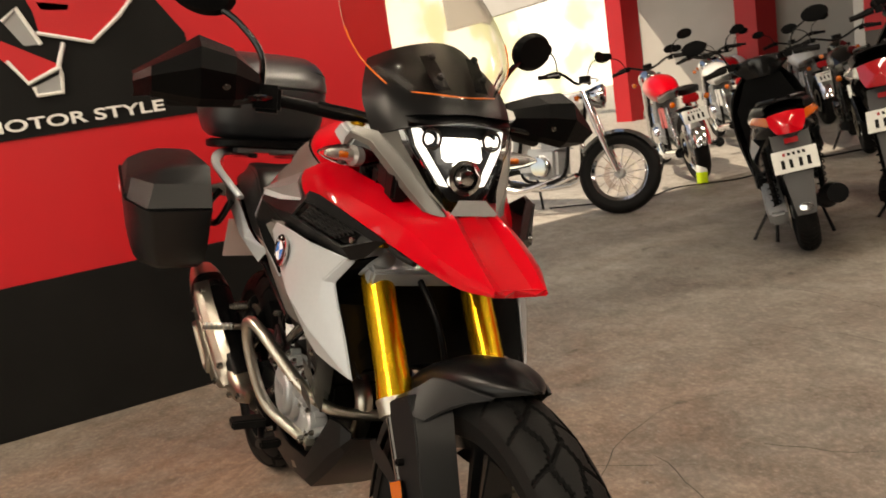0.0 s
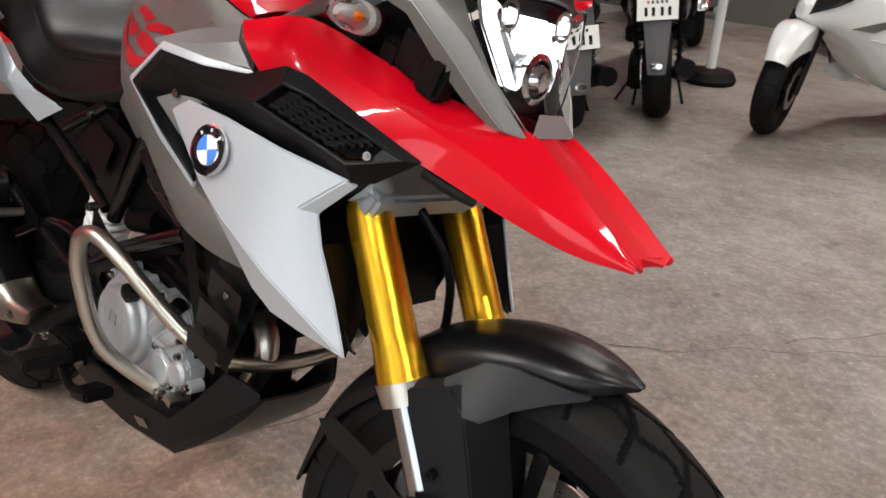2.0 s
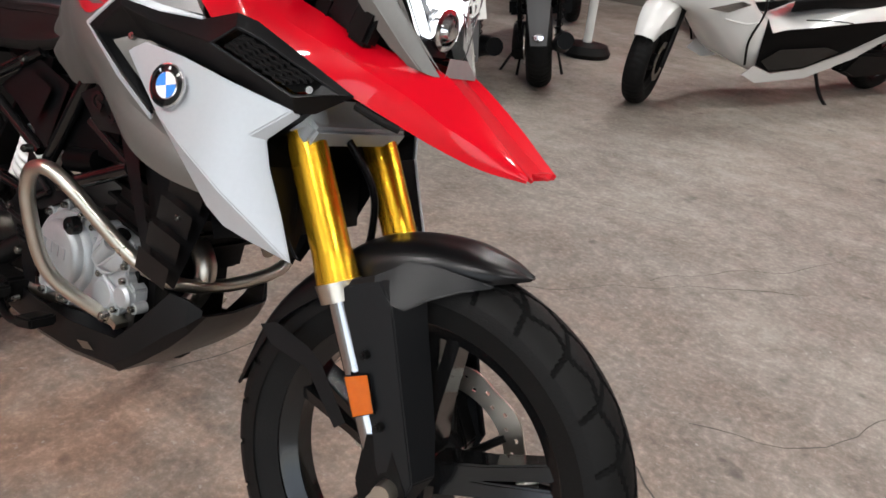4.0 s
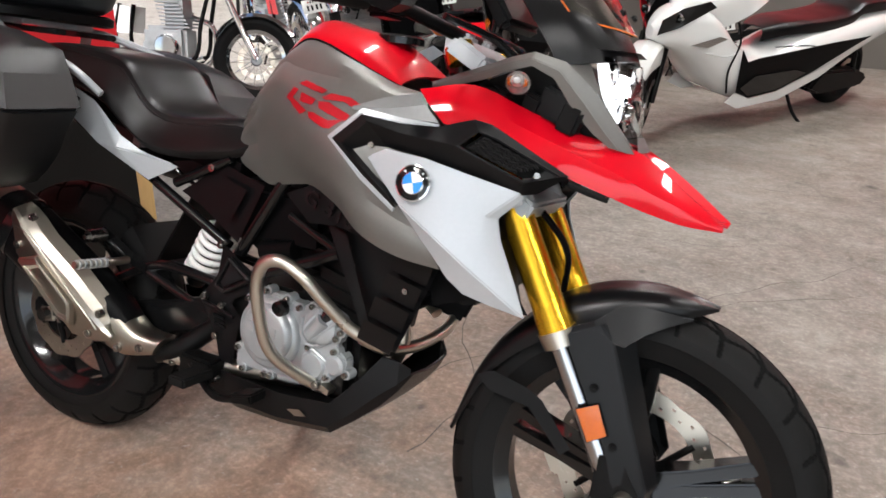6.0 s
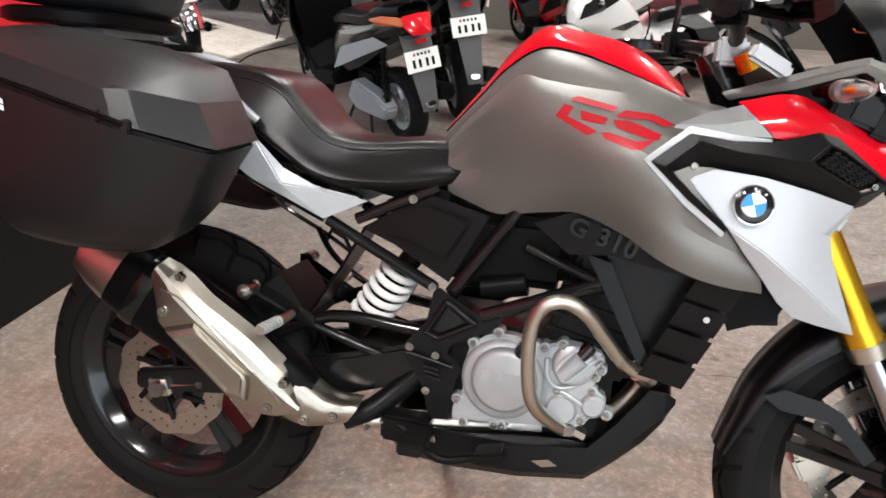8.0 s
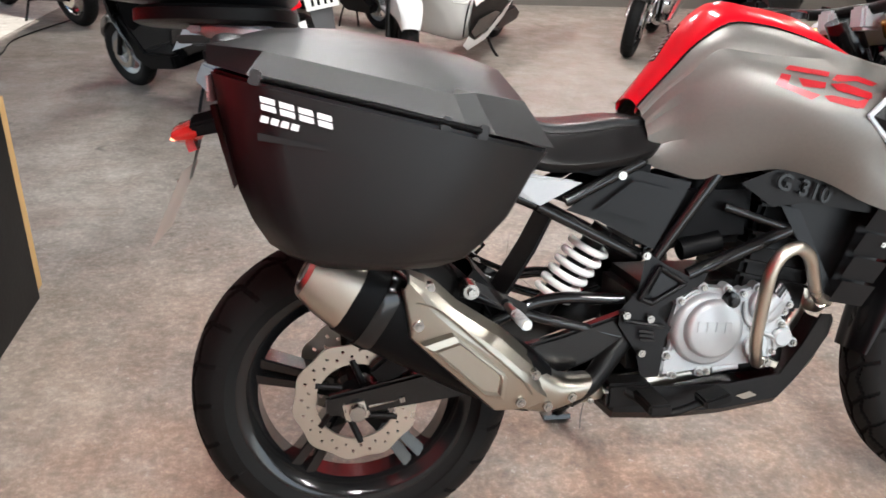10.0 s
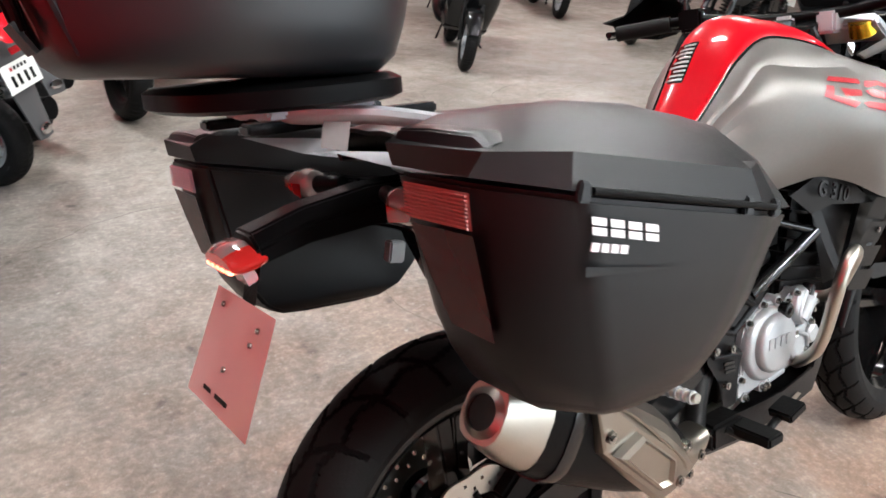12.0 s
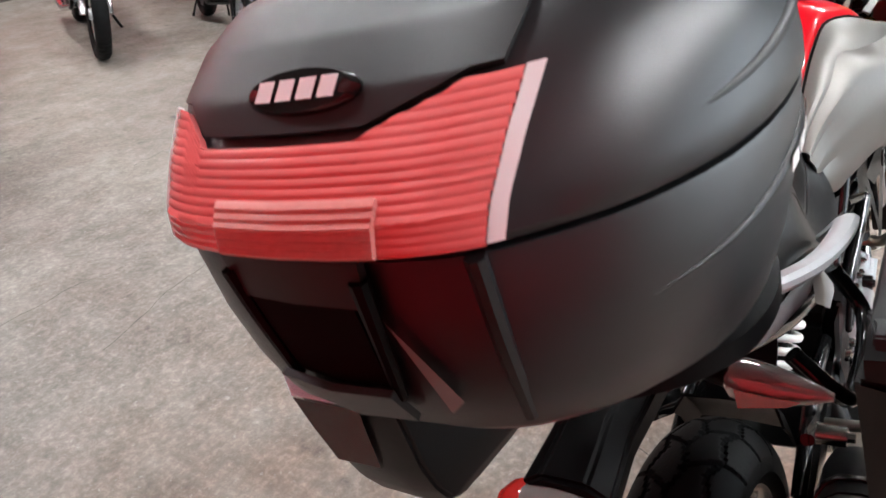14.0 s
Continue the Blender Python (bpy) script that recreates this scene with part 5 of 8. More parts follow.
for s in (-1, 1):
    def at(x, y, z):
        return (x, s * y, z)
    bm = plate([at(0.205, 0.150, 0.855), at(0.268, 0.138, 0.792), at(0.330, 0.130, 0.764), at(0.428, 0.118, 0.748), at(0.344, 0.126, 0.706), at(0.215, 0.152, 0.768), at(0.12, 0.160, 0.83), at(0.05, 0.165, 0.875), at(0.06, 0.160, 0.91)], 0.008,
               at(0.27, 0.150, 0.765))
    part("tail_panel", bm, SILVER, bike, "silver-white tail panel", bevel=0.002, sharp=8)
    rail = pipe([at(0.22, 0.150, 0.872), at(0.16, 0.182, 0.922), at(0.04, 0.186, 0.952), at(-0.06, 0.176, 0.976), at(-0.15, 0.145, 0.996), at(-0.22, 0.10, 1.002), at(-0.24, 0.03, 1.002)], [0.013, 0.015, 0.015, 0.015, 0.016, 0.016, 0.014], 6, 10, 0.62)
    part("grab_rail", rail, SILVER, bike, "silver-grey cast grab rail")
    part("rail_foot", plate([at(0.12, 0.150, 0.868), at(0.0, 0.155, 0.898), at(-0.10, 0.150, 0.920), at(-0.21, 0.130, 0.962), at(-0.06, 0.155, 0.940), at(0.10, 0.165, 0.915)], 0.016, at(0.0, 0.168, 0.912)), SILVER, bike, "silver lower strand of the rail", bevel=0.003)
    part("rail_web", plate([at(-0.215, 0.128, 0.966), at(-0.185, 0.135, 0.958), at(-0.178, 0.138, 0.992), at(-0.205, 0.125, 0.998)], 0.012), MIDGREY, bike, bevel=0.003)
    part("rack_bar", box((0.26, 0.03, 0.014), at(-0.15, 0.07, 0.990)), FRAME, bike, bevel=0.003)
part("rear_rack", box((0.14, 0.20, 0.012), (-0.19, 0, 1.006)), SILVER, bike, "silver bridge of the luggage rack", bevel=0.004)

# Frame tubes in gloss black.
for s in (-1, 1):
    def at(x, y, z):
        return (x, s * y, z)
    for pts, r in (([at(0.345, 0.105, 0.702), at(0.55, 0.090, 0.598)], 0.011), ([at(0.400, 0.100, 0.708), at(0.548, 0.095, 0.782)], 0.011), ([at(0.585, 0.095, 0.592), at(0.690, 0.105, 0.752), at(0.72, 0.10, 0.79)], 0.013),
                   ([at(0.650, 0.110, 0.562), at(0.750, 0.116, 0.606), at(0.848, 0.120, 0.650)], 0.013), ([at(0.715, 0.105, 0.695), at(0.850, 0.118, 0.650)], 0.009), ([at(0.34, 0.105, 0.705), at(0.12, 0.115, 0.80), at(-0.05, 0.10, 0.87)], 0.011)):
        part("frame_tube", pipe(pts, r, 4, 12), FRAME, bike, "gloss black frame tube")
    part("side_cover", plate([at(0.405, 0.088, 0.690), at(0.527, 0.095, 0.768), at(0.645, 0.105, 0.742), at(0.580, 0.100, 0.612), at(0.470, 0.092, 0.668)], 0.014), DUCT, bike, "black side cover", bevel=0.004)
    part("cover_facet", plate([at(0.455, 0.104, 0.690), at(0.528, 0.110, 0.748), at(0.610, 0.116, 0.728), at(0.570, 0.114, 0.660), at(0.500, 0.108, 0.684)], 0.010), DUCT, bike, bevel=0.004)
    guard = part("pivot_plate", plate([at(x, 0.118, z) for x, z in ((0.570, 0.605), (0.598, 0.587), (0.655, 0.558), (0.688, 0.566), (0.680, 0.545), (0.650, 0.528), (0.596, 0.499), (0.592, 0.485), (0.622, 0.458), (0.611, 0.434), (0.604, 0.356), (0.567, 0.354), (0.551, 0.412), (0.513, 0.467), (0.514, 0.496), (0.549, 0.539), (0.558, 0.600))], 0.016), DUCT, bike, "black frame guard", bevel=0.004)
    corners = [(0.585, 0.583), (0.640, 0.549), (0.574, 0.512), (0.550, 0.522)]
    for a, b in zip(corners, corners[1:] + corners[:1]):
        part("guard_rib", rod(at(a[0], 0.126, a[1]), at(b[0], 0.126, b[1]), 0.0055, n=8), DUCT, guard)
    part("guard_facet", plate([at(0.588, 0.126, 0.572), at(0.622, 0.127, 0.550), at(0.578, 0.129, 0.524), at(0.566, 0.128, 0.530)], 0.004, at(0.590, 0.129, 0.546)), SATIN, guard, "satin inset facet")
    part("guard_step", rod(at(0.520, 0.1255, 0.478), at(0.604, 0.1255, 0.462), 0.004, n=8), DUCT, guard)
    for k in range(3):
        part("guard_slot", box((0.030, 0.004, 0.005), at(0.566 + 0.002 * k, 0.1265, 0.455 - 0.009 * k), (0, 8, 0)), FRAME, guard)
    for x, z in ((0.524, 0.490), (0.573, 0.481), (0.560, 0.411)):
        bolt(guard, at(x, 0.124, z), 0.0085, 0.008, (0, s, 0))
    bolt(guard, at(0.557, 0.112, 0.606), 0.0085, 0.016, (0, s, 0))
    bolt(bike, at(0.505, 0.098, 0.757), 0.009, 0.012, (0, s, 0))
    bm = plate([at(0.725, 0.138, 0.745), at(0.800, 0.150, 0.776), at(0.870, 0.158, 0.768), at(1.02, 0.150, 0.682), at(0.96, 0.148, 0.690), at(0.855, 0.150, 0.708), at(0.79, 0.145, 0.700)], 0.010)
    inner = part("knee_panel", bm, DUCT, bike, "black panel with model lettering", bevel=0.002)
    bm = text_mesh("G 310", 0.043, 0.0018, 0.0009, space=1.1)
    m = Matrix.Translation(at(0.842, 0.1585, 0.736)) @ Matrix.Rotation(radians(0 if s < 0 else 180), 4, "Z") @ pose(0, 0, 0, 90, 0, 0) @ pose(0, 0, 0, 0, 0, -16 if s < 0 else 16)
    part("lettering", placed(bm, m), FENDER, inner, "raised dark lettering", flat=True)

# Engine: cases, covers, cylinder, clutch cover, sump guard.
bm = box((0.34, 0.20, 0.20), (0.72, 0, 0.44))
part("crankcase", bm, DARK, bike, "dark grey crankcase", bevel=0.02)
bm = box((0.16, 0.19, 0.24), (0.86, 0, 0.60), (0, 12, 0), 0.9)
part("cylinder", bm, DARK, bike, "black cylinder and head", bevel=0.01)
for k in range(6):
    part("cooling_fin", box((0.17, 0.205, 0.006), (0.848 + 0.006 * k, 0, 0.54 + 0.028 * k), (0, 12, 0)), DARK, bike)
part("airbox", box((0.26, 0.18, 0.13), (0.66, 0, 0.68)), BLACK, bike, bevel=0.02)
part("throttle_body", rod((0.76, -0.05, 0.66), (0.60, -0.05, 0.63), 0.035, n=20), DARK, bike)
part("intake_hose", rod((0.64, -0.085, 0.607), (0.72, -0.085, 0.625), 0.022, n=16), BLACK, bike)
CASTING = [(0.609, 0.357), (0.610, 0.387), (0.626, 0.412), (0.622, 0.464), (0.633, 0.505), (0.663, 0.530), (0.701, 0.535), (0.733, 0.532), (0.766, 0.526), (0.797, 0.537), (0.846, 0.532), (0.868, 0.523), (0.874, 0.506), (0.855, 0.488), (0.861, 0.459), (0.882, 0.444), (0.882, 0.420), (0.858, 0.401), (0.838, 0.381), (0.817, 0.374), (0.741, 0.368), (0.675, 0.362)]
casting = part("casting_plate", prism(CASTING, -0.116, -0.085), ALU, bike, "cast aluminium engine cover base", bevel=0.004)
cover = part("clutch_cover", lathe([(0, -0.131), (0.066, -0.131), (0.072, -0.127), (0.075, -0.118), (0.075, -0.09), (0, -0.09)], (0.697, 0, 0.452), 56), ALU, casting, "cast aluminium clutch cover")
disc = lathe([(0, -0.147), (0.050, -0.147), (0.056, -0.144), (0.060, -0.137), (0.061, -0.125), (0, -0.125)], (0.702, 0, 0.457), 56)
part("cover_face", disc, ALU, cover, "raised round face of the cover")
for k in range(4):
    part("raised_mark", box((0.013, 0.003, 0.021), (0.669 + 0.019 * k, -0.1475, 0.467 - 0.001 * k), (0, 4, 0)), ALU, cover)
part("oil_cap", lathe([(0, -0.150), (0.007, -0.150), (0.008, -0.146), (0.016, -0.145), (0.017, -0.128), (0, -0.128)], (0.732, 0, 0.516), 12), FRAME, casting, "black oil filler cap", bevel=0.001)
part("gear_boss", loft([[Vector((x + r * math.cos(a), y, z + r * math.sin(a))) for a in [2 * math.pi * k / 20 for k in range(20)]] for x, z, r, y in ((0.820, 0.500, 0.040, -0.110), (0.819, 0.498, 0.037, -0.124), (0.815, 0.494, 0.029, -0.130), (0.812, 0.490, 0.018, -0.132))], True), ALU, casting, "rounded boss of the casting")
part("boss_tube", rod((0.800, -0.128, 0.478), (0.832, -0.128, 0.516), 0.014, 0.016, 18), ALU, casting)
part("boss_rib", pipe([(0.822, -0.126, 0.532), (0.794, -0.130, 0.498), (0.796, -0.131, 0.480), (0.812, -0.131, 0.473), (0.858, -0.124, 0.518)], 0.0048, 5, 8), ALU, casting)
part("outer_rib", pipe([(0.772, -0.118, 0.505), (0.777, -0.120, 0.470), (0.797, -0.121, 0.454), (0.828, -0.120, 0.464), (0.868, -0.117, 0.512)], 0.0045, 5, 8), ALU, casting)
part("lower_rib", pipe([(0.802, -0.118, 0.446), (0.842, -0.121, 0.428), (0.846, -0.119, 0.402)], 0.004, 3, 8), ALU, casting)
part("pump_boss", lathe([(0, -0.127), (0.016, -0.127), (0.021, -0.122), (0.022, -0.09), (0, -0.09)], (0.860, 0, 0.428), 26), ALU, casting)
part("lower_boss", lathe([(0, -0.122), (0.024, -0.122), (0.030, -0.115), (0.031, -0.09), (0, -0.09)], (0.806, 0, 0.412), 28), ALU, casting)
part("sensor_plug", rod((0.826, -0.120, 0.512), (0.846, -0.118, 0.538), 0.015, 0.013, 12), FRAME, casting, "black plug", bevel=0.002)
part("drain_sleeve", rod((0.720, -0.105, 0.362), (0.775, -0.105, 0.368), 0.010, n=14), ALU, casting)
for x, z in ((0.682, 0.537), (0.638, 0.511), (0.733, 0.532), (0.766, 0.522), (0.795, 0.448), (0.856, 0.455), (0.858, 0.482), (0.842, 0.398), (0.886, 0.415), (0.867, 0.496), (0.818, 0.372), (0.689, 0.361), (0.704, 0.362), (0.632, 0.358), (0.797, 0.532), (0.617, 0.400)):
    part("bolt_boss", rod((x, -0.118, z), (x, -0.095, z), 0.010, 0.011, 12), ALU, casting)
    bolt(casting, (x, -0.117, z), 0.0065, 0.009)
part("header_pipe", pipe([(0.90, -0.03, 0.56), (0.95, -0.03, 0.50), (0.93, -0.03, 0.43), (0.86, -0.04, 0.365), (0.70, -0.07, 0.345), (0.50, -0.11, 0.335), (0.41, -0.140, 0.335)], 0.019, 6, 14), STEEL, bike, "stained steel header pipe")
part("link_pipe", pipe([(0.56, -0.08, 0.45), (0.505, -0.10, 0.395), (0.46, -0.125, 0.355), (0.41, -0.14, 0.333)], 0.022, 5, 14), DARK, bike)
guard_rows = []
for x, zt, zb, w in ((0.47, 0.338, 0.305, 0.095), (0.515, 0.338, 0.264, 0.115), (0.62, 0.338, 0.262, 0.128), (0.74, 0.338, 0.268, 0.132), (0.86, 0.352, 0.284, 0.128), (0.908, 0.405, 0.322, 0.118), (0.955, 0.468, 0.365, 0.104), (0.985, 0.462, 0.402, 0.090), (1.003, 0.448, 0.434, 0.074)):
    guard_rows.append([(x, -w, zt), (x, -w, zb * 0.75 + zt * 0.25), (x, -w * 0.88, zb), (x, 0, zb - 0.006), (x, w * 0.88, zb), (x, w, zb * 0.75 + zt * 0.25), (x, w, zt)])
skid = part("sump_guard", thicken(loft(guard_rows), 0.005), DUCT, bike, "black sump guard", sharp=15)
part("guard_slot", plate([(0.765, -0.1335, 0.312), (0.795, -0.1335, 0.320), (0.812, -0.1325, 0.310), (0.785, -0.1335, 0.303)], 0.003), SHIELD, skid)

# Crash bars.
for s in (-1, 1):
    def at(x, y, z):
        return (x, s * y, z)
    cb = part("crash_bar", pipe([at(0.836, 0.105, 0.370), at(0.812, 0.118, 0.376), at(0.778, 0.165, 0.416), at(0.760, 0.190, 0.446), at(0.750, 0.208, 0.490), at(0.746, 0.226, 0.565), at(0.751, 0.232, 0.606), at(0.768, 0.234, 0.633),
                                 at(0.800, 0.228, 0.640), at(0.834, 0.212, 0.618), at(0.862, 0.188, 0.580), at(0.892, 0.160, 0.538), at(0.914, 0.142, 0.516), at(0.945, 0.125, 0.502)], 0.0122, 6, 14), STEEL, bike, "bare steel crash bar")
    part("bar_mount", box((0.05, 0.03, 0.012), at(0.83, 0.11, 0.378), (0, 20, 0)), STEEL, cb)
    bolt(cb, at(0.826, 0.122, 0.380), 0.010, 0.012, (0, s, 0))
part("cross_bar", pipe([(0.925, -0.135, 0.506), (0.950, -0.085, 0.478), (0.966, 0.0, 0.466), (0.976, 0.08, 0.472), (0.978, 0.135, 0.488), (0.968, 0.158, 0.53), (0.94, 0.15, 0.56)], 0.0122, 6, 14), STEEL, bike, "bare steel cross bar")

# Swingarm, shock, chain side, hugger, pegs, brake pedal.
for s in (-1, 1):
    def at(x, y, z):
        return (x, s * y, z)
    secs = []
    for x, zc, h, y, w in ((0.55, 0.455, 0.036, 0.088, 0.016), (0.40, 0.405, 0.040, 0.094, 0.014), (0.20, 0.365, 0.034, 0.10, 0.013), (0.02, 0.335, 0.026, 0.104, 0.012), (-0.05, 0.325, 0.020, 0.104, 0.010)):
        secs.append([at(x, y - w, zc - h), at(x, y + w, zc - h), at(x, y + w, zc + h), at(x, y - w, zc + h)])
    arm = part("swingarm", loft(secs, True), FRAME, bike, "gloss black swingarm", bevel=0.006)
    part("brace_tube", pipe([at(0.53, 0.09, 0.51), at(0.36, 0.096, 0.515), at(0.20, 0.10, 0.44)], 0.012, 4, 12), FRAME, bike)
    part("brace_tube", pipe([at(0.54, 0.095, 0.432), at(0.33, 0.10, 0.492), at(0.21, 0.115, 0.545)], 0.010, 4, 12), FRAME, bike)
    part("peg_hanger", plate([at(0.20, 0.118, 0.575), at(0.24, 0.118, 0.560), at(0.33, 0.112, 0.515), at(0.33, 0.112, 0.49), at(0.20, 0.118, 0.535)], 0.012), FRAME, bike, bevel=0.003)
    peg = part("passenger_peg", pipe([at(0.29, 0.125, 0.517), at(0.29, 0.165, 0.518), at(0.291, 0.262, 0.526)], [0.008, 0.009, 0.008], 3, 12), STEEL, bike, "ribbed aluminium passenger peg")
    for k in range(6):
        part("peg_rib", rod(at(0.2905, 0.185 + 0.013 * k, 0.520 + 0.001 * k), at(0.2905, 0.190 + 0.013 * k, 0.5205 + 0.001 * k), 0.0108, n=12), ALU, peg)
    bolt(bike, at(0.212, 0.128, 0.559), 0.016, 0.040, (0, s, 0), BOLT)
    peg = part("rider_peg", box((0.045, 0.085, 0.022), at(0.560, 0.190, 0.338), (0, 0, 0)), RUBBER, bike, "black rubber foot peg", bevel=0.004)
    part("peg_bracket", box((0.09, 0.05, 0.05), at(0.53, 0.130, 0.335)), DARK, bike, bevel=0.006)
    for k in range(5):
        bolt(bike, at(0.455 + 0.032 * k, 0.135, 0.325 + (0.018 if k % 2 else 0)), 0.007, 0.012, (0, s, 0))
part("brake_pedal", pipe([(0.52, -0.15, 0.345), (0.60, -0.165, 0.30), (0.68, -0.165, 0.318)], 0.008, 5, 10), DARK, bike)
part("pedal_pad", box((0.055, 0.05, 0.020), (0.695, -0.170, 0.330), (0, -15, 0)), DARK, bike, "serrated pedal pad", bevel=0.004)
part("shock_spring", coil((0.405, -0.018, 0.497), (0.478, -0.035, 0.612), 0.036, 0.0075, 6), SPRING, bike, "white coil spring")
part("shock_body", rod((0.385, -0.015, 0.47), (0.50, -0.04, 0.645), 0.022, n=18), DARK, bike)
bm = loft([[(0.30, -0.05, 0.50), (0.30, 0.06, 0.50)], [(0.36, -0.05, 0.60), (0.36, 0.06, 0.60)], [(0.40, -0.045, 0.68), (0.40, 0.06, 0.68)]])
part("inner_fender", thicken(bm, 0.006), BLACK, bike)
secs = []
for k in range(9):
    a = radians(28 + 75 * k / 8)
    r = 0.345
    c = Vector((r * math.cos(a), 0, 0.325 + r * math.sin(a)))
    out = Vector((math.cos(a), 0, math.sin(a)))
    secs.append([c - out * 0.03 + Vector((0, -0.085, 0)), c + Vector((0, -0.07, 0)), c + out * 0.004, c + Vector((0, 0.07, 0)), c - out * 0.03 + Vector((0, 0.085, 0))])
part("hugger", thicken(loft(secs[:3]), 0.004), BLACK, bike, "black rear hugger")
part("side_stand", pipe([(0.60, 0.11, 0.33), (0.56, 0.18, 0.20), (0.53, 0.29, 0.085)], 0.012, 4, 10), FRAME, bike, "black side stand")
part("stand_foot", box((0.07, 0.05, 0.012), (0.53, 0.30, 0.075), (-12, 0, 0)), FRAME, bike)
part("brake_caliper", box((0.075, 0.04, 0.05), (0.075, -0.085, 0.395), (0, -40, 0)), DARK, bike, bevel=0.006)
part("chain_adjuster", box((0.046, 0.012, 0.040), (0.006, -0.113, 0.318), (0, -12, 0)), STEEL, bike, "steel axle block", bevel=0.004)
part("adjuster_rod", rod((0.03, -0.112, 0.324), (0.085, -0.110, 0.334), 0.005, n=8), BOLT, bike)
part("adjuster_nut", rod((0.088, -0.110, 0.334), (0.098, -0.110, 0.336), 0.010, n=6), BOLT, bike)

# Exhaust: silencer, shield, end cap.
ax0, ax1 = Vector((0.405, -0.150, 0.328)), Vector((-0.075, -0.215, 0.618))
d = (ax1 - ax0).normalized()
nrm = Vector((0, -1, 0)) - d * d.dot(Vector((0, -1, 0)))
nrm.normalize()
up = d.cross(nrm) * -1
if up.z < 0:
    up = -up


def ring(t, h, w, n=18, back=0.0):
    c = ax0.lerp(ax1, t) + up * back
    out = []
    for k in range(n):
        a = 2 * math.pi * k / n
        ca, sa = math.cos(a), math.sin(a)
        out.append(c + up * h * math.copysign(abs(ca) ** 0.7, ca) + nrm * w * math.copysign(abs(sa) ** 0.7, sa))
    return out


part("tail_pipe_joint", loft([ring(0.19, 0.050, 0.045), ring(0.13, 0.044, 0.043), ring(0.08, 0.038, 0.039, 18, 0.004), ring(0.035, 0.032, 0.034, 18, 0.020), [q + Vector((0.016, 0.004, 0.0)) for q in ring(0.01, 0.026, 0.030, 18, 0.034)]], True), SHIELD, bike, "bright pipe joint")
can = part("silencer", loft([ring(0.14, 0.050, 0.038), ring(0.22, 0.062, 0.045), ring(0.40, 0.070, 0.050), ring(0.75, 0.072, 0.052), ring(0.86, 0.066, 0.050)], True), BLACK, bike, "matt black silencer")
part("end_cap", loft([ring(0.86, 0.063, 0.050), ring(0.93, 0.055, 0.045), ring(1.0, 0.040, 0.036)], True), STEEL, can, "brushed steel end cap")
bm = bmesh.new()
end = Vector(ax1)
add_lathe(bm, [(0.034, 0.0), (0.024, 0.006), (0.024, -0.04), (0.034, -0.03)], (0, 0, 0), 28, "z")
part("outlet", placed(bm, Matrix.Translation(end) @ d.to_track_quat("Z", "Y").to_matrix().to_4x4()), STEEL, can)
part("outlet_bore", rod(end + d * 0.001, end + d * 0.003, 0.024, n=24), FRAME, can)


def on_can(t, h, out):
    return ax0.lerp(ax1, t) + up * h + nrm * out


secs = []
for t, lo, hi, o in ((0.752, 0.058, 0.088, 0.060), (0.70, 0.022, 0.094, 0.064), (0.655, -0.010, 0.093, 0.066), (0.572, -0.022, 0.082, 0.067), (0.39, -0.047, 0.076, 0.067), (0.281, -0.062, 0.063, 0.065), (0.239, -0.050, 0.055, 0.063), (0.185, -0.034, 0.034, 0.059), (0.138, -0.006, 0.012, 0.054)):
    w = hi - lo
    secs.append([on_can(t, lo, o - 0.020), on_can(t, lo + 0.05 * w, o - 0.002), on_can(t, lo + 0.12 * w, o), on_can(t, lo + 0.62 * w, o + 0.002), on_can(t, lo + 0.74 * w, o - 0.004), on_can(t, lo + 0.88 * w, o - 0.018), on_can(t, hi, o - 0.040)])
shield = part("heat_shield", thicken(loft(secs), 0.004), SHIELD, can, "brushed metal heat shield", sharp=14)
outer = [(0.628, -0.004), (0.559, 0.037), (0.330, 0.014), (0.314, 0.006), (0.285, -0.029), (0.343, -0.041)]
mid = (sum(t for t, h in outer) / 6, sum(h for t, h in outer) / 6)
rims = [[on_can(mid[0] + (t - mid[0]) * k, mid[1] + (h - mid[1]) * k, o) for t, h in outer] for k, o in ((1.0, 0.0685), (0.94, 0.078), (0.80, 0.080), (0.70, 0.0735))]
part("shield_relief", loft(rims, True), SHIELD, shield, "raised panel of the shield", sharp=20)
part("shield_edge", pipe([on_can(0.70, 0.052, 0.066), on_can(0.62, 0.060, 0.067), on_can(0.42, 0.036, 0.069), on_can(0.27, 0.016, 0.067), on_can(0.20, 0.000, 0.062)], 0.0025, 4, 6), SHIELD, shield)
for t, h, o in ((0.659, 0.020, 0.066), (0.679, 0.082, 0.046), (0.222, -0.022, 0.062), (0.225, 0.034, 0.056), (0.105, -0.012, 0.042), (0.035, 0.022, 0.033)):
    bolt(shield, on_can(t, h, o - 0.006), 0.010, 0.012, nrm)
    part("bolt_socket", rod(on_can(t, h, o + 0.004), on_can(t, h, o + 0.0075), 0.005, n=6), DARK, shield)
part("can_band", loft([ring(0.735, 0.0735, 0.0535), ring(0.745, 0.0745, 0.0545), ring(0.775, 0.0745, 0.0545), ring(0.785, 0.0735, 0.0535)], True), FRAME, can, "gloss black band")

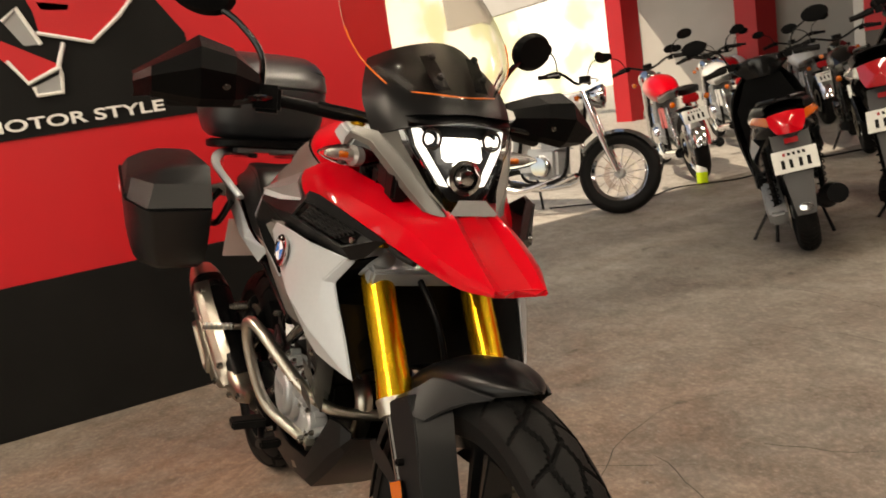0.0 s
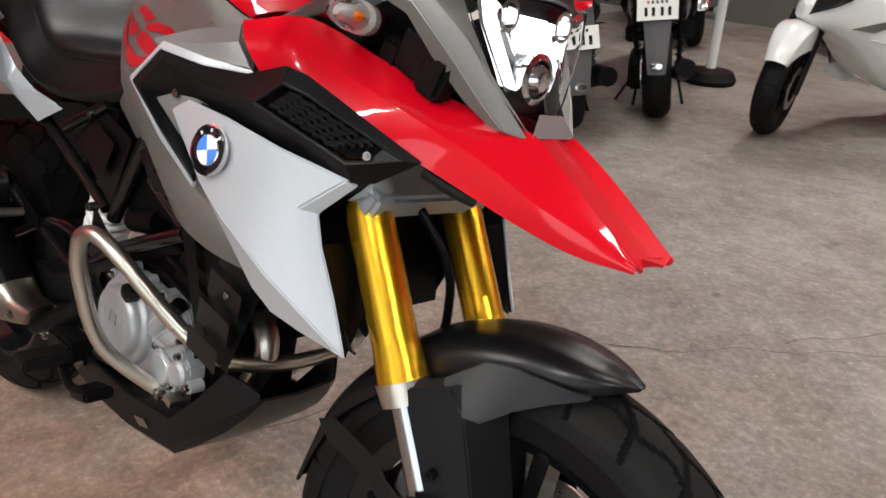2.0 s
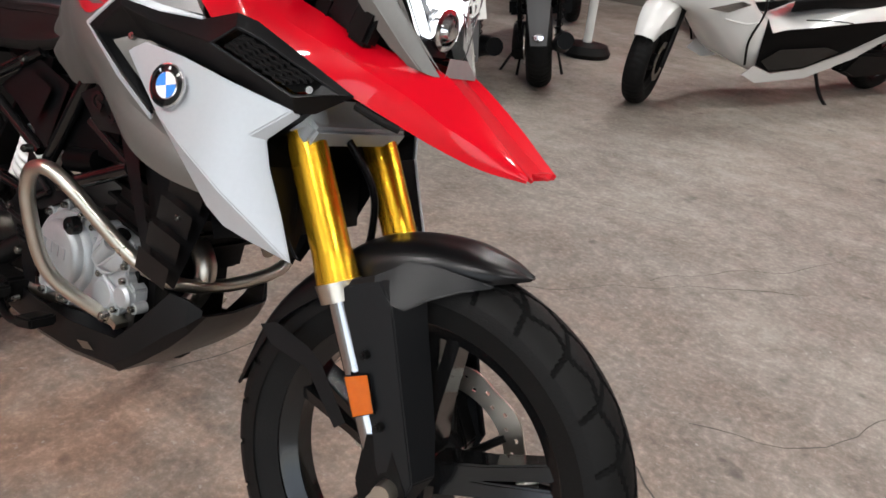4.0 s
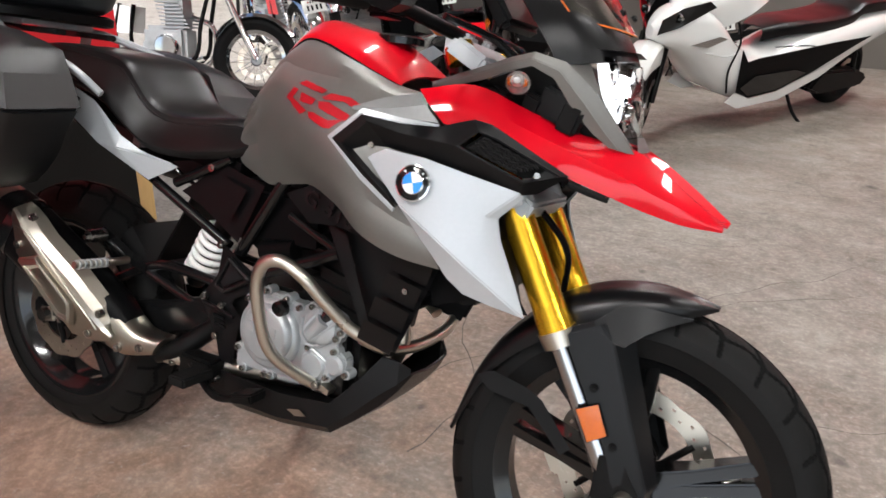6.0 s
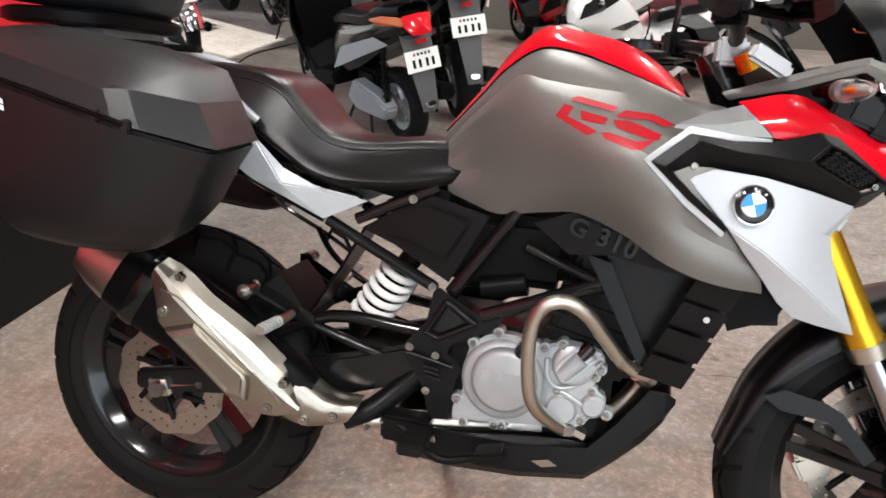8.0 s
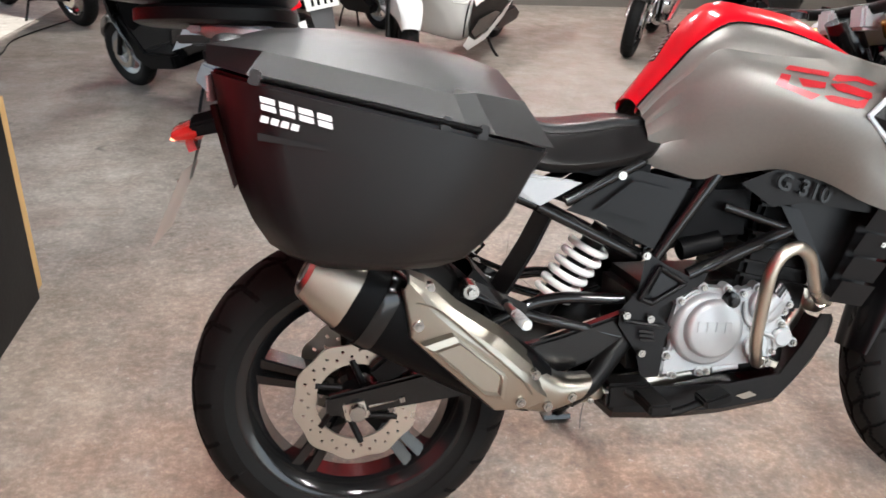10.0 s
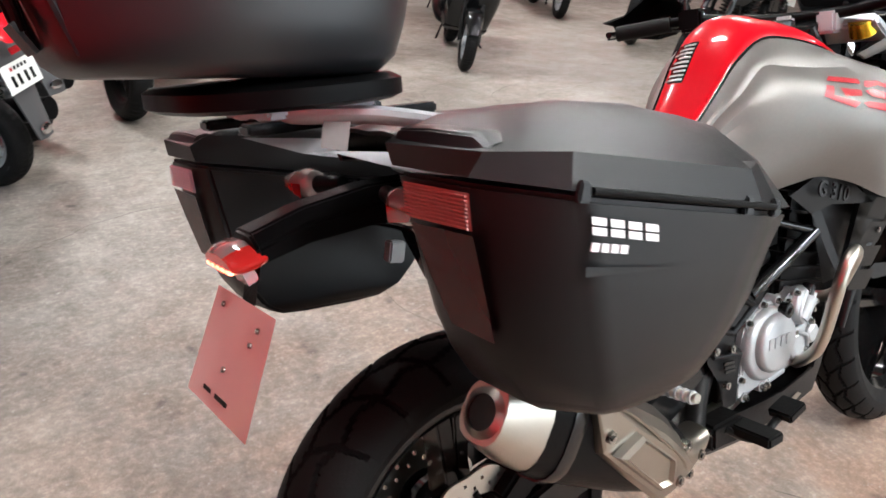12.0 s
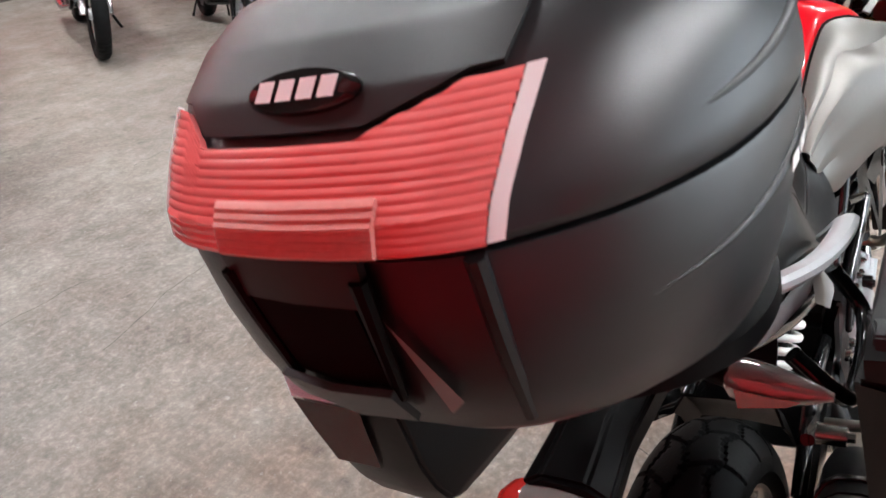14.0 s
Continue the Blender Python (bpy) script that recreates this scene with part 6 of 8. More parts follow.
# Tail unit: long arm, lamp, indicators, blank plate.
rows = []
for x, z, w, h in ((0.05, 0.862, 0.055, 0.040), (-0.10, 0.872, 0.045, 0.030), (-0.20, 0.862, 0.042, 0.026), (-0.275, 0.845, 0.048, 0.022)):
    rows.append([(x, -w, z - h), (x, -w, z), (x, -w * 0.5, z + h * 0.7), (x, w * 0.5, z + h * 0.7), (x, w, z), (x, w, z - h)])
tail = part("tail_arm", loft(rows, True), BLACK, bike, "black tail arm", bevel=0.004, sharp=15)
secs = []
for x, w, h, dz in ((-0.262, 0.056, 0.016, 0.002), (-0.280, 0.064, 0.020, 0.000), (-0.298, 0.060, 0.018, -0.003), (-0.309, 0.046, 0.012, -0.005)):
    secs.append([(x, 0.008 + w * math.copysign(abs(math.cos(a)) ** 1.25, math.cos(a)), 0.830 + dz + h * math.sin(a)) for a in [2 * math.pi * k / 20 for k in range(20)]])
lamp = part("tail_lamp", loft(secs, True), LITRED, tail, "lit red tail lamp with a clear top", bevel=0.0015)
top = [[Vector((p[0] - 0.0015, p[1] * 1.015, 0.830 + (p[2] - 0.830) * 1.05)) for p in q[3:8]] for q in secs]
part("lamp_top", loft(top), INDICATOR, lamp, "pale clear top of the lamp")
for y, w in ((-0.028, 0.016), (-0.010, 0.014), (0.007, 0.012), (0.025, 0.010), (0.042, 0.009)):
    part("lamp_bulb", box((0.012, w, 0.007), (-0.3055, y, 0.820), (0, 0, 0), 0.8), TAIL_HOT, lamp, bevel=0.002)
part("plate_bracket", plate([(-0.262, -0.022, 0.825), (-0.262, 0.022, 0.825), (-0.285, 0.022, 0.745), (-0.285, -0.022, 0.745)], 0.02), BLACK, tail, bevel=0.003)
part("plate_lamp", box((0.016, 0.04, 0.018), (-0.278, 0.0, 0.805), (0, -20, 0)), REDLENS, tail)
pl = part("number_plate", plate([(-0.283, -0.098, 0.770), (-0.283, 0.098, 0.770), (-0.346, 0.108, 0.633), (-0.346, -0.108, 0.633)], 0.003), PINK, bike, "blank white show plate, red bounce put into its pink colour", bevel=0.001)
for y, t in ((0.060, 0.12), (-0.062, 0.16), (-0.052, 0.30), (0.005, 0.62)):
    bolt(pl, (-0.284 - 0.063 * t, y, 0.770 - 0.137 * t), 0.0042, 0.003, (-0.9, 0, 0.42))
for k, w in enumerate((0.032, 0.052)):
    part("plate_mark", box((0.0012, w * 0.8, 0.0055), (-0.3385, 0.040 - 0.050 * k, 0.652), (0, 24.7, 0)), DARK, pl)
for s in (-1, 1):
    rows = []
    for y, h, d in ((0.108, 0.010, 0.010), (0.116, 0.022, 0.019), (0.130, 0.025, 0.021), (0.158, 0.020, 0.019), (0.185, 0.012, 0.012), (0.207, 0.004, 0.004)):
        rows.append([(-0.112 - 0.10 * (y - 0.12) + d * math.cos(a), s * y, 0.880 + h * math.sin(a)) for a in [2 * math.pi * k / 16 for k in range(16)]])
    lens = part("rear_indicator", loft(rows, True), INDICATOR, bike, "clear indicator with a red window")
    part("indicator_window", plate([(-0.134, s * 0.122, 0.884), (-0.137, s * 0.150, 0.883), (-0.134, s * 0.182, 0.879), (-0.132, s * 0.168, 0.869), (-0.134, s * 0.124, 0.862)], 0.004), REDLENS, lens)
    part("indicator_base", rod((-0.095, s * 0.06, 0.885), (-0.108, s * 0.112, 0.881), 0.011, 0.014, 14), BLACK, lens)
    part("case_rail", pipe([(0.16, s * 0.165, 0.86), (0.15, s * 0.20, 0.80), (0.02, s * 0.205, 0.79), (-0.05, s * 0.20, 0.83), (-0.06, s * 0.16, 0.88)], 0.010, 5, 10), FRAME, bike, "black pannier rail")
part("rear_tray", box((0.13, 0.16, 0.03), (0.27, 0, 0.748), (0, -8, 0)), BLACK, bike)
bracket = part("case_bracket", pipe([(-0.01, 0.130, 0.800), (0.053, 0.127, 0.773), (0.085, 0.152, 0.722), (0.117, 0.181, 0.668), (0.21, 0.215, 0.610), (0.29, 0.225, 0.560)], 0.010, 2, 6, 0.5), FRAME, bike, "black bracket of the side case")
part("bracket_clamp", box((0.030, 0.022, 0.036), (0.022, 0.131, 0.745), (0, 12, 0)), MIDGREY, bracket, "grey clamp", bevel=0.003)
part("bracket_plate", plate([(0.030, 0.122, 0.790), (0.066, 0.132, 0.782), (0.092, 0.156, 0.722), (0.076, 0.150, 0.708), (0.056, 0.136, 0.738), (0.040, 0.128, 0.765)], 0.006), FRAME, bracket, bevel=0.001)
hook = part("passenger_hook", pipe([(0.205, 0.205, 0.618), (0.235, 0.205, 0.570), (0.285, 0.195, 0.532), (0.36, 0.175, 0.50)], 0.007, 4, 8), FRAME, bike, "black folded peg loop")
part("hook_loop", pipe([(0.222, 0.214, 0.585), (0.234, 0.214, 0.614), (0.274, 0.197, 0.603), (0.306, 0.184, 0.558), (0.290, 0.190, 0.540)], 0.005, 1, 8), FRAME, hook)


# ---- luggage on the motorcycle ----
def side_case(s, label):
    """A hard pannier on its rail: bottom tray, lid, reflectors, latch line, worn mark."""
    root = thing("side_case", LEAN @ Matrix.Translation((-0.055, 0.0, -0.028) if s > 0 else (0, 0, 0)), label, "pannier", "side cases")

    def level(xr, xf, yi, yo, zf, k=1.0):
        pts = [(xr + 0.012, yi), (xr, yi + 0.03), (xr, yo - 0.076 * k), (xr + 0.056 * k, yo - 0.006), (xr + 0.085 * k, yo), (xf - 0.145 * k, yo), (xf - 0.105 * k, yo - 0.005), (xf - 0.012, yo - 0.046 * k), (xf, yo - 0.070 * k), (xf - 0.02, yi)]
        return [Vector((x, s * y, zf(x))) for x, y in pts]

    seam = lambda x: 0.937 - 0.235 * (x + 0.135)
    low = [level(-0.050, 0.08, 0.255, 0.365, lambda x: 0.664 - 0.08 * x, 0.5), level(-0.092, 0.125, 0.247, 0.401, lambda x: 0.670 - 0.08 * x, 0.7), level(-0.125, 0.165, 0.240, 0.420, lambda x: 0.690 - 0.09 * x, 0.85), level(-0.145, 0.195, 0.238, 0.430, lambda x: 0.722 - 0.10 * x, 0.95), level(-0.162, 0.225, 0.236, 0.438, lambda x: 0.764 - 0.12 * x), level(-0.178, 0.258, 0.233, 0.446, lambda x: 0.845 - 0.16 * x), level(-0.190, 0.280, 0.230, 0.450, lambda x: seam(x) - 0.003)]
    tray = part("tray", loft(low, True), CASE, root, "textured black case body", sharp=60, bevel=0.012)
    # The lid: an upright band, a slanted front facet and a gently domed top.
    rim = [(-0.190, 0.240), (-0.193, 0.374), (-0.137, 0.447), (0.146, 0.450), (0.186, 0.445), (0.281, 0.400), (0.264, 0.232)]
    rows = [[(x, y, seam(x) + 0.002) for x, y in rim],
            [(-0.196, 0.240, 0.976), (-0.190, 0.394, 0.977), (-0.115, 0.428, 0.969), (0.128, 0.445, 0.917), (0.158, 0.432, 0.919), (0.240, 0.380, 0.905), (0.232, 0.232, 0.908)],
            [(-0.176, 0.240, 0.986), (-0.160, 0.352, 0.988), (-0.090, 0.386, 0.990), (0.118, 0.390, 0.952), (0.180, 0.372, 0.944), (0.210, 0.336, 0.948), (0.206, 0.232, 0.954)],
            [(-0.130, 0.245, 0.998), (-0.110, 0.320, 1.001), (-0.060, 0.345, 1.001), (0.090, 0.345, 0.978), (0.150, 0.335, 0.966), (0.172, 0.315, 0.964), (0.170, 0.240, 0.966)],
            [(-0.06, 0.255, 1.000), (-0.05, 0.295, 1.002), (-0.02, 0.305, 1.002), (0.06, 0.305, 0.991), (0.09, 0.300, 0.987), (0.11, 0.290, 0.983), (0.11, 0.255, 0.983)]]
    rows = [[(x, s * y, z) for x, y, z in r] for r in rows]
    lid = part("lid", loft(rows[:2], True, False), CASE, root, "textured black case lid", sharp=9)
    part("lid_top", loft(rows[1:], True), CASE, lid, "gently domed top of the lid", sharp=42)
    lip = [[(-0.182, y, z0 - 0.006), (-0.190, y, z0), (-0.182, y, z0 + h), (-0.168, y, z0 + h + 0.003), (-0.140, y - 0.01, z0 + h - 0.002)] for y, z0, h in ((0.245, 0.975, 0.014), (0.300, 0.976, 0.015), (0.372, 0.976, 0.013), (0.392, 0.972, 0.006))]
    part("lid_lip", loft([[(x, s * y, z) for x, y, z in r] for r in lip], True), CASE, lid, "raised rear lip of the lid", bevel=0.002)
    for x in (-0.125, 0.118, 0.168):
        part("hinge_tab", box((0.016, 0.009, 0.020), (x, s * 0.449, seam(x) + 0.002), (0, 13, 0), 0.8), CASE, lid, bevel=0.002)
    part("hinge_bar", rod((-0.115, s * 0.450, seam(-0.115) + 0.003), (0.165, s * 0.451, seam(0.165) + 0.003), 0.004, n=10), BLACK, lid)
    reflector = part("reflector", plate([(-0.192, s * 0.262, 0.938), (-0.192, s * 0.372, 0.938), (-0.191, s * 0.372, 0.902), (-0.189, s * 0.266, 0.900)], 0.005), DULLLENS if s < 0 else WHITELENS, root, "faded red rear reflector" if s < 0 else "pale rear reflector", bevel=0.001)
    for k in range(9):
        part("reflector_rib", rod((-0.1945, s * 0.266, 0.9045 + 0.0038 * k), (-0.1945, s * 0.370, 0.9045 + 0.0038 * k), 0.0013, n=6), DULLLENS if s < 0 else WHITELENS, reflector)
    part("dark_lens", plate([(-0.191, s * 0.268, 0.896), (-0.192, s * 0.374, 0.898), (-0.181, s * 0.371, 0.845), (-0.167, s * 0.364, 0.782), (-0.166, s * 0.292, 0.784), (-0.181, s * 0.278, 0.845)], 0.005), SMOKE, root, "dark smoked lens panel", bevel=0.001)
    # Plain bars stand in for the maker's mark.
    for k in range(4):
        x = -0.120 + 0.0235 * k
        z = 0.907 - 0.285 * (x + 0.12)
        for h0, h1 in ((0.0, 0.44), (0.56, 1.0)):
            row = [(x + e * 0.018 + 0.0015 * h, s * (0.4535 - 0.001 * h), z + 0.007 - 0.005 * e - 0.017 * h) for e, h in ((0, h0), (1, h0), (1, h1), (0, h1))]
            part("mark_bar", plate(row, 0.0012), EMBLEM_W, root)
    for k in range(4):
        x = -0.115 + 0.0125 * k
        z = 0.886 - 0.27 * (x + 0.12)
        part("mark_bar", box((0.0095, 0.0014, 0.008), (x, s * 0.4515, z), (0, 16, 0)), EMBLEM_W, root)
    part("fold_line", plate([(-0.125, s * 0.4495, 0.868), (0.02, s * 0.450, 0.835), (-0.125, s * 0.4485, 0.858)], 0.003), CASE, root)
    return root


side_case(-1, "black textured hard side case fixed on its rail")
side_case(1, "black hard side case with a pale reflector")

top_case = thing("top_case", LEAN, "large rounded black top case with a red reflector band", "top case")
PLAN = [(-0.487, 0.0), (-0.484, 0.05), (-0.476, 0.092), (-0.455, 0.130), (-0.405, 0.175), (-0.325, 0.208), (-0.235, 0.212), (-0.160, 0.190), (-0.118, 0.140), (-0.102, 0.07), (-0.100, 0.0)]
half = smooth_path([(x, y, 0) for x, y in PLAN], 4)
half = [Vector((p.x if p.x < -0.35 else -0.35 + (p.x + 0.35) * 1.2, p.y, 0)) for p in half]
plan = half + [Vector((p.x, -p.y, 0)) for p in reversed(half[1:-1])]


def case_level(k, z, ky=None, lift=0.0):
    c = Vector((-0.29, 0, 0))
    return [Vector((c.x + (p.x - c.x) * k, p.y * (ky or k), z + lift * (p.x + 0.29))) for p in plan]


LEVELS = [(1.0, 1.211, 1.0), (0.985, 1.226, 1.0), (0.90, 1.252, 0.99), (0.78, 1.282, 0.955), (0.63, 1.306, 0.87), (0.44, 1.324, 0.74), (0.20, 1.334, 0.45)]
part("base", loft([case_level(0.67, 1.050, 0.67, -0.05), case_level(0.78, 1.054, 0.79, -0.05), case_level(0.865, 1.070, 0.875, -0.045), case_level(0.92, 1.104, 0.927, -0.03), case_level(0.965, 1.148, 0.968, -0.01), case_level(0.990, 1.197), case_level(0.985, 1.202)], True), SHELL, top_case, "textured black lower shell")
lid = part("lid", loft([case_level(0.985, 1.206)] + [case_level(k, z, ky) for k, z, ky in LEVELS], True), SHELL, top_case, "textured black domed lid")


def lid_scale(z):
    for (k0, z0, y0), (k1, z1, y1) in zip(LEVELS, LEVELS[1:]):
        if z <= z1:
            t = max(z - z0, 0) / (z1 - z0)
            return k0 + (k1 - k0) * t, y0 + (y1 - y0) * t
    return LEVELS[-1][0], LEVELS[-1][2]


for s in (-1, 1):
    for z, k in ((1.245, 0.992), (1.160, 0.975)):
        pts = []
        for q in half[16:34]:
            zz = z + 0.12 * (q.x + 0.3)
            kx, ky = lid_scale(zz) if z > 1.2 else (k, k)
            pts.append(Vector((-0.29 + (q.x + 0.29) * kx, s * abs(q.y) * ky, zz)))
        part("style_line", pipe([p - Vector((0, s * 0.003, 0.001)) for p in pts], [0.0005 + 0.0065 * math.sin(math.pi * (i + 0.02) / (len(pts) - 0.96)) for i in range(len(pts))], 1, 12, 0.9), CASE, lid)
    for k in range(4):
        xs = [-0.263 + 0.027 * k, -0.263 + 0.027 * k + 0.022]
        pts = []
        for x in xs:
            y = next((p.y + (q.y - p.y) * (x - p.x) / (q.x - p.x) for p, q in zip(half, half[1:]) if p.x <= x <= q.x), 0.2)
            pts.append((x, s * (y * 0.975 + 0.004)))
        z = 1.158 + 0.002 * k
        part("mark_bar", plate([(*pts[0], z), (*pts[1], z), (pts[1][0], pts[1][1] * 1.003, z + 0.0105), (pts[0][0], pts[0][1] * 1.003, z + 0.0105)], 0.0015), EMBLEM_W, top_case)

# Ribbed reflector band wrapped round the back.
def back_x(y):
    y = abs(y)
    for a, b in zip(half, half[1:]):
        if a.y <= y <= b.y:
            return a.x + (b.x - a.x) * (y - a.y) / (b.y - a.y)
    return -0.46


def band(y0, y1, low, high, ribs, out, n=26, m=60, lean=0.14):
    bm = bmesh.new()
    rows = []
    for i in range(n + 1):
        y = y0 + (y1 - y0) * i / n
        zl, zh = low(y), high(y)
        row = []
        for j in range(m + 1):
            t = j / m
            z = zl + (zh - zl) * t
            kx, ky = lid_scale(z)
            ridge = 0.0012 * (1 - abs(((z / ribs) % 1.0) * 2 - 1)) if ribs else 0.0
            yy = y * (1 + lean * (z - 1.211) / 0.09)
            row.append((-0.29 + (back_x(yy / ky) + 0.29) * kx - out - ridge, yy, z))
        rows.append(row)
    add_loft(bm, rows)
    return thicken(bm, -0.004)


def band_top(y):
    if y < -0.095:
        return 1.279
    if y < -0.048:
        return 1.279 - (y + 0.095) / 0.047 * 0.017
    if y < 0.066:
        return 1.262
    return 1.262 + min((y - 0.066) / 0.022, 1) * 0.016


part("reflector_band", band(-0.117, 0.108, lambda y: 1.211, band_top, 0.0046, 0.004, 60, 90), PALELENS, top_case, "worn ribbed red reflector band")
part("reflector_patch", band(-0.066, 0.044, lambda y: 1.212, lambda y: 1.236, 0.0022, 0.0075, 60, 60), PATCH, top_case, "fine-ribbed reflector patch")
part("band_trim", band(-0.1245, -0.1175, lambda y: 1.2105, lambda y: 1.280, 0, 0.005, 4, 12), EMBLEM_W, top_case, "white trim strip")
part("band_trim", band(0.1085, 0.116, lambda y: 1.2105, lambda y: 1.279, 0, 0.005, 4, 12), EMBLEM_W, top_case, "white trim strip")
part("lid_panel", band(-0.108, 0.100, lambda y: band_top(y) + 0.004, lambda y: 1.3285, 0, 0.0032, 50, 30), CASE, lid, "raised rear panel of the lid")
bm = lathe([(0.0, 0.0), (0.040, 0.0), (0.040, 0.004), (0.036, 0.007), (0.0, 0.008)], (0, 0, 0), 36, "z")
bmesh.ops.scale(bm, vec=(1.05, 0.34, 1), verts=bm.verts)
logo = Matrix.Translation((-0.4455, -0.008, 1.284)) @ Vector((-1, 0, 0.75)).normalized().to_track_quat("Z", "Y").to_matrix().to_4x4()
badge = part("badge", placed(bm, logo), FRAME, top_case, "oval black badge with pale bars")
for k in range(4):
    bm = plate([(-0.030 + 0.0155 * k, -0.006, 0.0088), (-0.018 + 0.0155 * k, -0.006, 0.0088), (-0.016 + 0.0155 * k, 0.006, 0.0088), (-0.028 + 0.0155 * k, 0.006, 0.0088)], 0.001)
    part("badge_bar", placed(bm, logo), EMBLEM_W, badge)
dy = -0.016
# Dark sheet just proud of the shell paints the latch recess's shade.
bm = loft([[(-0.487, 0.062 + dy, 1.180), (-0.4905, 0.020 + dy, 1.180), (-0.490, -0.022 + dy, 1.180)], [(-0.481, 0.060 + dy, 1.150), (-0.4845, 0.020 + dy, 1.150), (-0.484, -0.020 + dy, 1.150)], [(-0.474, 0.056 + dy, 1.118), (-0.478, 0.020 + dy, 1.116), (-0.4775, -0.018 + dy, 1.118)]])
part("handle_recess", thicken(bm, 0.002), RECESS_BLACK, top_case, "near-black sheet painting the shade of the latch recess")
for pts in ([(-0.486, 0.072 + dy, 1.196), (-0.481, 0.068 + dy, 1.160), (-0.472, 0.062 + dy, 1.112)], [(-0.490, -0.032 + dy, 1.196), (-0.486, -0.030 + dy, 1.160), (-0.477, -0.024 + dy, 1.112)]):
    part("latch_cheek", pipe(pts, [0.006, 0.005, 0.004], 4, 8), BLACK, top_case)
part("latch", thicken(loft([[(-0.488, 0.074 + dy, 1.207), (-0.494, 0.02 + dy, 1.208), (-0.492, -0.036 + dy, 1.207)], [(-0.486, 0.070 + dy, 1.178), (-0.492, 0.02 + dy, 1.179), (-0.490, -0.032 + dy, 1.178)]]), 0.006), CASE, top_case, "black pull latch")
part("latch_lip", thicken(loft([[(-0.480, 0.064 + dy, 1.122), (-0.485, 0.02 + dy, 1.120), (-0.484, -0.026 + dy, 1.122)], [(-0.463, 0.058 + dy, 1.092), (-0.468, 0.02 + dy, 1.090), (-0.466, -0.024 + dy, 1.092)]]), 0.005), CASE, top_case)
part("latch_fin", plate([(-0.486, -0.052, 1.170), (-0.472, -0.080, 1.112), (-0.468, -0.066, 1.098)], 0.008), MIDGREY, top_case, "grey wedge beside the latch")
part("edge_crease", pipe([(-0.474, -0.112, 1.205), (-0.462, -0.108, 1.150), (-0.440, -0.100, 1.085)], 0.006, 4, 8), CASE, top_case)


def oval_level(kx, ky, z):
    return [Vector((-0.218 + (p.x + 0.268) * kx, p.y * ky, z)) for p in plan]


part("mount_plate", loft([oval_level(0.58, 0.80, 1.013), oval_level(0.62, 0.86, 1.018), oval_level(0.62, 0.86, 1.036), oval_level(0.58, 0.80, 1.042)], True), BLACK, top_case, "black mounting plate")


# ---- the other two-wheelers standing in the hall ----
def simple_wheel(root, name, at, r, half, bead, spoked=False, cheap=True, rim_mat=None, disc=True):
    w = new(name)
    w.parent = root
    part("tyre", tyre_mesh(at, r, half, bead, 0.005 if not cheap else 0.0, 24, 64 if cheap else 200, 9 if cheap else 15), RUBBER, w, "worn black tyre")
    part("rim", rim_mesh(at, bead, half * 0.72), rim_mat or DARK, w)
    x, y, z = at
    part("hub", lathe([(0.01, -0.05), (0.035, -0.05), (0.04, -0.03), (0.028, 0), (0.04, 0.03), (0.035, 0.05), (0.01, 0.05)], at, 20), ALU if spoked else (rim_mat or DARK), w)
    bm = bmesh.new()
    if spoked:
        for k in range(28):
            a = 2 * math.pi * k / 28
            b = a + (0.35 if k % 2 else -0.35)
            add_rod(bm, (x + 0.035 * math.cos(a), (-1) ** k * 0.03, z + 0.035 * math.sin(a)), (x + bead * math.cos(b), 0, z + bead * math.sin(b)), 0.0022, n=5)
        part("spokes", bm, CHROME, w, "wire spokes")
    else:
        for k in range(5):
            a = 2 * math.pi * k / 5
            add_rod(bm, (x + 0.03 * math.cos(a), y, z + 0.03 * math.sin(a)), (x + (bead - 0.015) * math.cos(a), y, z + (bead - 0.015) * math.sin(a)), 0.022, 0.014, 8)
        part("spokes", bm, rim_mat or DARK, w)
    if disc:
        part("brake_disc", disc_mesh((x, y + half + 0.012, z), bead * 0.62, bead * 0.42, 0.004, 12), STEEL, w)
    return w


def number_plate(root, at, turn, size=(0.20, 0.108)):
    """A plate whose figures are plain bars."""
    m = pose(*at, *turn)
    p = part("number_plate", placed(box((0.003, size[0], size[1]), (0, 0, 0)), m), PLATE, root, "white number plate", bevel=0.001)
    for k in range(4):
        part("figure_bar", placed(box((0.002, 0.016, 0.042), (-0.0028, 0.056 - 0.036 * k - (0.006 if k > 1 else 0), -0.013)), m), DARK, p)
    for k in range(5):
        part("figure_bar", placed(box((0.002, 0.012, 0.014), (-0.0028, 0.045 - 0.022 * k, 0.033)), m), DECAL if k == 0 else DARK, p)
    return p


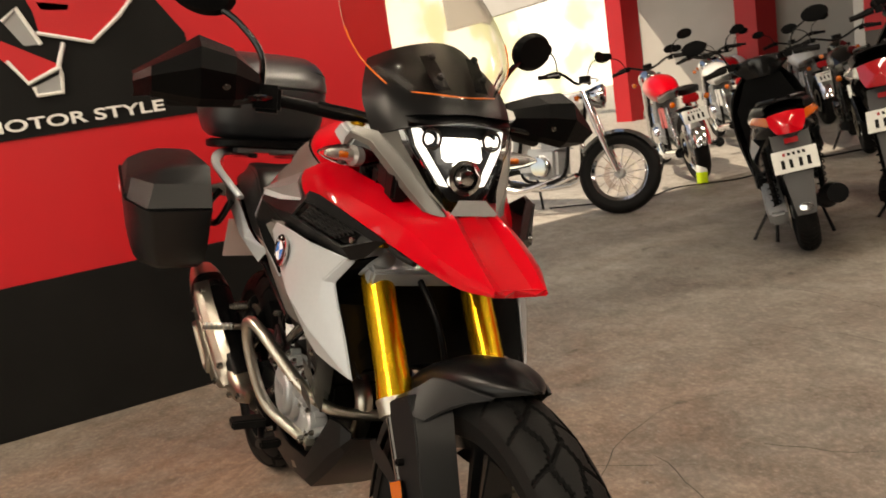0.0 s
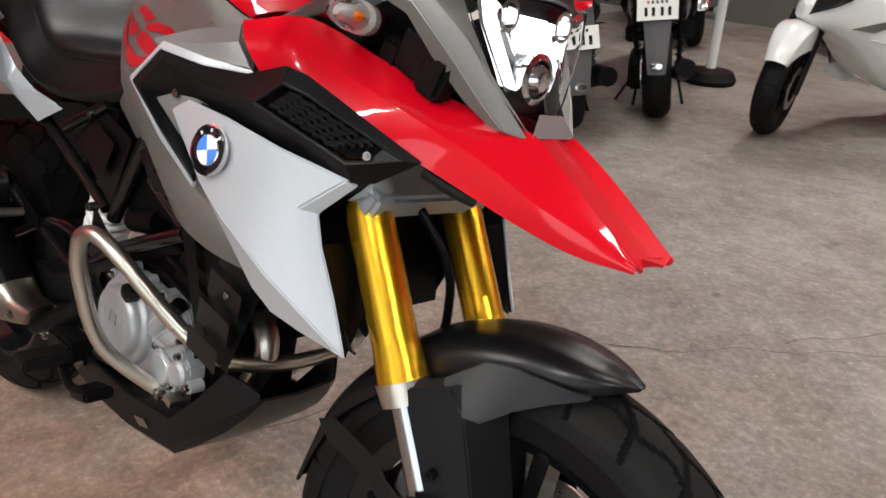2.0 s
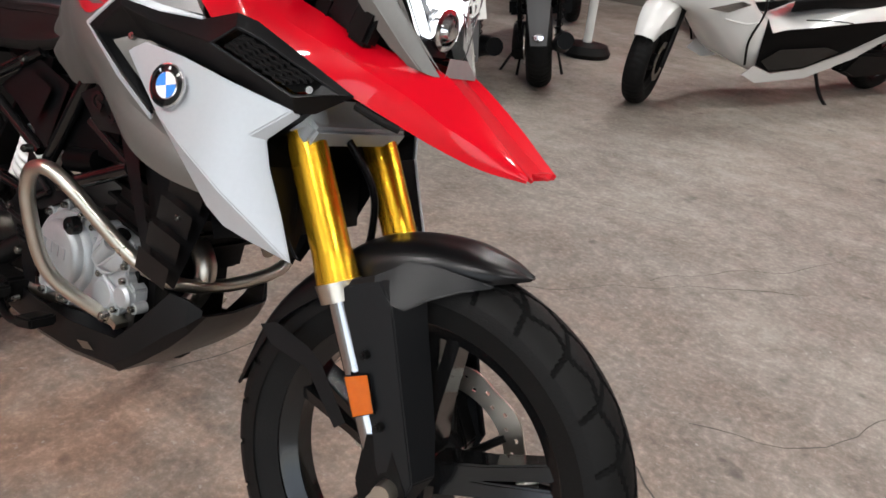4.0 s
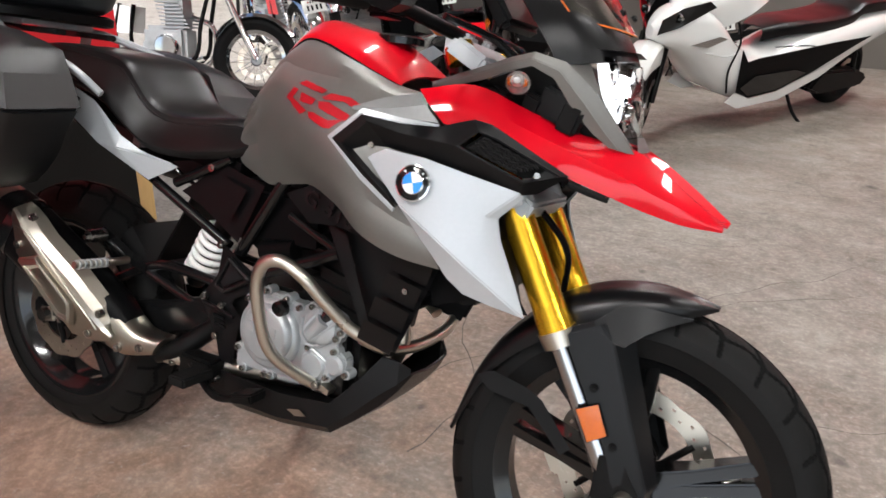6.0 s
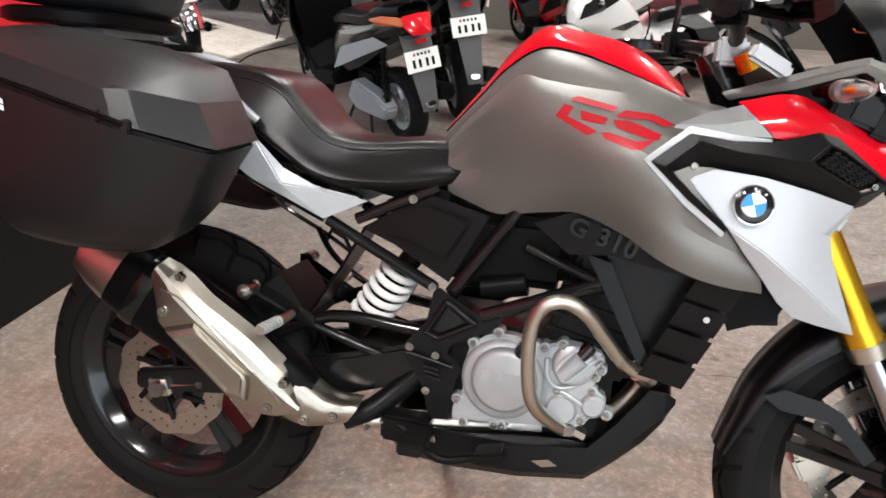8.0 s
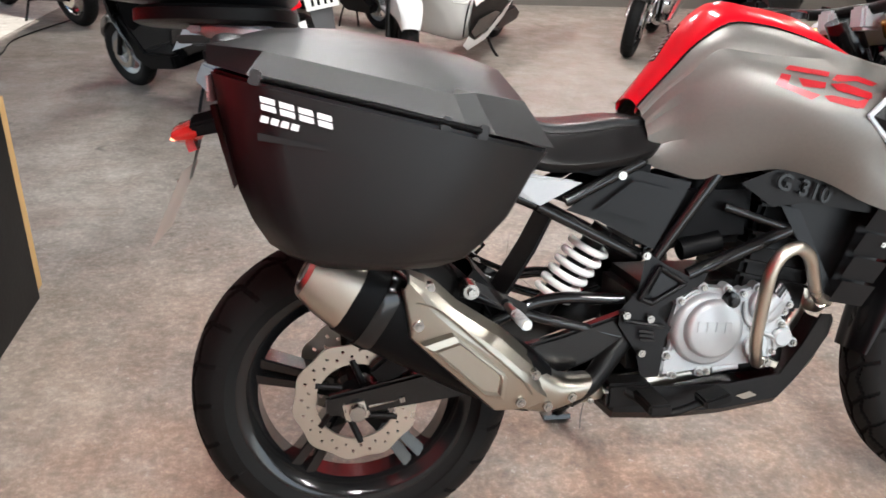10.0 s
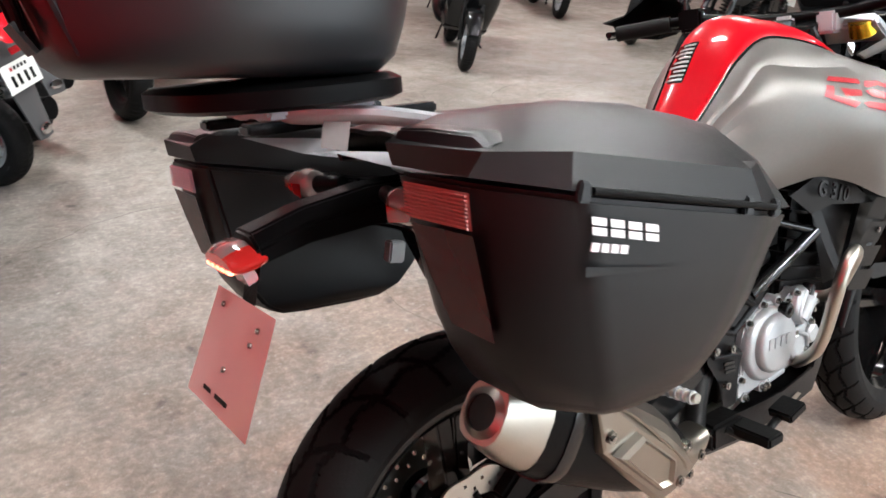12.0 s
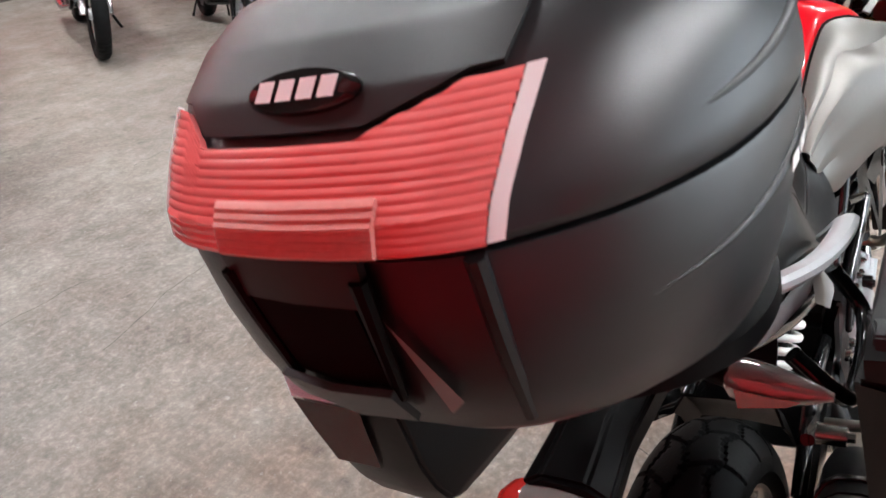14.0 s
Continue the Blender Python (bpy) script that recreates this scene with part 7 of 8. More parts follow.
def bars(root, x, z, w, grip_mat=None, mirrors=True, rise=0.0):
    bar = part("handlebar", pipe([(x - 0.10, -w, z), (x - 0.03, -w * 0.6, z + 0.03), (x, 0, z - rise), (x - 0.03, w * 0.6, z + 0.03), (x - 0.10, w, z)], 0.011, 5, 10), DARK, root)
    for s in (-1, 1):
        part("grip", rod((x - 0.062, s * (w - 0.12), z + 0.012), (x - 0.105, s * (w + 0.01), z - 0.002), 0.017, n=12), RUBBER, bar)
        part("lever", pipe([(x - 0.02, s * (w - 0.12), z + 0.02), (x + 0.01, s * (w - 0.06), z + 0.01), (x - 0.04, s * w, z)], 0.005, 4, 6), ALU, bar)
        part("switch_box", box((0.04, 0.045, 0.045), (x - 0.05, s * (w - 0.15), z + 0.015)), BLACK, bar, bevel=0.005)
        if mirrors:
            part("mirror_stem", pipe([(x - 0.04, s * (w - 0.14), z + 0.03), (x - 0.03, s * (w - 0.10), z + 0.12), (x - 0.02, s * (w - 0.02), z + 0.17)], 0.005, 4, 8), DARK, bar)
            bm = lathe([(0, -0.014), (0.045, -0.012), (0.055, 0.0), (0.05, 0.006), (0, 0.008)], (0, 0, 0), 20, "x")
            part("mirror", placed(bm, pose(x - 0.02, s * (w + 0.03), z + 0.19) @ Matrix.Diagonal((-1, 1.35, 0.85, 1))), BLACK, bar)


def scooter(m, label, body, accent, L=1.2, r=0.215, half=0.045, maxi=0.0, seat_mat=None, plated=True, tail=REDLENS, group="", screen=False, engine=DARK, signal=AMBER):
    """A step-through scooter; x forward, rear wheel over the origin. maxi: 0 small to 1 large."""
    k = 1 + 0.28 * maxi
    root = thing("maxi_scooter" if maxi > 0.5 else "scooter", m, label, "scooter", group)
    fine = False
    simple_wheel(root, "rear_wheel", (0, 0, r), r, half * 1.15, r - 0.075, rim_mat=ALU, cheap=False)
    simple_wheel(root, "front_wheel", (L, 0, r), r, half, r - 0.075, rim_mat=ALU if maxi < 0.5 else DARK, cheap=False)
    z0 = 0.30 * k
    # Rear body: tapers up and back to the tail.
    def sec(x, w, zt, zb):
        return [(x, -w * 0.75, zb), (x, -w, zb + (zt - zb) * 0.35), (x, -w * 0.92, zb + (zt - zb) * 0.75), (x, -w * 0.5, zt), (x, 0, zt + 0.008), (x, w * 0.5, zt), (x, w * 0.92, zb + (zt - zb) * 0.75), (x, w, zb + (zt - zb) * 0.35), (x, w * 0.75, zb)]
    rows = [sec(L * 0.48, 0.13 * k, 0.56 * k, 0.26 * k), sec(L * 0.38, 0.16 * k, 0.66 * k, 0.34 * k), sec(L * 0.15, 0.165 * k, 0.70 * k, 0.44 * k), sec(-0.06 * k, 0.150 * k, 0.745 * k, 0.56 * k), sec(-0.17 * k, 0.122 * k, 0.750 * k, 0.61 * k), sec(-0.235 * k, 0.082 * k, 0.738 * k, 0.66 * k)]
    part("body", loft(refine([[Vector(p) for p in row] for row in rows], 3), True), body, root)
    for s in (-1, 1):
        part("side_trim", plate([(L * 0.45, s * 0.155 * k, 0.36 * k), (L * 0.10, s * 0.172 * k, 0.50 * k), (-0.16, s * 0.135 * k, 0.60 * k), (-0.05, s * 0.16 * k, 0.63 * k), (L * 0.30, s * 0.172 * k, 0.52 * k)], 0.012), accent, root, bevel=0.004)
        part("rear_indicator", plate([(-0.232 * k, s * 0.084 * k, 0.738 * k), (-0.12 * k, s * 0.140 * k, 0.742 * k), (-0.01 * k, s * 0.160 * k, 0.716 * k), (-0.10 * k, s * 0.152 * k, 0.692 * k), (-0.245 * k, s * 0.080 * k, 0.690 * k)], 0.024, (-0.13 * k, s * 0.158 * k, 0.716 * k)), signal, root, "wrap-round indicator", bevel=0.003)
        part("shock", rod((-0.02, s * 0.11, r + 0.02), (-0.06, s * 0.12, 0.56 * k), 0.014, n=10), DARK, root)
        part("shock_spring", coil((-0.025, s * 0.11, r + 0.05), (-0.055, s * 0.12, 0.52 * k), 0.022, 0.004, 8, 6), DARK, root)
        part("rear_rail", pipe([(0.02, s * 0.09 * k, 0.76 * k), (-0.15, s * 0.10 * k, 0.80 * k), (-0.26 * k, s * 0.03, 0.81 * k)], 0.010, 4, 8), DARK, root)
    part("tail_lamp", plate([(-0.246 * k, -0.080 * k, 0.690 * k), (-0.234 * k, -0.086 * k, 0.740 * k), (-0.262 * k, 0, 0.752 * k), (-0.234 * k, 0.086 * k, 0.740 * k), (-0.246 * k, 0.080 * k, 0.690 * k), (-0.292 * k, 0.056 * k, 0.652 * k), (-0.302 * k, 0, 0.648 * k), (-0.292 * k, -0.056 * k, 0.652 * k)], 0.03, (-0.300 * k, 0, 0.702 * k)), tail, root, "red tail lamp", bevel=0.004)
    part("tail_reflector", box((0.008, 0.062, 0.026), (-0.268 * k, 0, 0.612 * k), (0, 20, 0)), REDLENS, root, "small red reflector", bevel=0.002)
    seat_rows = []
    for x, w, z, h in ((L * 0.47, 0.10, 0.66, 0.05), (L * 0.30, 0.14, 0.72, 0.07), (L * 0.05, 0.145, 0.745, 0.07), (-0.06, 0.14, 0.79, 0.08), (-0.22 * k, 0.09, 0.80, 0.05)):
        w, z = w * k, z * k
        seat_rows.append([Vector((x, -w, z - h)), Vector((x, -w * 0.95, z - 0.012)), Vector((x, 0, z + 0.006)), Vector((x, w * 0.95, z - 0.012)), Vector((x, w, z - h))])
    part("seat", thicken(loft(refine(seat_rows, 3)), 0.006), seat_mat or VINYL, root, "black vinyl seat")
    part("footboard", prism([(L * 0.44, 0.26 * k), (L * 0.45, 0.34 * k), (L * 0.66, 0.32 * k), (L * 0.80, 0.50 * k), (L * 0.84, 0.48 * k), (L * 0.74, 0.26 * k), (L * 0.66, 0.22 * k)], -0.17 * k, 0.17 * k), accent if maxi else BLACK, root, bevel=0.012)
    rows = []
    for x, z, w, d in ((L * 0.76, 0.28, 0.17, 0.06), (L * 0.83, 0.48, 0.21, 0.10), (L * 0.84, 0.66, 0.22, 0.13), (L * 0.80, 0.80, 0.19, 0.12), (L * 0.76, 0.90, 0.12, 0.08)):
        w, z = w * k, z * k
        rows.append([Vector((x - 0.03, -w, z)), Vector((x + 0.03, -w * 0.85, z)), Vector((x + d * k, -w * 0.4, z)), Vector((x + d * k * 1.15, 0, z)), Vector((x + d * k, w * 0.4, z)), Vector((x + 0.03, w * 0.85, z)), Vector((x - 0.03, w, z))])
    part("leg_shield", thicken(loft(refine(rows, 3)), 0.012), body, root)
    part("inner_shield", plate([(L * 0.74, -0.15 * k, 0.30 * k), (L * 0.74, 0.15 * k, 0.30 * k), (L * 0.79, 0.18 * k, 0.70 * k), (L * 0.72, 0.10 * k, 0.88 * k), (L * 0.72, -0.10 * k, 0.88 * k), (L * 0.79, -0.18 * k, 0.70 * k)], 0.02), BLACK, root, bevel=0.004)
    for s in (-1, 1):
        part("headlamp", plate([(L * 0.80 + 0.17 * k, s * 0.03, 0.62 * k), (L * 0.80 + 0.13 * k, s * 0.14 * k, 0.74 * k), (L * 0.80 + 0.10 * k, s * 0.15 * k, 0.80 * k), (L * 0.80 + 0.15 * k, s * 0.05, 0.70 * k)], 0.012), FRAME, root, "dark headlamp glass", bevel=0.003)
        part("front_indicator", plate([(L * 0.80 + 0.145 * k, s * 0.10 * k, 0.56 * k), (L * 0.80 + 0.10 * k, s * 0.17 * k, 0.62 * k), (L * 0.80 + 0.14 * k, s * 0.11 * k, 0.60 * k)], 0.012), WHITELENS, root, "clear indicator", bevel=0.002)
        part("fork_leg", rod((L, s * 0.075, r), (L - 0.14, s * 0.07, 0.55 * k), 0.016, n=12), DARK, root)
    secs = []
    for i in range(9):
        a = radians(20 + 145 * i / 8)
        rr = r + 0.022
        w = (half + 0.022) * (0.55 + 0.45 * math.sin(math.pi * (i + 0.6) / 9.2))
        c = Vector((L + rr * math.cos(a), 0, r + rr * math.sin(a)))
        o = Vector((math.cos(a), 0, math.sin(a)))
        secs.append([c - o * 0.05 + Vector((0, -w, 0)), c + Vector((0, -w * 0.8, 0)), c + o * 0.014, c + Vector((0, w * 0.8, 0)), c - o * 0.05 + Vector((0, w, 0))])
    part("front_fender", thicken(loft(refine(secs, 2)), 0.004), body, root)
    part("rear_fender", thicken(loft(refine([[Vector((x * k, -w, z * k)), Vector((x * k - 0.008, 0, z * k)), Vector((x * k, w, z * k))] for x, z, w in ((-0.20, 0.655, 0.088), (-0.236, 0.56, 0.085), (-0.262, 0.44, 0.066), (-0.292, 0.32, 0.052), (-0.305, 0.255, 0.044))], 3)), 0.008), TONGUE, root, "grey plastic fender tongue")
    part("oval_reflector", placed(lathe([(0, 0), (0.03, 0), (0.026, 0.006), (0, 0.008)], (0, 0, 0), 18, "z"), pose(-0.312 * k, 0, 0.292 * k, 0, -80, 0) @ Matrix.Diagonal((0.75, 1.05, 1, 1))), CHROME, root)
    if plated:
        number_plate(root, (-0.268 * k, 0, 0.515 * k), (0, 14, 0))
    part("engine_case", prism([(0.40, 0.22), (0.30, 0.34), (0.02, 0.30), (-0.09, 0.24), (-0.05, 0.17), (0.30, 0.16)], 0.07, 0.16), engine, root, bevel=0.015)
    part("exhaust", pipe([(0.28, -0.09, 0.20), (0.12, -0.13, 0.22), (-0.02, -0.145, 0.27), (-0.24, -0.15, 0.31)], [0.025, 0.05, 0.058, 0.048], 4, 14), BLACK, root)
    part("crank_case", box((0.22, 0.14, 0.20), (0.30, 0, 0.28)), DARK, root, bevel=0.02)
    stand = part("stand", pipe([(0.16, -0.14, 0.03), (0.20, -0.11, 0.18), (0.20, 0.11, 0.18), (0.16, 0.14, 0.03)], 0.010, 1, 8), DARK, root)
    part("side_stand", pipe([(0.36, 0.12, 0.20), (0.33, 0.20, 0.10), (0.29, 0.27, 0.008)], 0.009, 3, 8), DARK, root)
    bars(root, L * 0.74, 0.96 * k, 0.31)
    part("bar_cover", loft([[(L * 0.74 + 0.07 * math.cos(a), w * math.sin(a) * 1.0, z) for a in [2 * math.pi * i / 14 for i in range(14)]] for z, w in ((0.88 * k, 0.10), (0.94 * k, 0.16), (0.985 * k, 0.13), (1.0 * k, 0.06))], True), body, root)
    if screen:
        rows = [[Vector((L * 0.86 - 0.22 * t, -w, 0.82 * k + 0.34 * t)), Vector((L * 0.90 - 0.22 * t, 0, 0.82 * k + 0.34 * t)), Vector((L * 0.86 - 0.22 * t, w, 0.82 * k + 0.34 * t))] for t, w in ((0, 0.15), (0.5, 0.18), (1, 0.13))]
        ob = part("windscreen", thicken(loft(refine(rows, 3)), 0.003), SCREEN, root, "tinted windscreen")
        ob.visible_shadow = False
    return root


def maxi_scooter(m, label, body, accent, L=1.56, r=0.255, half=0.06, stretch=1.35, squash=0.92):
    """A large touring scooter with a low step, big nose and long seat."""
    root = thing("maxi_scooter", m, label, "scooter")
    simple_wheel(root, "rear_wheel", (0, 0, r), r, half * 1.15, r - 0.085, rim_mat=DARK, cheap=False)
    simple_wheel(root, "front_wheel", (L * stretch, 0, r + 0.01), r + 0.01, half, r - 0.075, rim_mat=DARK, cheap=False)
    hull = [(-0.42, 0.10, 0.80, 0.70), (-0.25, 0.17, 0.80, 0.60), (0.0, 0.21, 0.77, 0.50), (0.30, 0.235, 0.72, 0.34), (0.55, 0.24, 0.66, 0.25), (0.80, 0.235, 0.56, 0.22), (1.0, 0.23, 0.58, 0.23), (1.14, 0.235, 0.68, 0.30), (1.24, 0.23, 0.80, 0.40), (1.34, 0.20, 0.88, 0.52), (1.44, 0.15, 0.86, 0.60), (1.52, 0.09, 0.80, 0.64), (1.57, 0.03, 0.75, 0.67)]
    rows = []
    for x, w, zt, zb in hull:
        h = zt - zb
        rows.append([Vector((x, -w * 0.55, zb)), Vector((x, -w * 0.9, zb + 0.22 * h)), Vector((x, -w, zb + 0.55 * h)), Vector((x, -w * 0.86, zb + 0.85 * h)), Vector((x, -w * 0.4, zt)), Vector((x, 0, zt + 0.01)),
                     Vector((x, w * 0.4, zt)), Vector((x, w * 0.86, zb + 0.85 * h)), Vector((x, w, zb + 0.55 * h)), Vector((x, w * 0.9, zb + 0.22 * h)), Vector((x, w * 0.55, zb))])
    part("body", loft(refine(rows, 3), True), body, root, "pearl-white bodywork")
    rows = []
    for x, w, z in ((1.46, 0.07, 0.86), (1.40, 0.14, 0.93), (1.30, 0.17, 1.00), (1.20, 0.15, 1.06), (1.12, 0.10, 1.08)):
        rows.append([Vector((x - 0.20, -w - 0.04, z - 0.16)), Vector((x - 0.05, -w, z - 0.03)), Vector((x, 0, z)), Vector((x - 0.05, w, z - 0.03)), Vector((x - 0.20, w + 0.04, z - 0.16))])
    part("nose_fairing", thicken(loft(refine(rows, 3)), 0.006), body, root)
    for s in (-1, 1):
        part("foot_inset", plate([(1.135, s * 0.246, 0.62), (1.105, s * 0.240, 0.32), (1.0, s * 0.240, 0.265), (0.80, s * 0.243, 0.285), (0.55, s * 0.246, 0.385), (0.25, s * 0.240, 0.535), (0.06, s * 0.228, 0.615), (0.45, s * 0.250, 0.60), (0.80, s * 0.252, 0.565), (1.0, s * 0.252, 0.55), (1.08, s * 0.252, 0.53)], 0.016), accent, root, "black foot well panel", bevel=0.005)
        part("foot_pocket", plate([(1.09, s * 0.252, 0.35), (1.02, s * 0.252, 0.285), (0.80, s * 0.256, 0.305), (0.60, s * 0.258, 0.40), (0.70, s * 0.260, 0.435), (1.0, s * 0.258, 0.425)], 0.012), FRAME, root, bevel=0.004)
        part("belly_trim", plate([(1.17, s * 0.238, 0.26), (1.06, s * 0.232, 0.195), (0.75, s * 0.236, 0.215), (0.45, s * 0.240, 0.345), (0.22, s * 0.236, 0.50), (0.52, s * 0.252, 0.395), (0.80, s * 0.252, 0.285), (1.0, s * 0.250, 0.262), (1.12, s * 0.246, 0.32)], 0.014), body, root, "white belly strip", bevel=0.004)
        part("panel_seam", pipe([(0.86, s * 0.215, 0.60), (0.70, s * 0.232, 0.60), (0.56, s * 0.236, 0.585)], 0.004, 3, 6), DARK, root)
        part("headlamp", plate([(1.565, s * 0.055, 0.70), (1.505, s * 0.145, 0.765), (1.365, s * 0.222, 0.90), (1.40, s * 0.205, 0.935), (1.50, s * 0.140, 0.885), (1.56, s * 0.070, 0.80)], 0.016, (1.48, s * 0.165, 0.845)), FRAME, root, "dark swept headlamp", bevel=0.003)
        part("lamp_bowl", lathe([(0, 0.0), (0.026, 0.0), (0.030, 0.012), (0, 0.016)], (1.505, s * 0.135, 0.825), 20, "x"), CHROME, root)
        part("front_indicator", plate([(1.44, s * 0.178, 0.655), (1.31, s * 0.236, 0.715), (1.26, s * 0.246, 0.70), (1.36, s * 0.222, 0.645)], 0.014), CHROME, root, "clear indicator", bevel=0.002)
        part("fairing_gap", pipe([(1.20, s * 0.228, 0.80), (1.16, s * 0.240, 0.66), (1.20, s * 0.242, 0.48), (1.16, s * 0.226, 0.32)], 0.006, 4, 6), DARK, root)
        part("body_crease", pipe([(1.34, s * 0.196, 0.60), (1.24, s * 0.236, 0.58), (1.16, s * 0.242, 0.60)], 0.005, 4, 6), body, root)
        part("fork_leg", rod((L, s * 0.085, r), (L - 0.17, s * 0.08, 0.66), 0.019, n=12), DARK, root)
        part("rear_shock", rod((0.0, s * 0.125, r + 0.02), (0.06, s * 0.13, 0.62), 0.018, n=10), DARK, root)
        part("grab_rail", pipe([(0.02, s * 0.15, 0.83), (-0.22, s * 0.16, 0.87), (-0.40, s * 0.06, 0.88)], 0.013, 4, 8), DARK, root)
    rows = []
    for x, w, z in ((0.86, 0.09, 0.70), (0.70, 0.15, 0.745), (0.45, 0.175, 0.755), (0.22, 0.17, 0.79), (0.12, 0.165, 0.86), (-0.10, 0.155, 0.875), (-0.36, 0.09, 0.88)):
        rows.append([Vector((x, -w, z - 0.09)), Vector((x, -w, z - 0.02)), Vector((x, -w * 0.6, z)), Vector((x, 0, z + 0.004)), Vector((x, w * 0.6, z)), Vector((x, w, z - 0.02)), Vector((x, w, z - 0.09))])
    part("seat", thicken(loft(refine(rows, 3)), 0.006), VINYL, root, "long black vinyl seat")
    secs = []
    for i in range(11):
        a = radians(28 + 132 * i / 10)
        rr = r + 0.035
        w = (half + 0.03) * (0.5 + 0.5 * math.sin(math.pi * (i + 0.8) / 11.6))
        c = Vector((L * stretch + rr * math.cos(a), 0, r + 0.05 + rr * math.sin(a)))
        o = Vector((math.cos(a), 0, math.sin(a)))
        d_ = 0.06 + 0.07 * math.sin(math.pi * i / 10)
        secs.append([c - o * d_ + Vector((0, -w, 0)), c - o * 0.02 + Vector((0, -w * 0.95, 0)), c + Vector((0, -w * 0.5, 0)), c + o * 0.012, c + Vector((0, w * 0.5, 0)), c - o * 0.02 + Vector((0, w * 0.95, 0)), c - o * d_ + Vector((0, w, 0))])
    part("front_fender", thicken(loft(refine(secs, 2)), 0.005), body, root, "white front fender")
    rows = [[Vector((1.40 - 0.30 * t, -w, 0.99 + 0.36 * t)), Vector((1.46 - 0.30 * t, 0, 0.99 + 0.36 * t)), Vector((1.40 - 0.30 * t, w, 0.99 + 0.36 * t))] for t, w in ((0, 0.15), (0.5, 0.19), (1, 0.13))]
    ob = part("windscreen", thicken(loft(refine(rows, 3)), 0.003), SCREEN, root, "smoked windscreen")
    ob.visible_shadow = False
    part("tail_lamp", box((0.10, 0.20, 0.06), (-0.42, 0, 0.77)), REDLENS, root, "red tail lamp", bevel=0.015)
    part("engine_case", prism([(0.45, 0.22), (0.36, 0.36), (0.04, 0.34), (-0.10, 0.27), (-0.05, 0.19), (0.34, 0.17)], 0.08, 0.19), DARK, root, bevel=0.02)
    part("exhaust", pipe([(0.34, -0.12, 0.22), (0.14, -0.17, 0.25), (-0.05, -0.18, 0.31), (-0.32, -0.18, 0.38)], [0.03, 0.06, 0.07, 0.06], 4, 14), DARK, root)
    part("side_stand", pipe([(0.62, 0.17, 0.24), (0.60, 0.24, 0.10), (0.56, 0.30, 0.010)], 0.011, 3, 8), DARK, root)
    bars(root, 1.10, 1.07, 0.33)
    turned = Matrix.Translation((L * stretch, 0, 0)) @ Matrix.Rotation(radians(33), 4, "Z") @ Matrix.Translation((-L * stretch, 0, 0))
    # The body is long and low; the wheels keep their own shape.
    for ob in [o for o in root.children_recursive if o.type == "MESH" and "wheel" not in o.parent.name and "fender" not in o.name]:
        for v in ob.data.vertices:
            v.co.x, v.co.z = v.co.x * stretch, v.co.z * squash
    for ob in root.children:
        if "front_wheel" in ob.name or "front_fender" in ob.name or "fork_leg" in ob.name:
            ob.matrix_local = turned
    return root


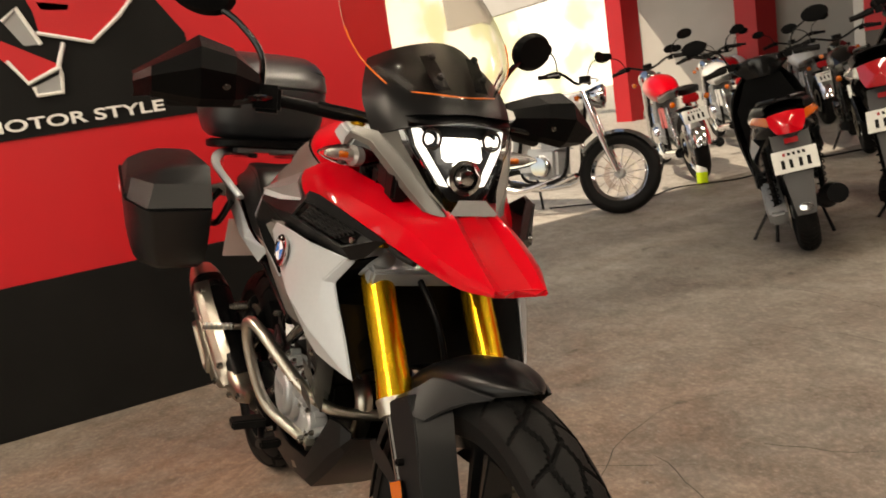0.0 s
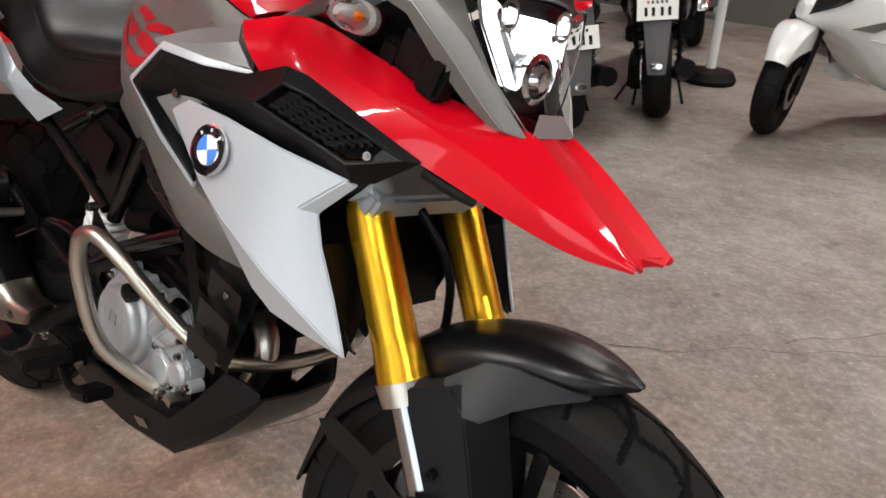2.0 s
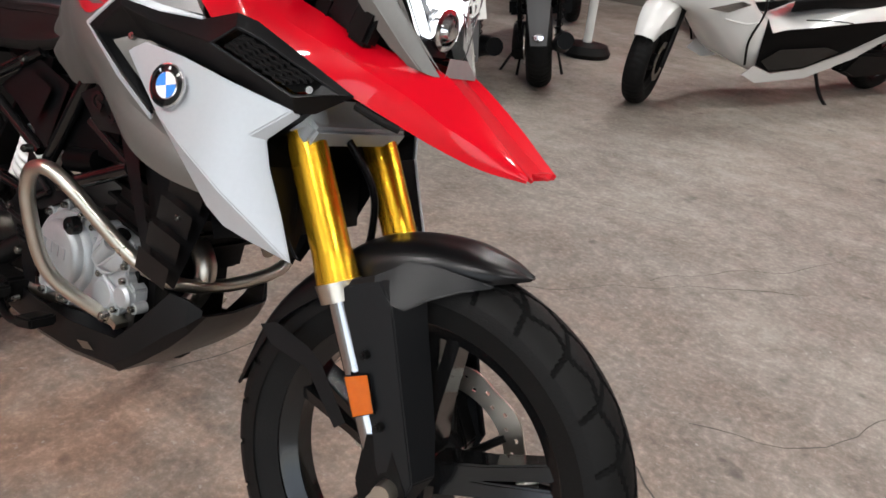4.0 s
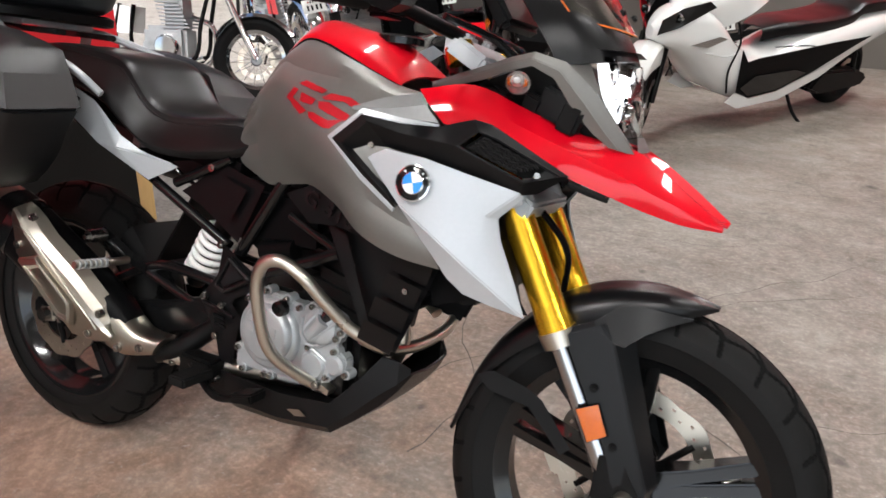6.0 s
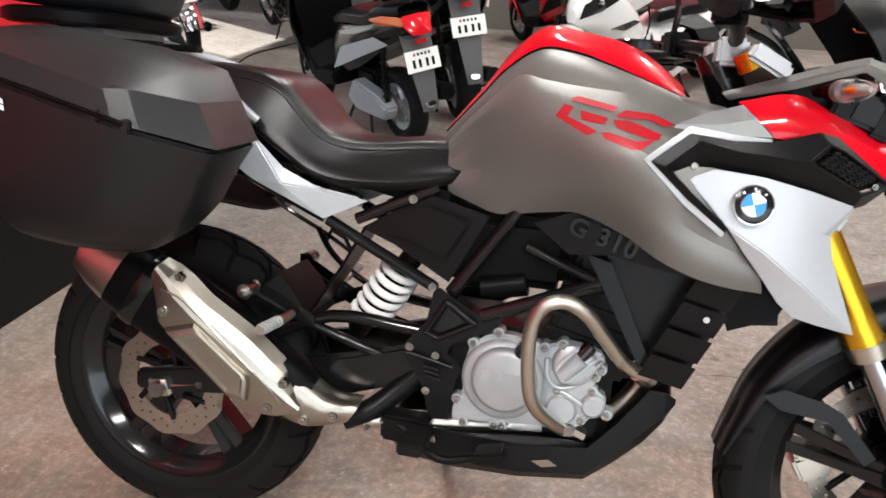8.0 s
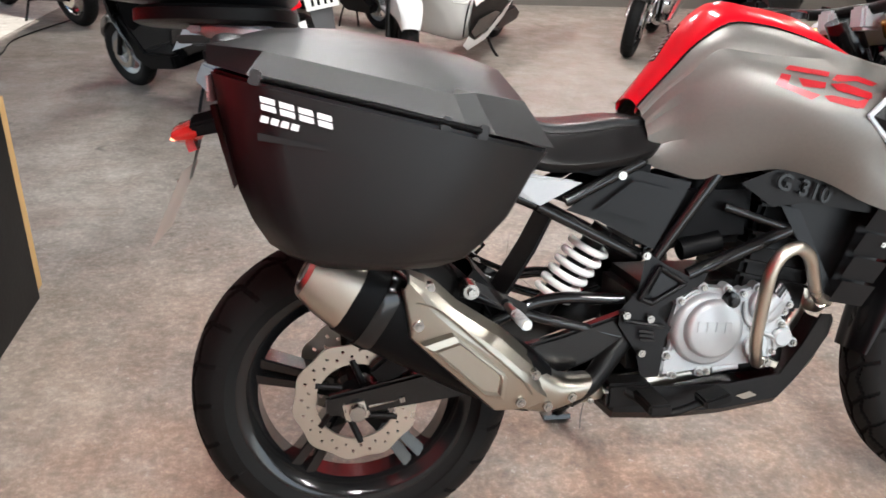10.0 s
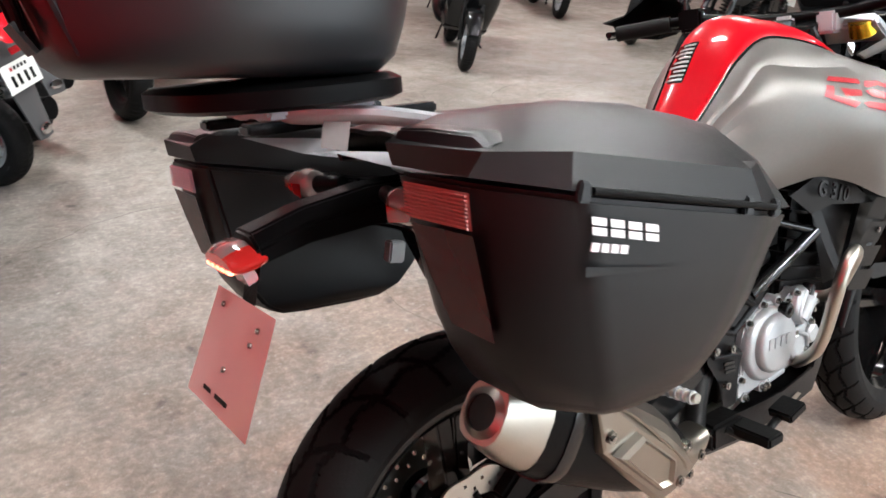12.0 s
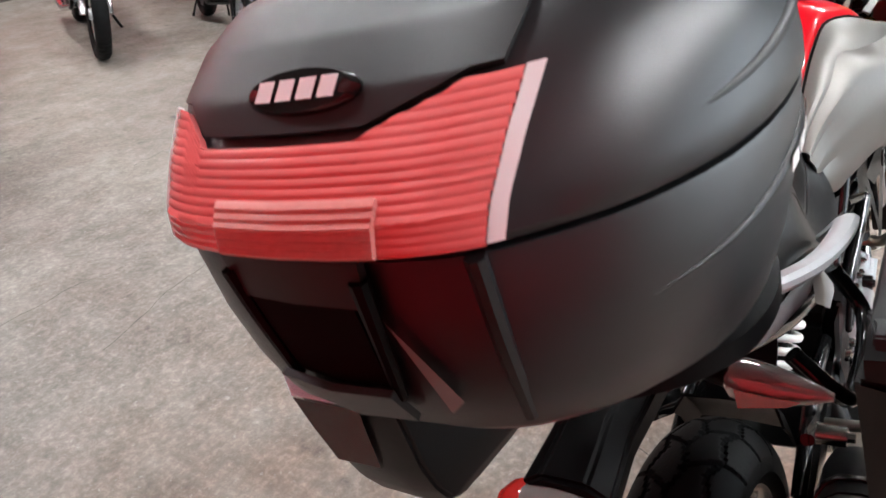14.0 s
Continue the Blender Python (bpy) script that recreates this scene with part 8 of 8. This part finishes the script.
def road_bike(m, label, tank, seat=None, L=1.38, r=0.30, half=0.05, spoked=True, round_lamp=True, chrome=True, steer_deg=0.0, fairing=None, group="", case=False, plated=True):
    """A plain road motorcycle; x forward, rear wheel over the origin."""
    root = thing("road_motorcycle", m, label, "motorcycle", group)
    metal = CHROME if chrome else FRAME
    simple_wheel(root, "rear_wheel", (0, 0, r), r, half * 1.15, r - 0.085, spoked, False, CHROME if spoked else DARK)
    f = simple_wheel(root, "front_wheel", (L, 0, r), r, half, r - 0.085, spoked, False, CHROME if spoked else DARK)
    turned = [f]
    for s in (-1, 1):
        g = part("fork_leg", pipe([(L, s * 0.085, r), (L - 0.15, s * 0.085, 0.62), (L - 0.27, s * 0.085, 0.92)], [0.022, 0.021, 0.018], 2, 14), metal, root)
        turned.append(g)
        part("rear_shock", rod((0.02, s * 0.115, r + 0.03), (0.12, s * 0.12, 0.66), 0.013, n=10), metal, root)
        part("shock_spring", coil((0.03, s * 0.115, r + 0.08), (0.11, s * 0.12, 0.62), 0.026, 0.005, 9, 6), metal, root)
        part("swingarm", rod((0, s * 0.105, r), (0.48, s * 0.09, 0.36), 0.017, n=10), DARK, root)
        part("frame_tube", pipe([(L - 0.26, s * 0.04, 0.88), (L - 0.34, s * 0.10, 0.55), (L - 0.42, s * 0.12, 0.28), (0.45, s * 0.12, 0.26), (0.36, s * 0.12, 0.42), (0.40, s * 0.11, 0.66)], 0.015, 5, 10), DARK, root)
        part("silencer", pipe([(L - 0.40, s * 0.09, 0.30), (0.55, s * 0.15, 0.20), (0.30, s * 0.16, 0.24), (-0.20, s * 0.165, 0.30)], [0.020, 0.022, 0.036, 0.040], 5, 14), metal, root)
        part("front_indicator", placed(lathe([(0, -0.024), (0.02, -0.018), (0.024, 0.0), (0, 0.02)], (0, 0, 0), 14, "x"), pose(L - 0.22, s * 0.16, 0.86)), AMBER, root, "amber indicator")
        part("rear_indicator", placed(lathe([(0, -0.024), (0.02, -0.018), (0.024, 0.0), (0, 0.02)], (0, 0, 0), 14, "x"), pose(-0.22, s * 0.14, 0.70, 0, 0, 180)), AMBER, root, "amber indicator")
        part("side_cover", plate([(0.22, s * 0.125, 0.48), (0.46, s * 0.13, 0.46), (0.48, s * 0.125, 0.64), (0.26, s * 0.12, 0.66)], 0.014), tank, root, bevel=0.006)
    rows = []
    for x, w, zt, zb in ((0.46, 0.07, 0.78, 0.70), (0.56, 0.12, 0.86, 0.69), (0.72, 0.145, 0.915, 0.70), (0.90, 0.14, 0.925, 0.72), (1.02, 0.10, 0.90, 0.76), (1.06, 0.05, 0.86, 0.80)):
        rows.append([Vector((x, -w * 0.7, zb)), Vector((x, -w, zb * 0.6 + zt * 0.4)), Vector((x, -w * 0.8, zb * 0.2 + zt * 0.8)), Vector((x, 0, zt)), Vector((x, w * 0.8, zb * 0.2 + zt * 0.8)), Vector((x, w, zb * 0.6 + zt * 0.4)), Vector((x, w * 0.7, zb))])
    part("tank", thicken(loft(refine(rows, 3)), 0.006), tank, root, "rounded painted fuel tank")
    rows = []
    for x, w, z in ((0.52, 0.09, 0.765), (0.36, 0.125, 0.765), (0.14, 0.13, 0.785), (-0.06, 0.125, 0.815), (-0.20, 0.09, 0.82)):
        rows.append([Vector((x, -w, z - 0.07)), Vector((x, -w, z - 0.014)), Vector((x, 0, z + 0.006)), Vector((x, w, z - 0.014)), Vector((x, w, z - 0.07))])
    part("seat", thicken(loft(refine(rows, 3)), 0.006), seat or VINYL, root, "black vinyl seat")
    bm = bmesh.new()
    add_box(bm, (0.30, 0.24, 0.24), (0.70, 0, 0.40))
    add_box(bm, (0.20, 0.30, 0.10), (0.62, 0, 0.36))
    part("crankcase", bm, ALU if chrome else DARK, root, "cast engine case", bevel=0.03)
    part("round_cover", lathe([(0, -0.175), (0.07, -0.17), (0.085, -0.15), (0.085, 0.15), (0.07, 0.17), (0, 0.175)], (0.72, 0, 0.38), 28), metal, root)
    barrel = part("cylinder", box((0.13, 0.17, 0.20), (0.765, 0, 0.60)), ALU if chrome else DARK, root, "finned cylinder")
    for k in range(8):
        part("fin", box((0.19 - 0.004 * k, 0.22, 0.010), (0.78 - 0.008 * k, 0, 0.51 + 0.024 * k)), ALU if chrome else DARK, barrel)
    part("header_pipe", pipe([(0.84, 0.05, 0.58), (0.98, 0.06, 0.52), (1.0, 0.07, 0.36), (0.90, 0.09, 0.24), (0.60, 0.14, 0.20)], 0.019, 5, 12), metal, root)
    fd = []
    for (x, a0, a1, rr, wd) in ((L, 35, 150, r + 0.022, half + 0.018), (0.0, 60, 175, r + 0.035, half + 0.03)):
        secs = []
        for i in range(9):
            a = radians(a0 + (a1 - a0) * i / 8)
            c = Vector((x + rr * math.cos(a), 0, r + rr * math.sin(a)))
            o = Vector((math.cos(a), 0, math.sin(a)))
            secs.append([c - o * 0.025 + Vector((0, -wd, 0)), c + Vector((0, -wd * 0.7, 0)), c + o * 0.008, c + Vector((0, wd * 0.7, 0)), c - o * 0.025 + Vector((0, wd, 0))])
        fd.append(part("fender", thicken(loft(secs), 0.004), metal, root))
    turned.append(fd[0])
    if round_lamp:
        turned.append(part("headlamp", lathe([(0, -0.13), (0.05, -0.12), (0.088, -0.04), (0.095, 0.0), (0.085, 0.012), (0, 0.022)], (L - 0.13, 0, 0.88), 28, "x"), metal, root, "round headlamp"))
    else:
        turned.append(part("headlamp", loft([[(L - 0.22, -0.11, 0.80), (L - 0.22, 0.11, 0.80), (L - 0.26, 0.12, 0.96), (L - 0.26, -0.12, 0.96)], [(L - 0.06, -0.06, 0.80), (L - 0.06, 0.06, 0.80), (L - 0.12, 0.07, 0.93), (L - 0.12, -0.07, 0.93)]], True), FRAME, root, "angular headlamp", bevel=0.02))
    part("tail_lamp", box((0.06, 0.13, 0.07), (-0.26, 0, 0.72)), REDLENS, root, "red tail lamp", bevel=0.012)
    if plated:
        number_plate(root, (-0.30, 0, 0.58), (0, 18, 0))
    part("meter", lathe([(0, 0), (0.045, 0), (0.045, 0.05), (0, 0.055)], (L - 0.24, 0.0, 0.98), 20, "z"), DARK, root)
    part("stand", pipe([(0.52, 0.12, 0.28), (0.50, 0.20, 0.12), (0.47, 0.27, 0.008)], 0.011, 3, 8), DARK, root)
    if fairing:
        rows = []
        for x, w, z in ((L - 0.02, 0.03, 0.78), (L - 0.06, 0.10, 0.84), (L - 0.16, 0.16, 0.92), (L - 0.26, 0.19, 1.0)):
            rows.append([Vector((x - 0.30, -w - 0.05, z - 0.16)), Vector((x - 0.06, -w, z - 0.02)), Vector((x, 0, z + 0.03)), Vector((x - 0.06, w, z - 0.02)), Vector((x - 0.30, w + 0.05, z - 0.16))])
        part("fairing", thicken(loft(refine(rows, 3)), 0.006), fairing, root)
    bars(root, L - 0.30, 1.02, 0.36, rise=0.04)
    if steer_deg:
        T = Matrix.Translation((L - 0.14, 0, r)) @ Matrix.Rotation(radians(steer_deg), 4, Vector((-0.42, 0, 0.9))) @ Matrix.Translation((-(L - 0.14), 0, -r))
        for ob in turned:
            ob.matrix_local = T
    return root


def facing(x0, y0, x1, y1, lean=-8):
    """The pose of a two-wheeler whose rear wheel stands at x0, y0 and whose front wheel points to x1, y1."""
    return Matrix.Translation((x0, y0, 0)) @ Matrix.Rotation(math.atan2(y1 - y0, x1 - x0), 4, "Z") @ Matrix.Rotation(radians(lean), 4, "X")


BLUE = material("blue_paint", (0.05, 0.20, 0.50), 0.3)
scooter(facing(-0.315, 2.905, -1.18, 3.745), "small black and silver scooter with a red tail lamp", FRAME, SILVER, 1.19, tail=RED, engine=ALU)
scooter(facing(-0.11, 3.49, -0.79, 4.83), "large black scooter parked with its plate showing", FRAME, BLACK, 1.50, 0.25, 0.065, 0.8, signal=INDICATOR)
maxi_scooter(facing(1.44, 5.53, 0.43, 3.67, -6), "large pearl-white scooter on its side stand", WHITE, BLACK)
road_bike(facing(-3.30, 2.55, -2.15, 3.10), "classic white and chrome motorcycle with wire wheels", WHITE, L=1.30, steer_deg=18)
road_bike(facing(-2.60, 4.36, -3.75, 5.0), "red and white motorcycle seen from behind", RED, chrome=True)
road_bike(facing(5.2, 3.0, 4.0, 2.66), "black sports motorcycle with cast wheels", FRAME, spoked=False, round_lamp=False, chrome=False, fairing=FRAME)
road_bike(facing(3.10, 5.95, 2.42, 4.78), "small motorcycle with a wire front wheel", FRAME, spoked=True)
scooter(facing(3.60, 5.0, 3.0, 4.0), "black scooter facing the aisle", FRAME, BLACK, 1.22, plated=False)
road_bike(facing(6.4, 4.9, 5.25, 4.3), "dark motorcycle in the far row", FRAME, spoked=False, chrome=False)
row = [(-3.6, 6.0, -4.7, 6.7, WHITE), (-4.6, 7.0, -5.7, 7.7, BLUE), (-5.6, 8.2, -6.7, 8.9, RED), (-3.9, 7.6, -4.9, 8.4, WHITE), (-2.0, 5.7, -2.9, 6.7, FRAME), (-1.0, 5.8, -1.7, 6.9, WHITE), (-6.6, 9.4, -7.7, 10.1, WHITE)]
for i, (a, b, c, d, mt) in enumerate(row):
    road_bike(facing(a, b, c, d), "used motorcycle in the crowded back row", mt, spoked=i % 2 == 0, chrome=i % 3 != 1, round_lamp=i % 2 == 0, group="back row motorcycles")
for a, b, c, d, mt in [(0.5, 5.8, -0.2, 6.8, RED), (4.6, 6.6, 4.0, 5.5, WHITE), (6.2, 6.8, 5.6, 5.7, FRAME)]:
    scooter(facing(a, b, c, d), "parked scooter in the back row", mt, BLACK, 1.25, group="back row scooters")
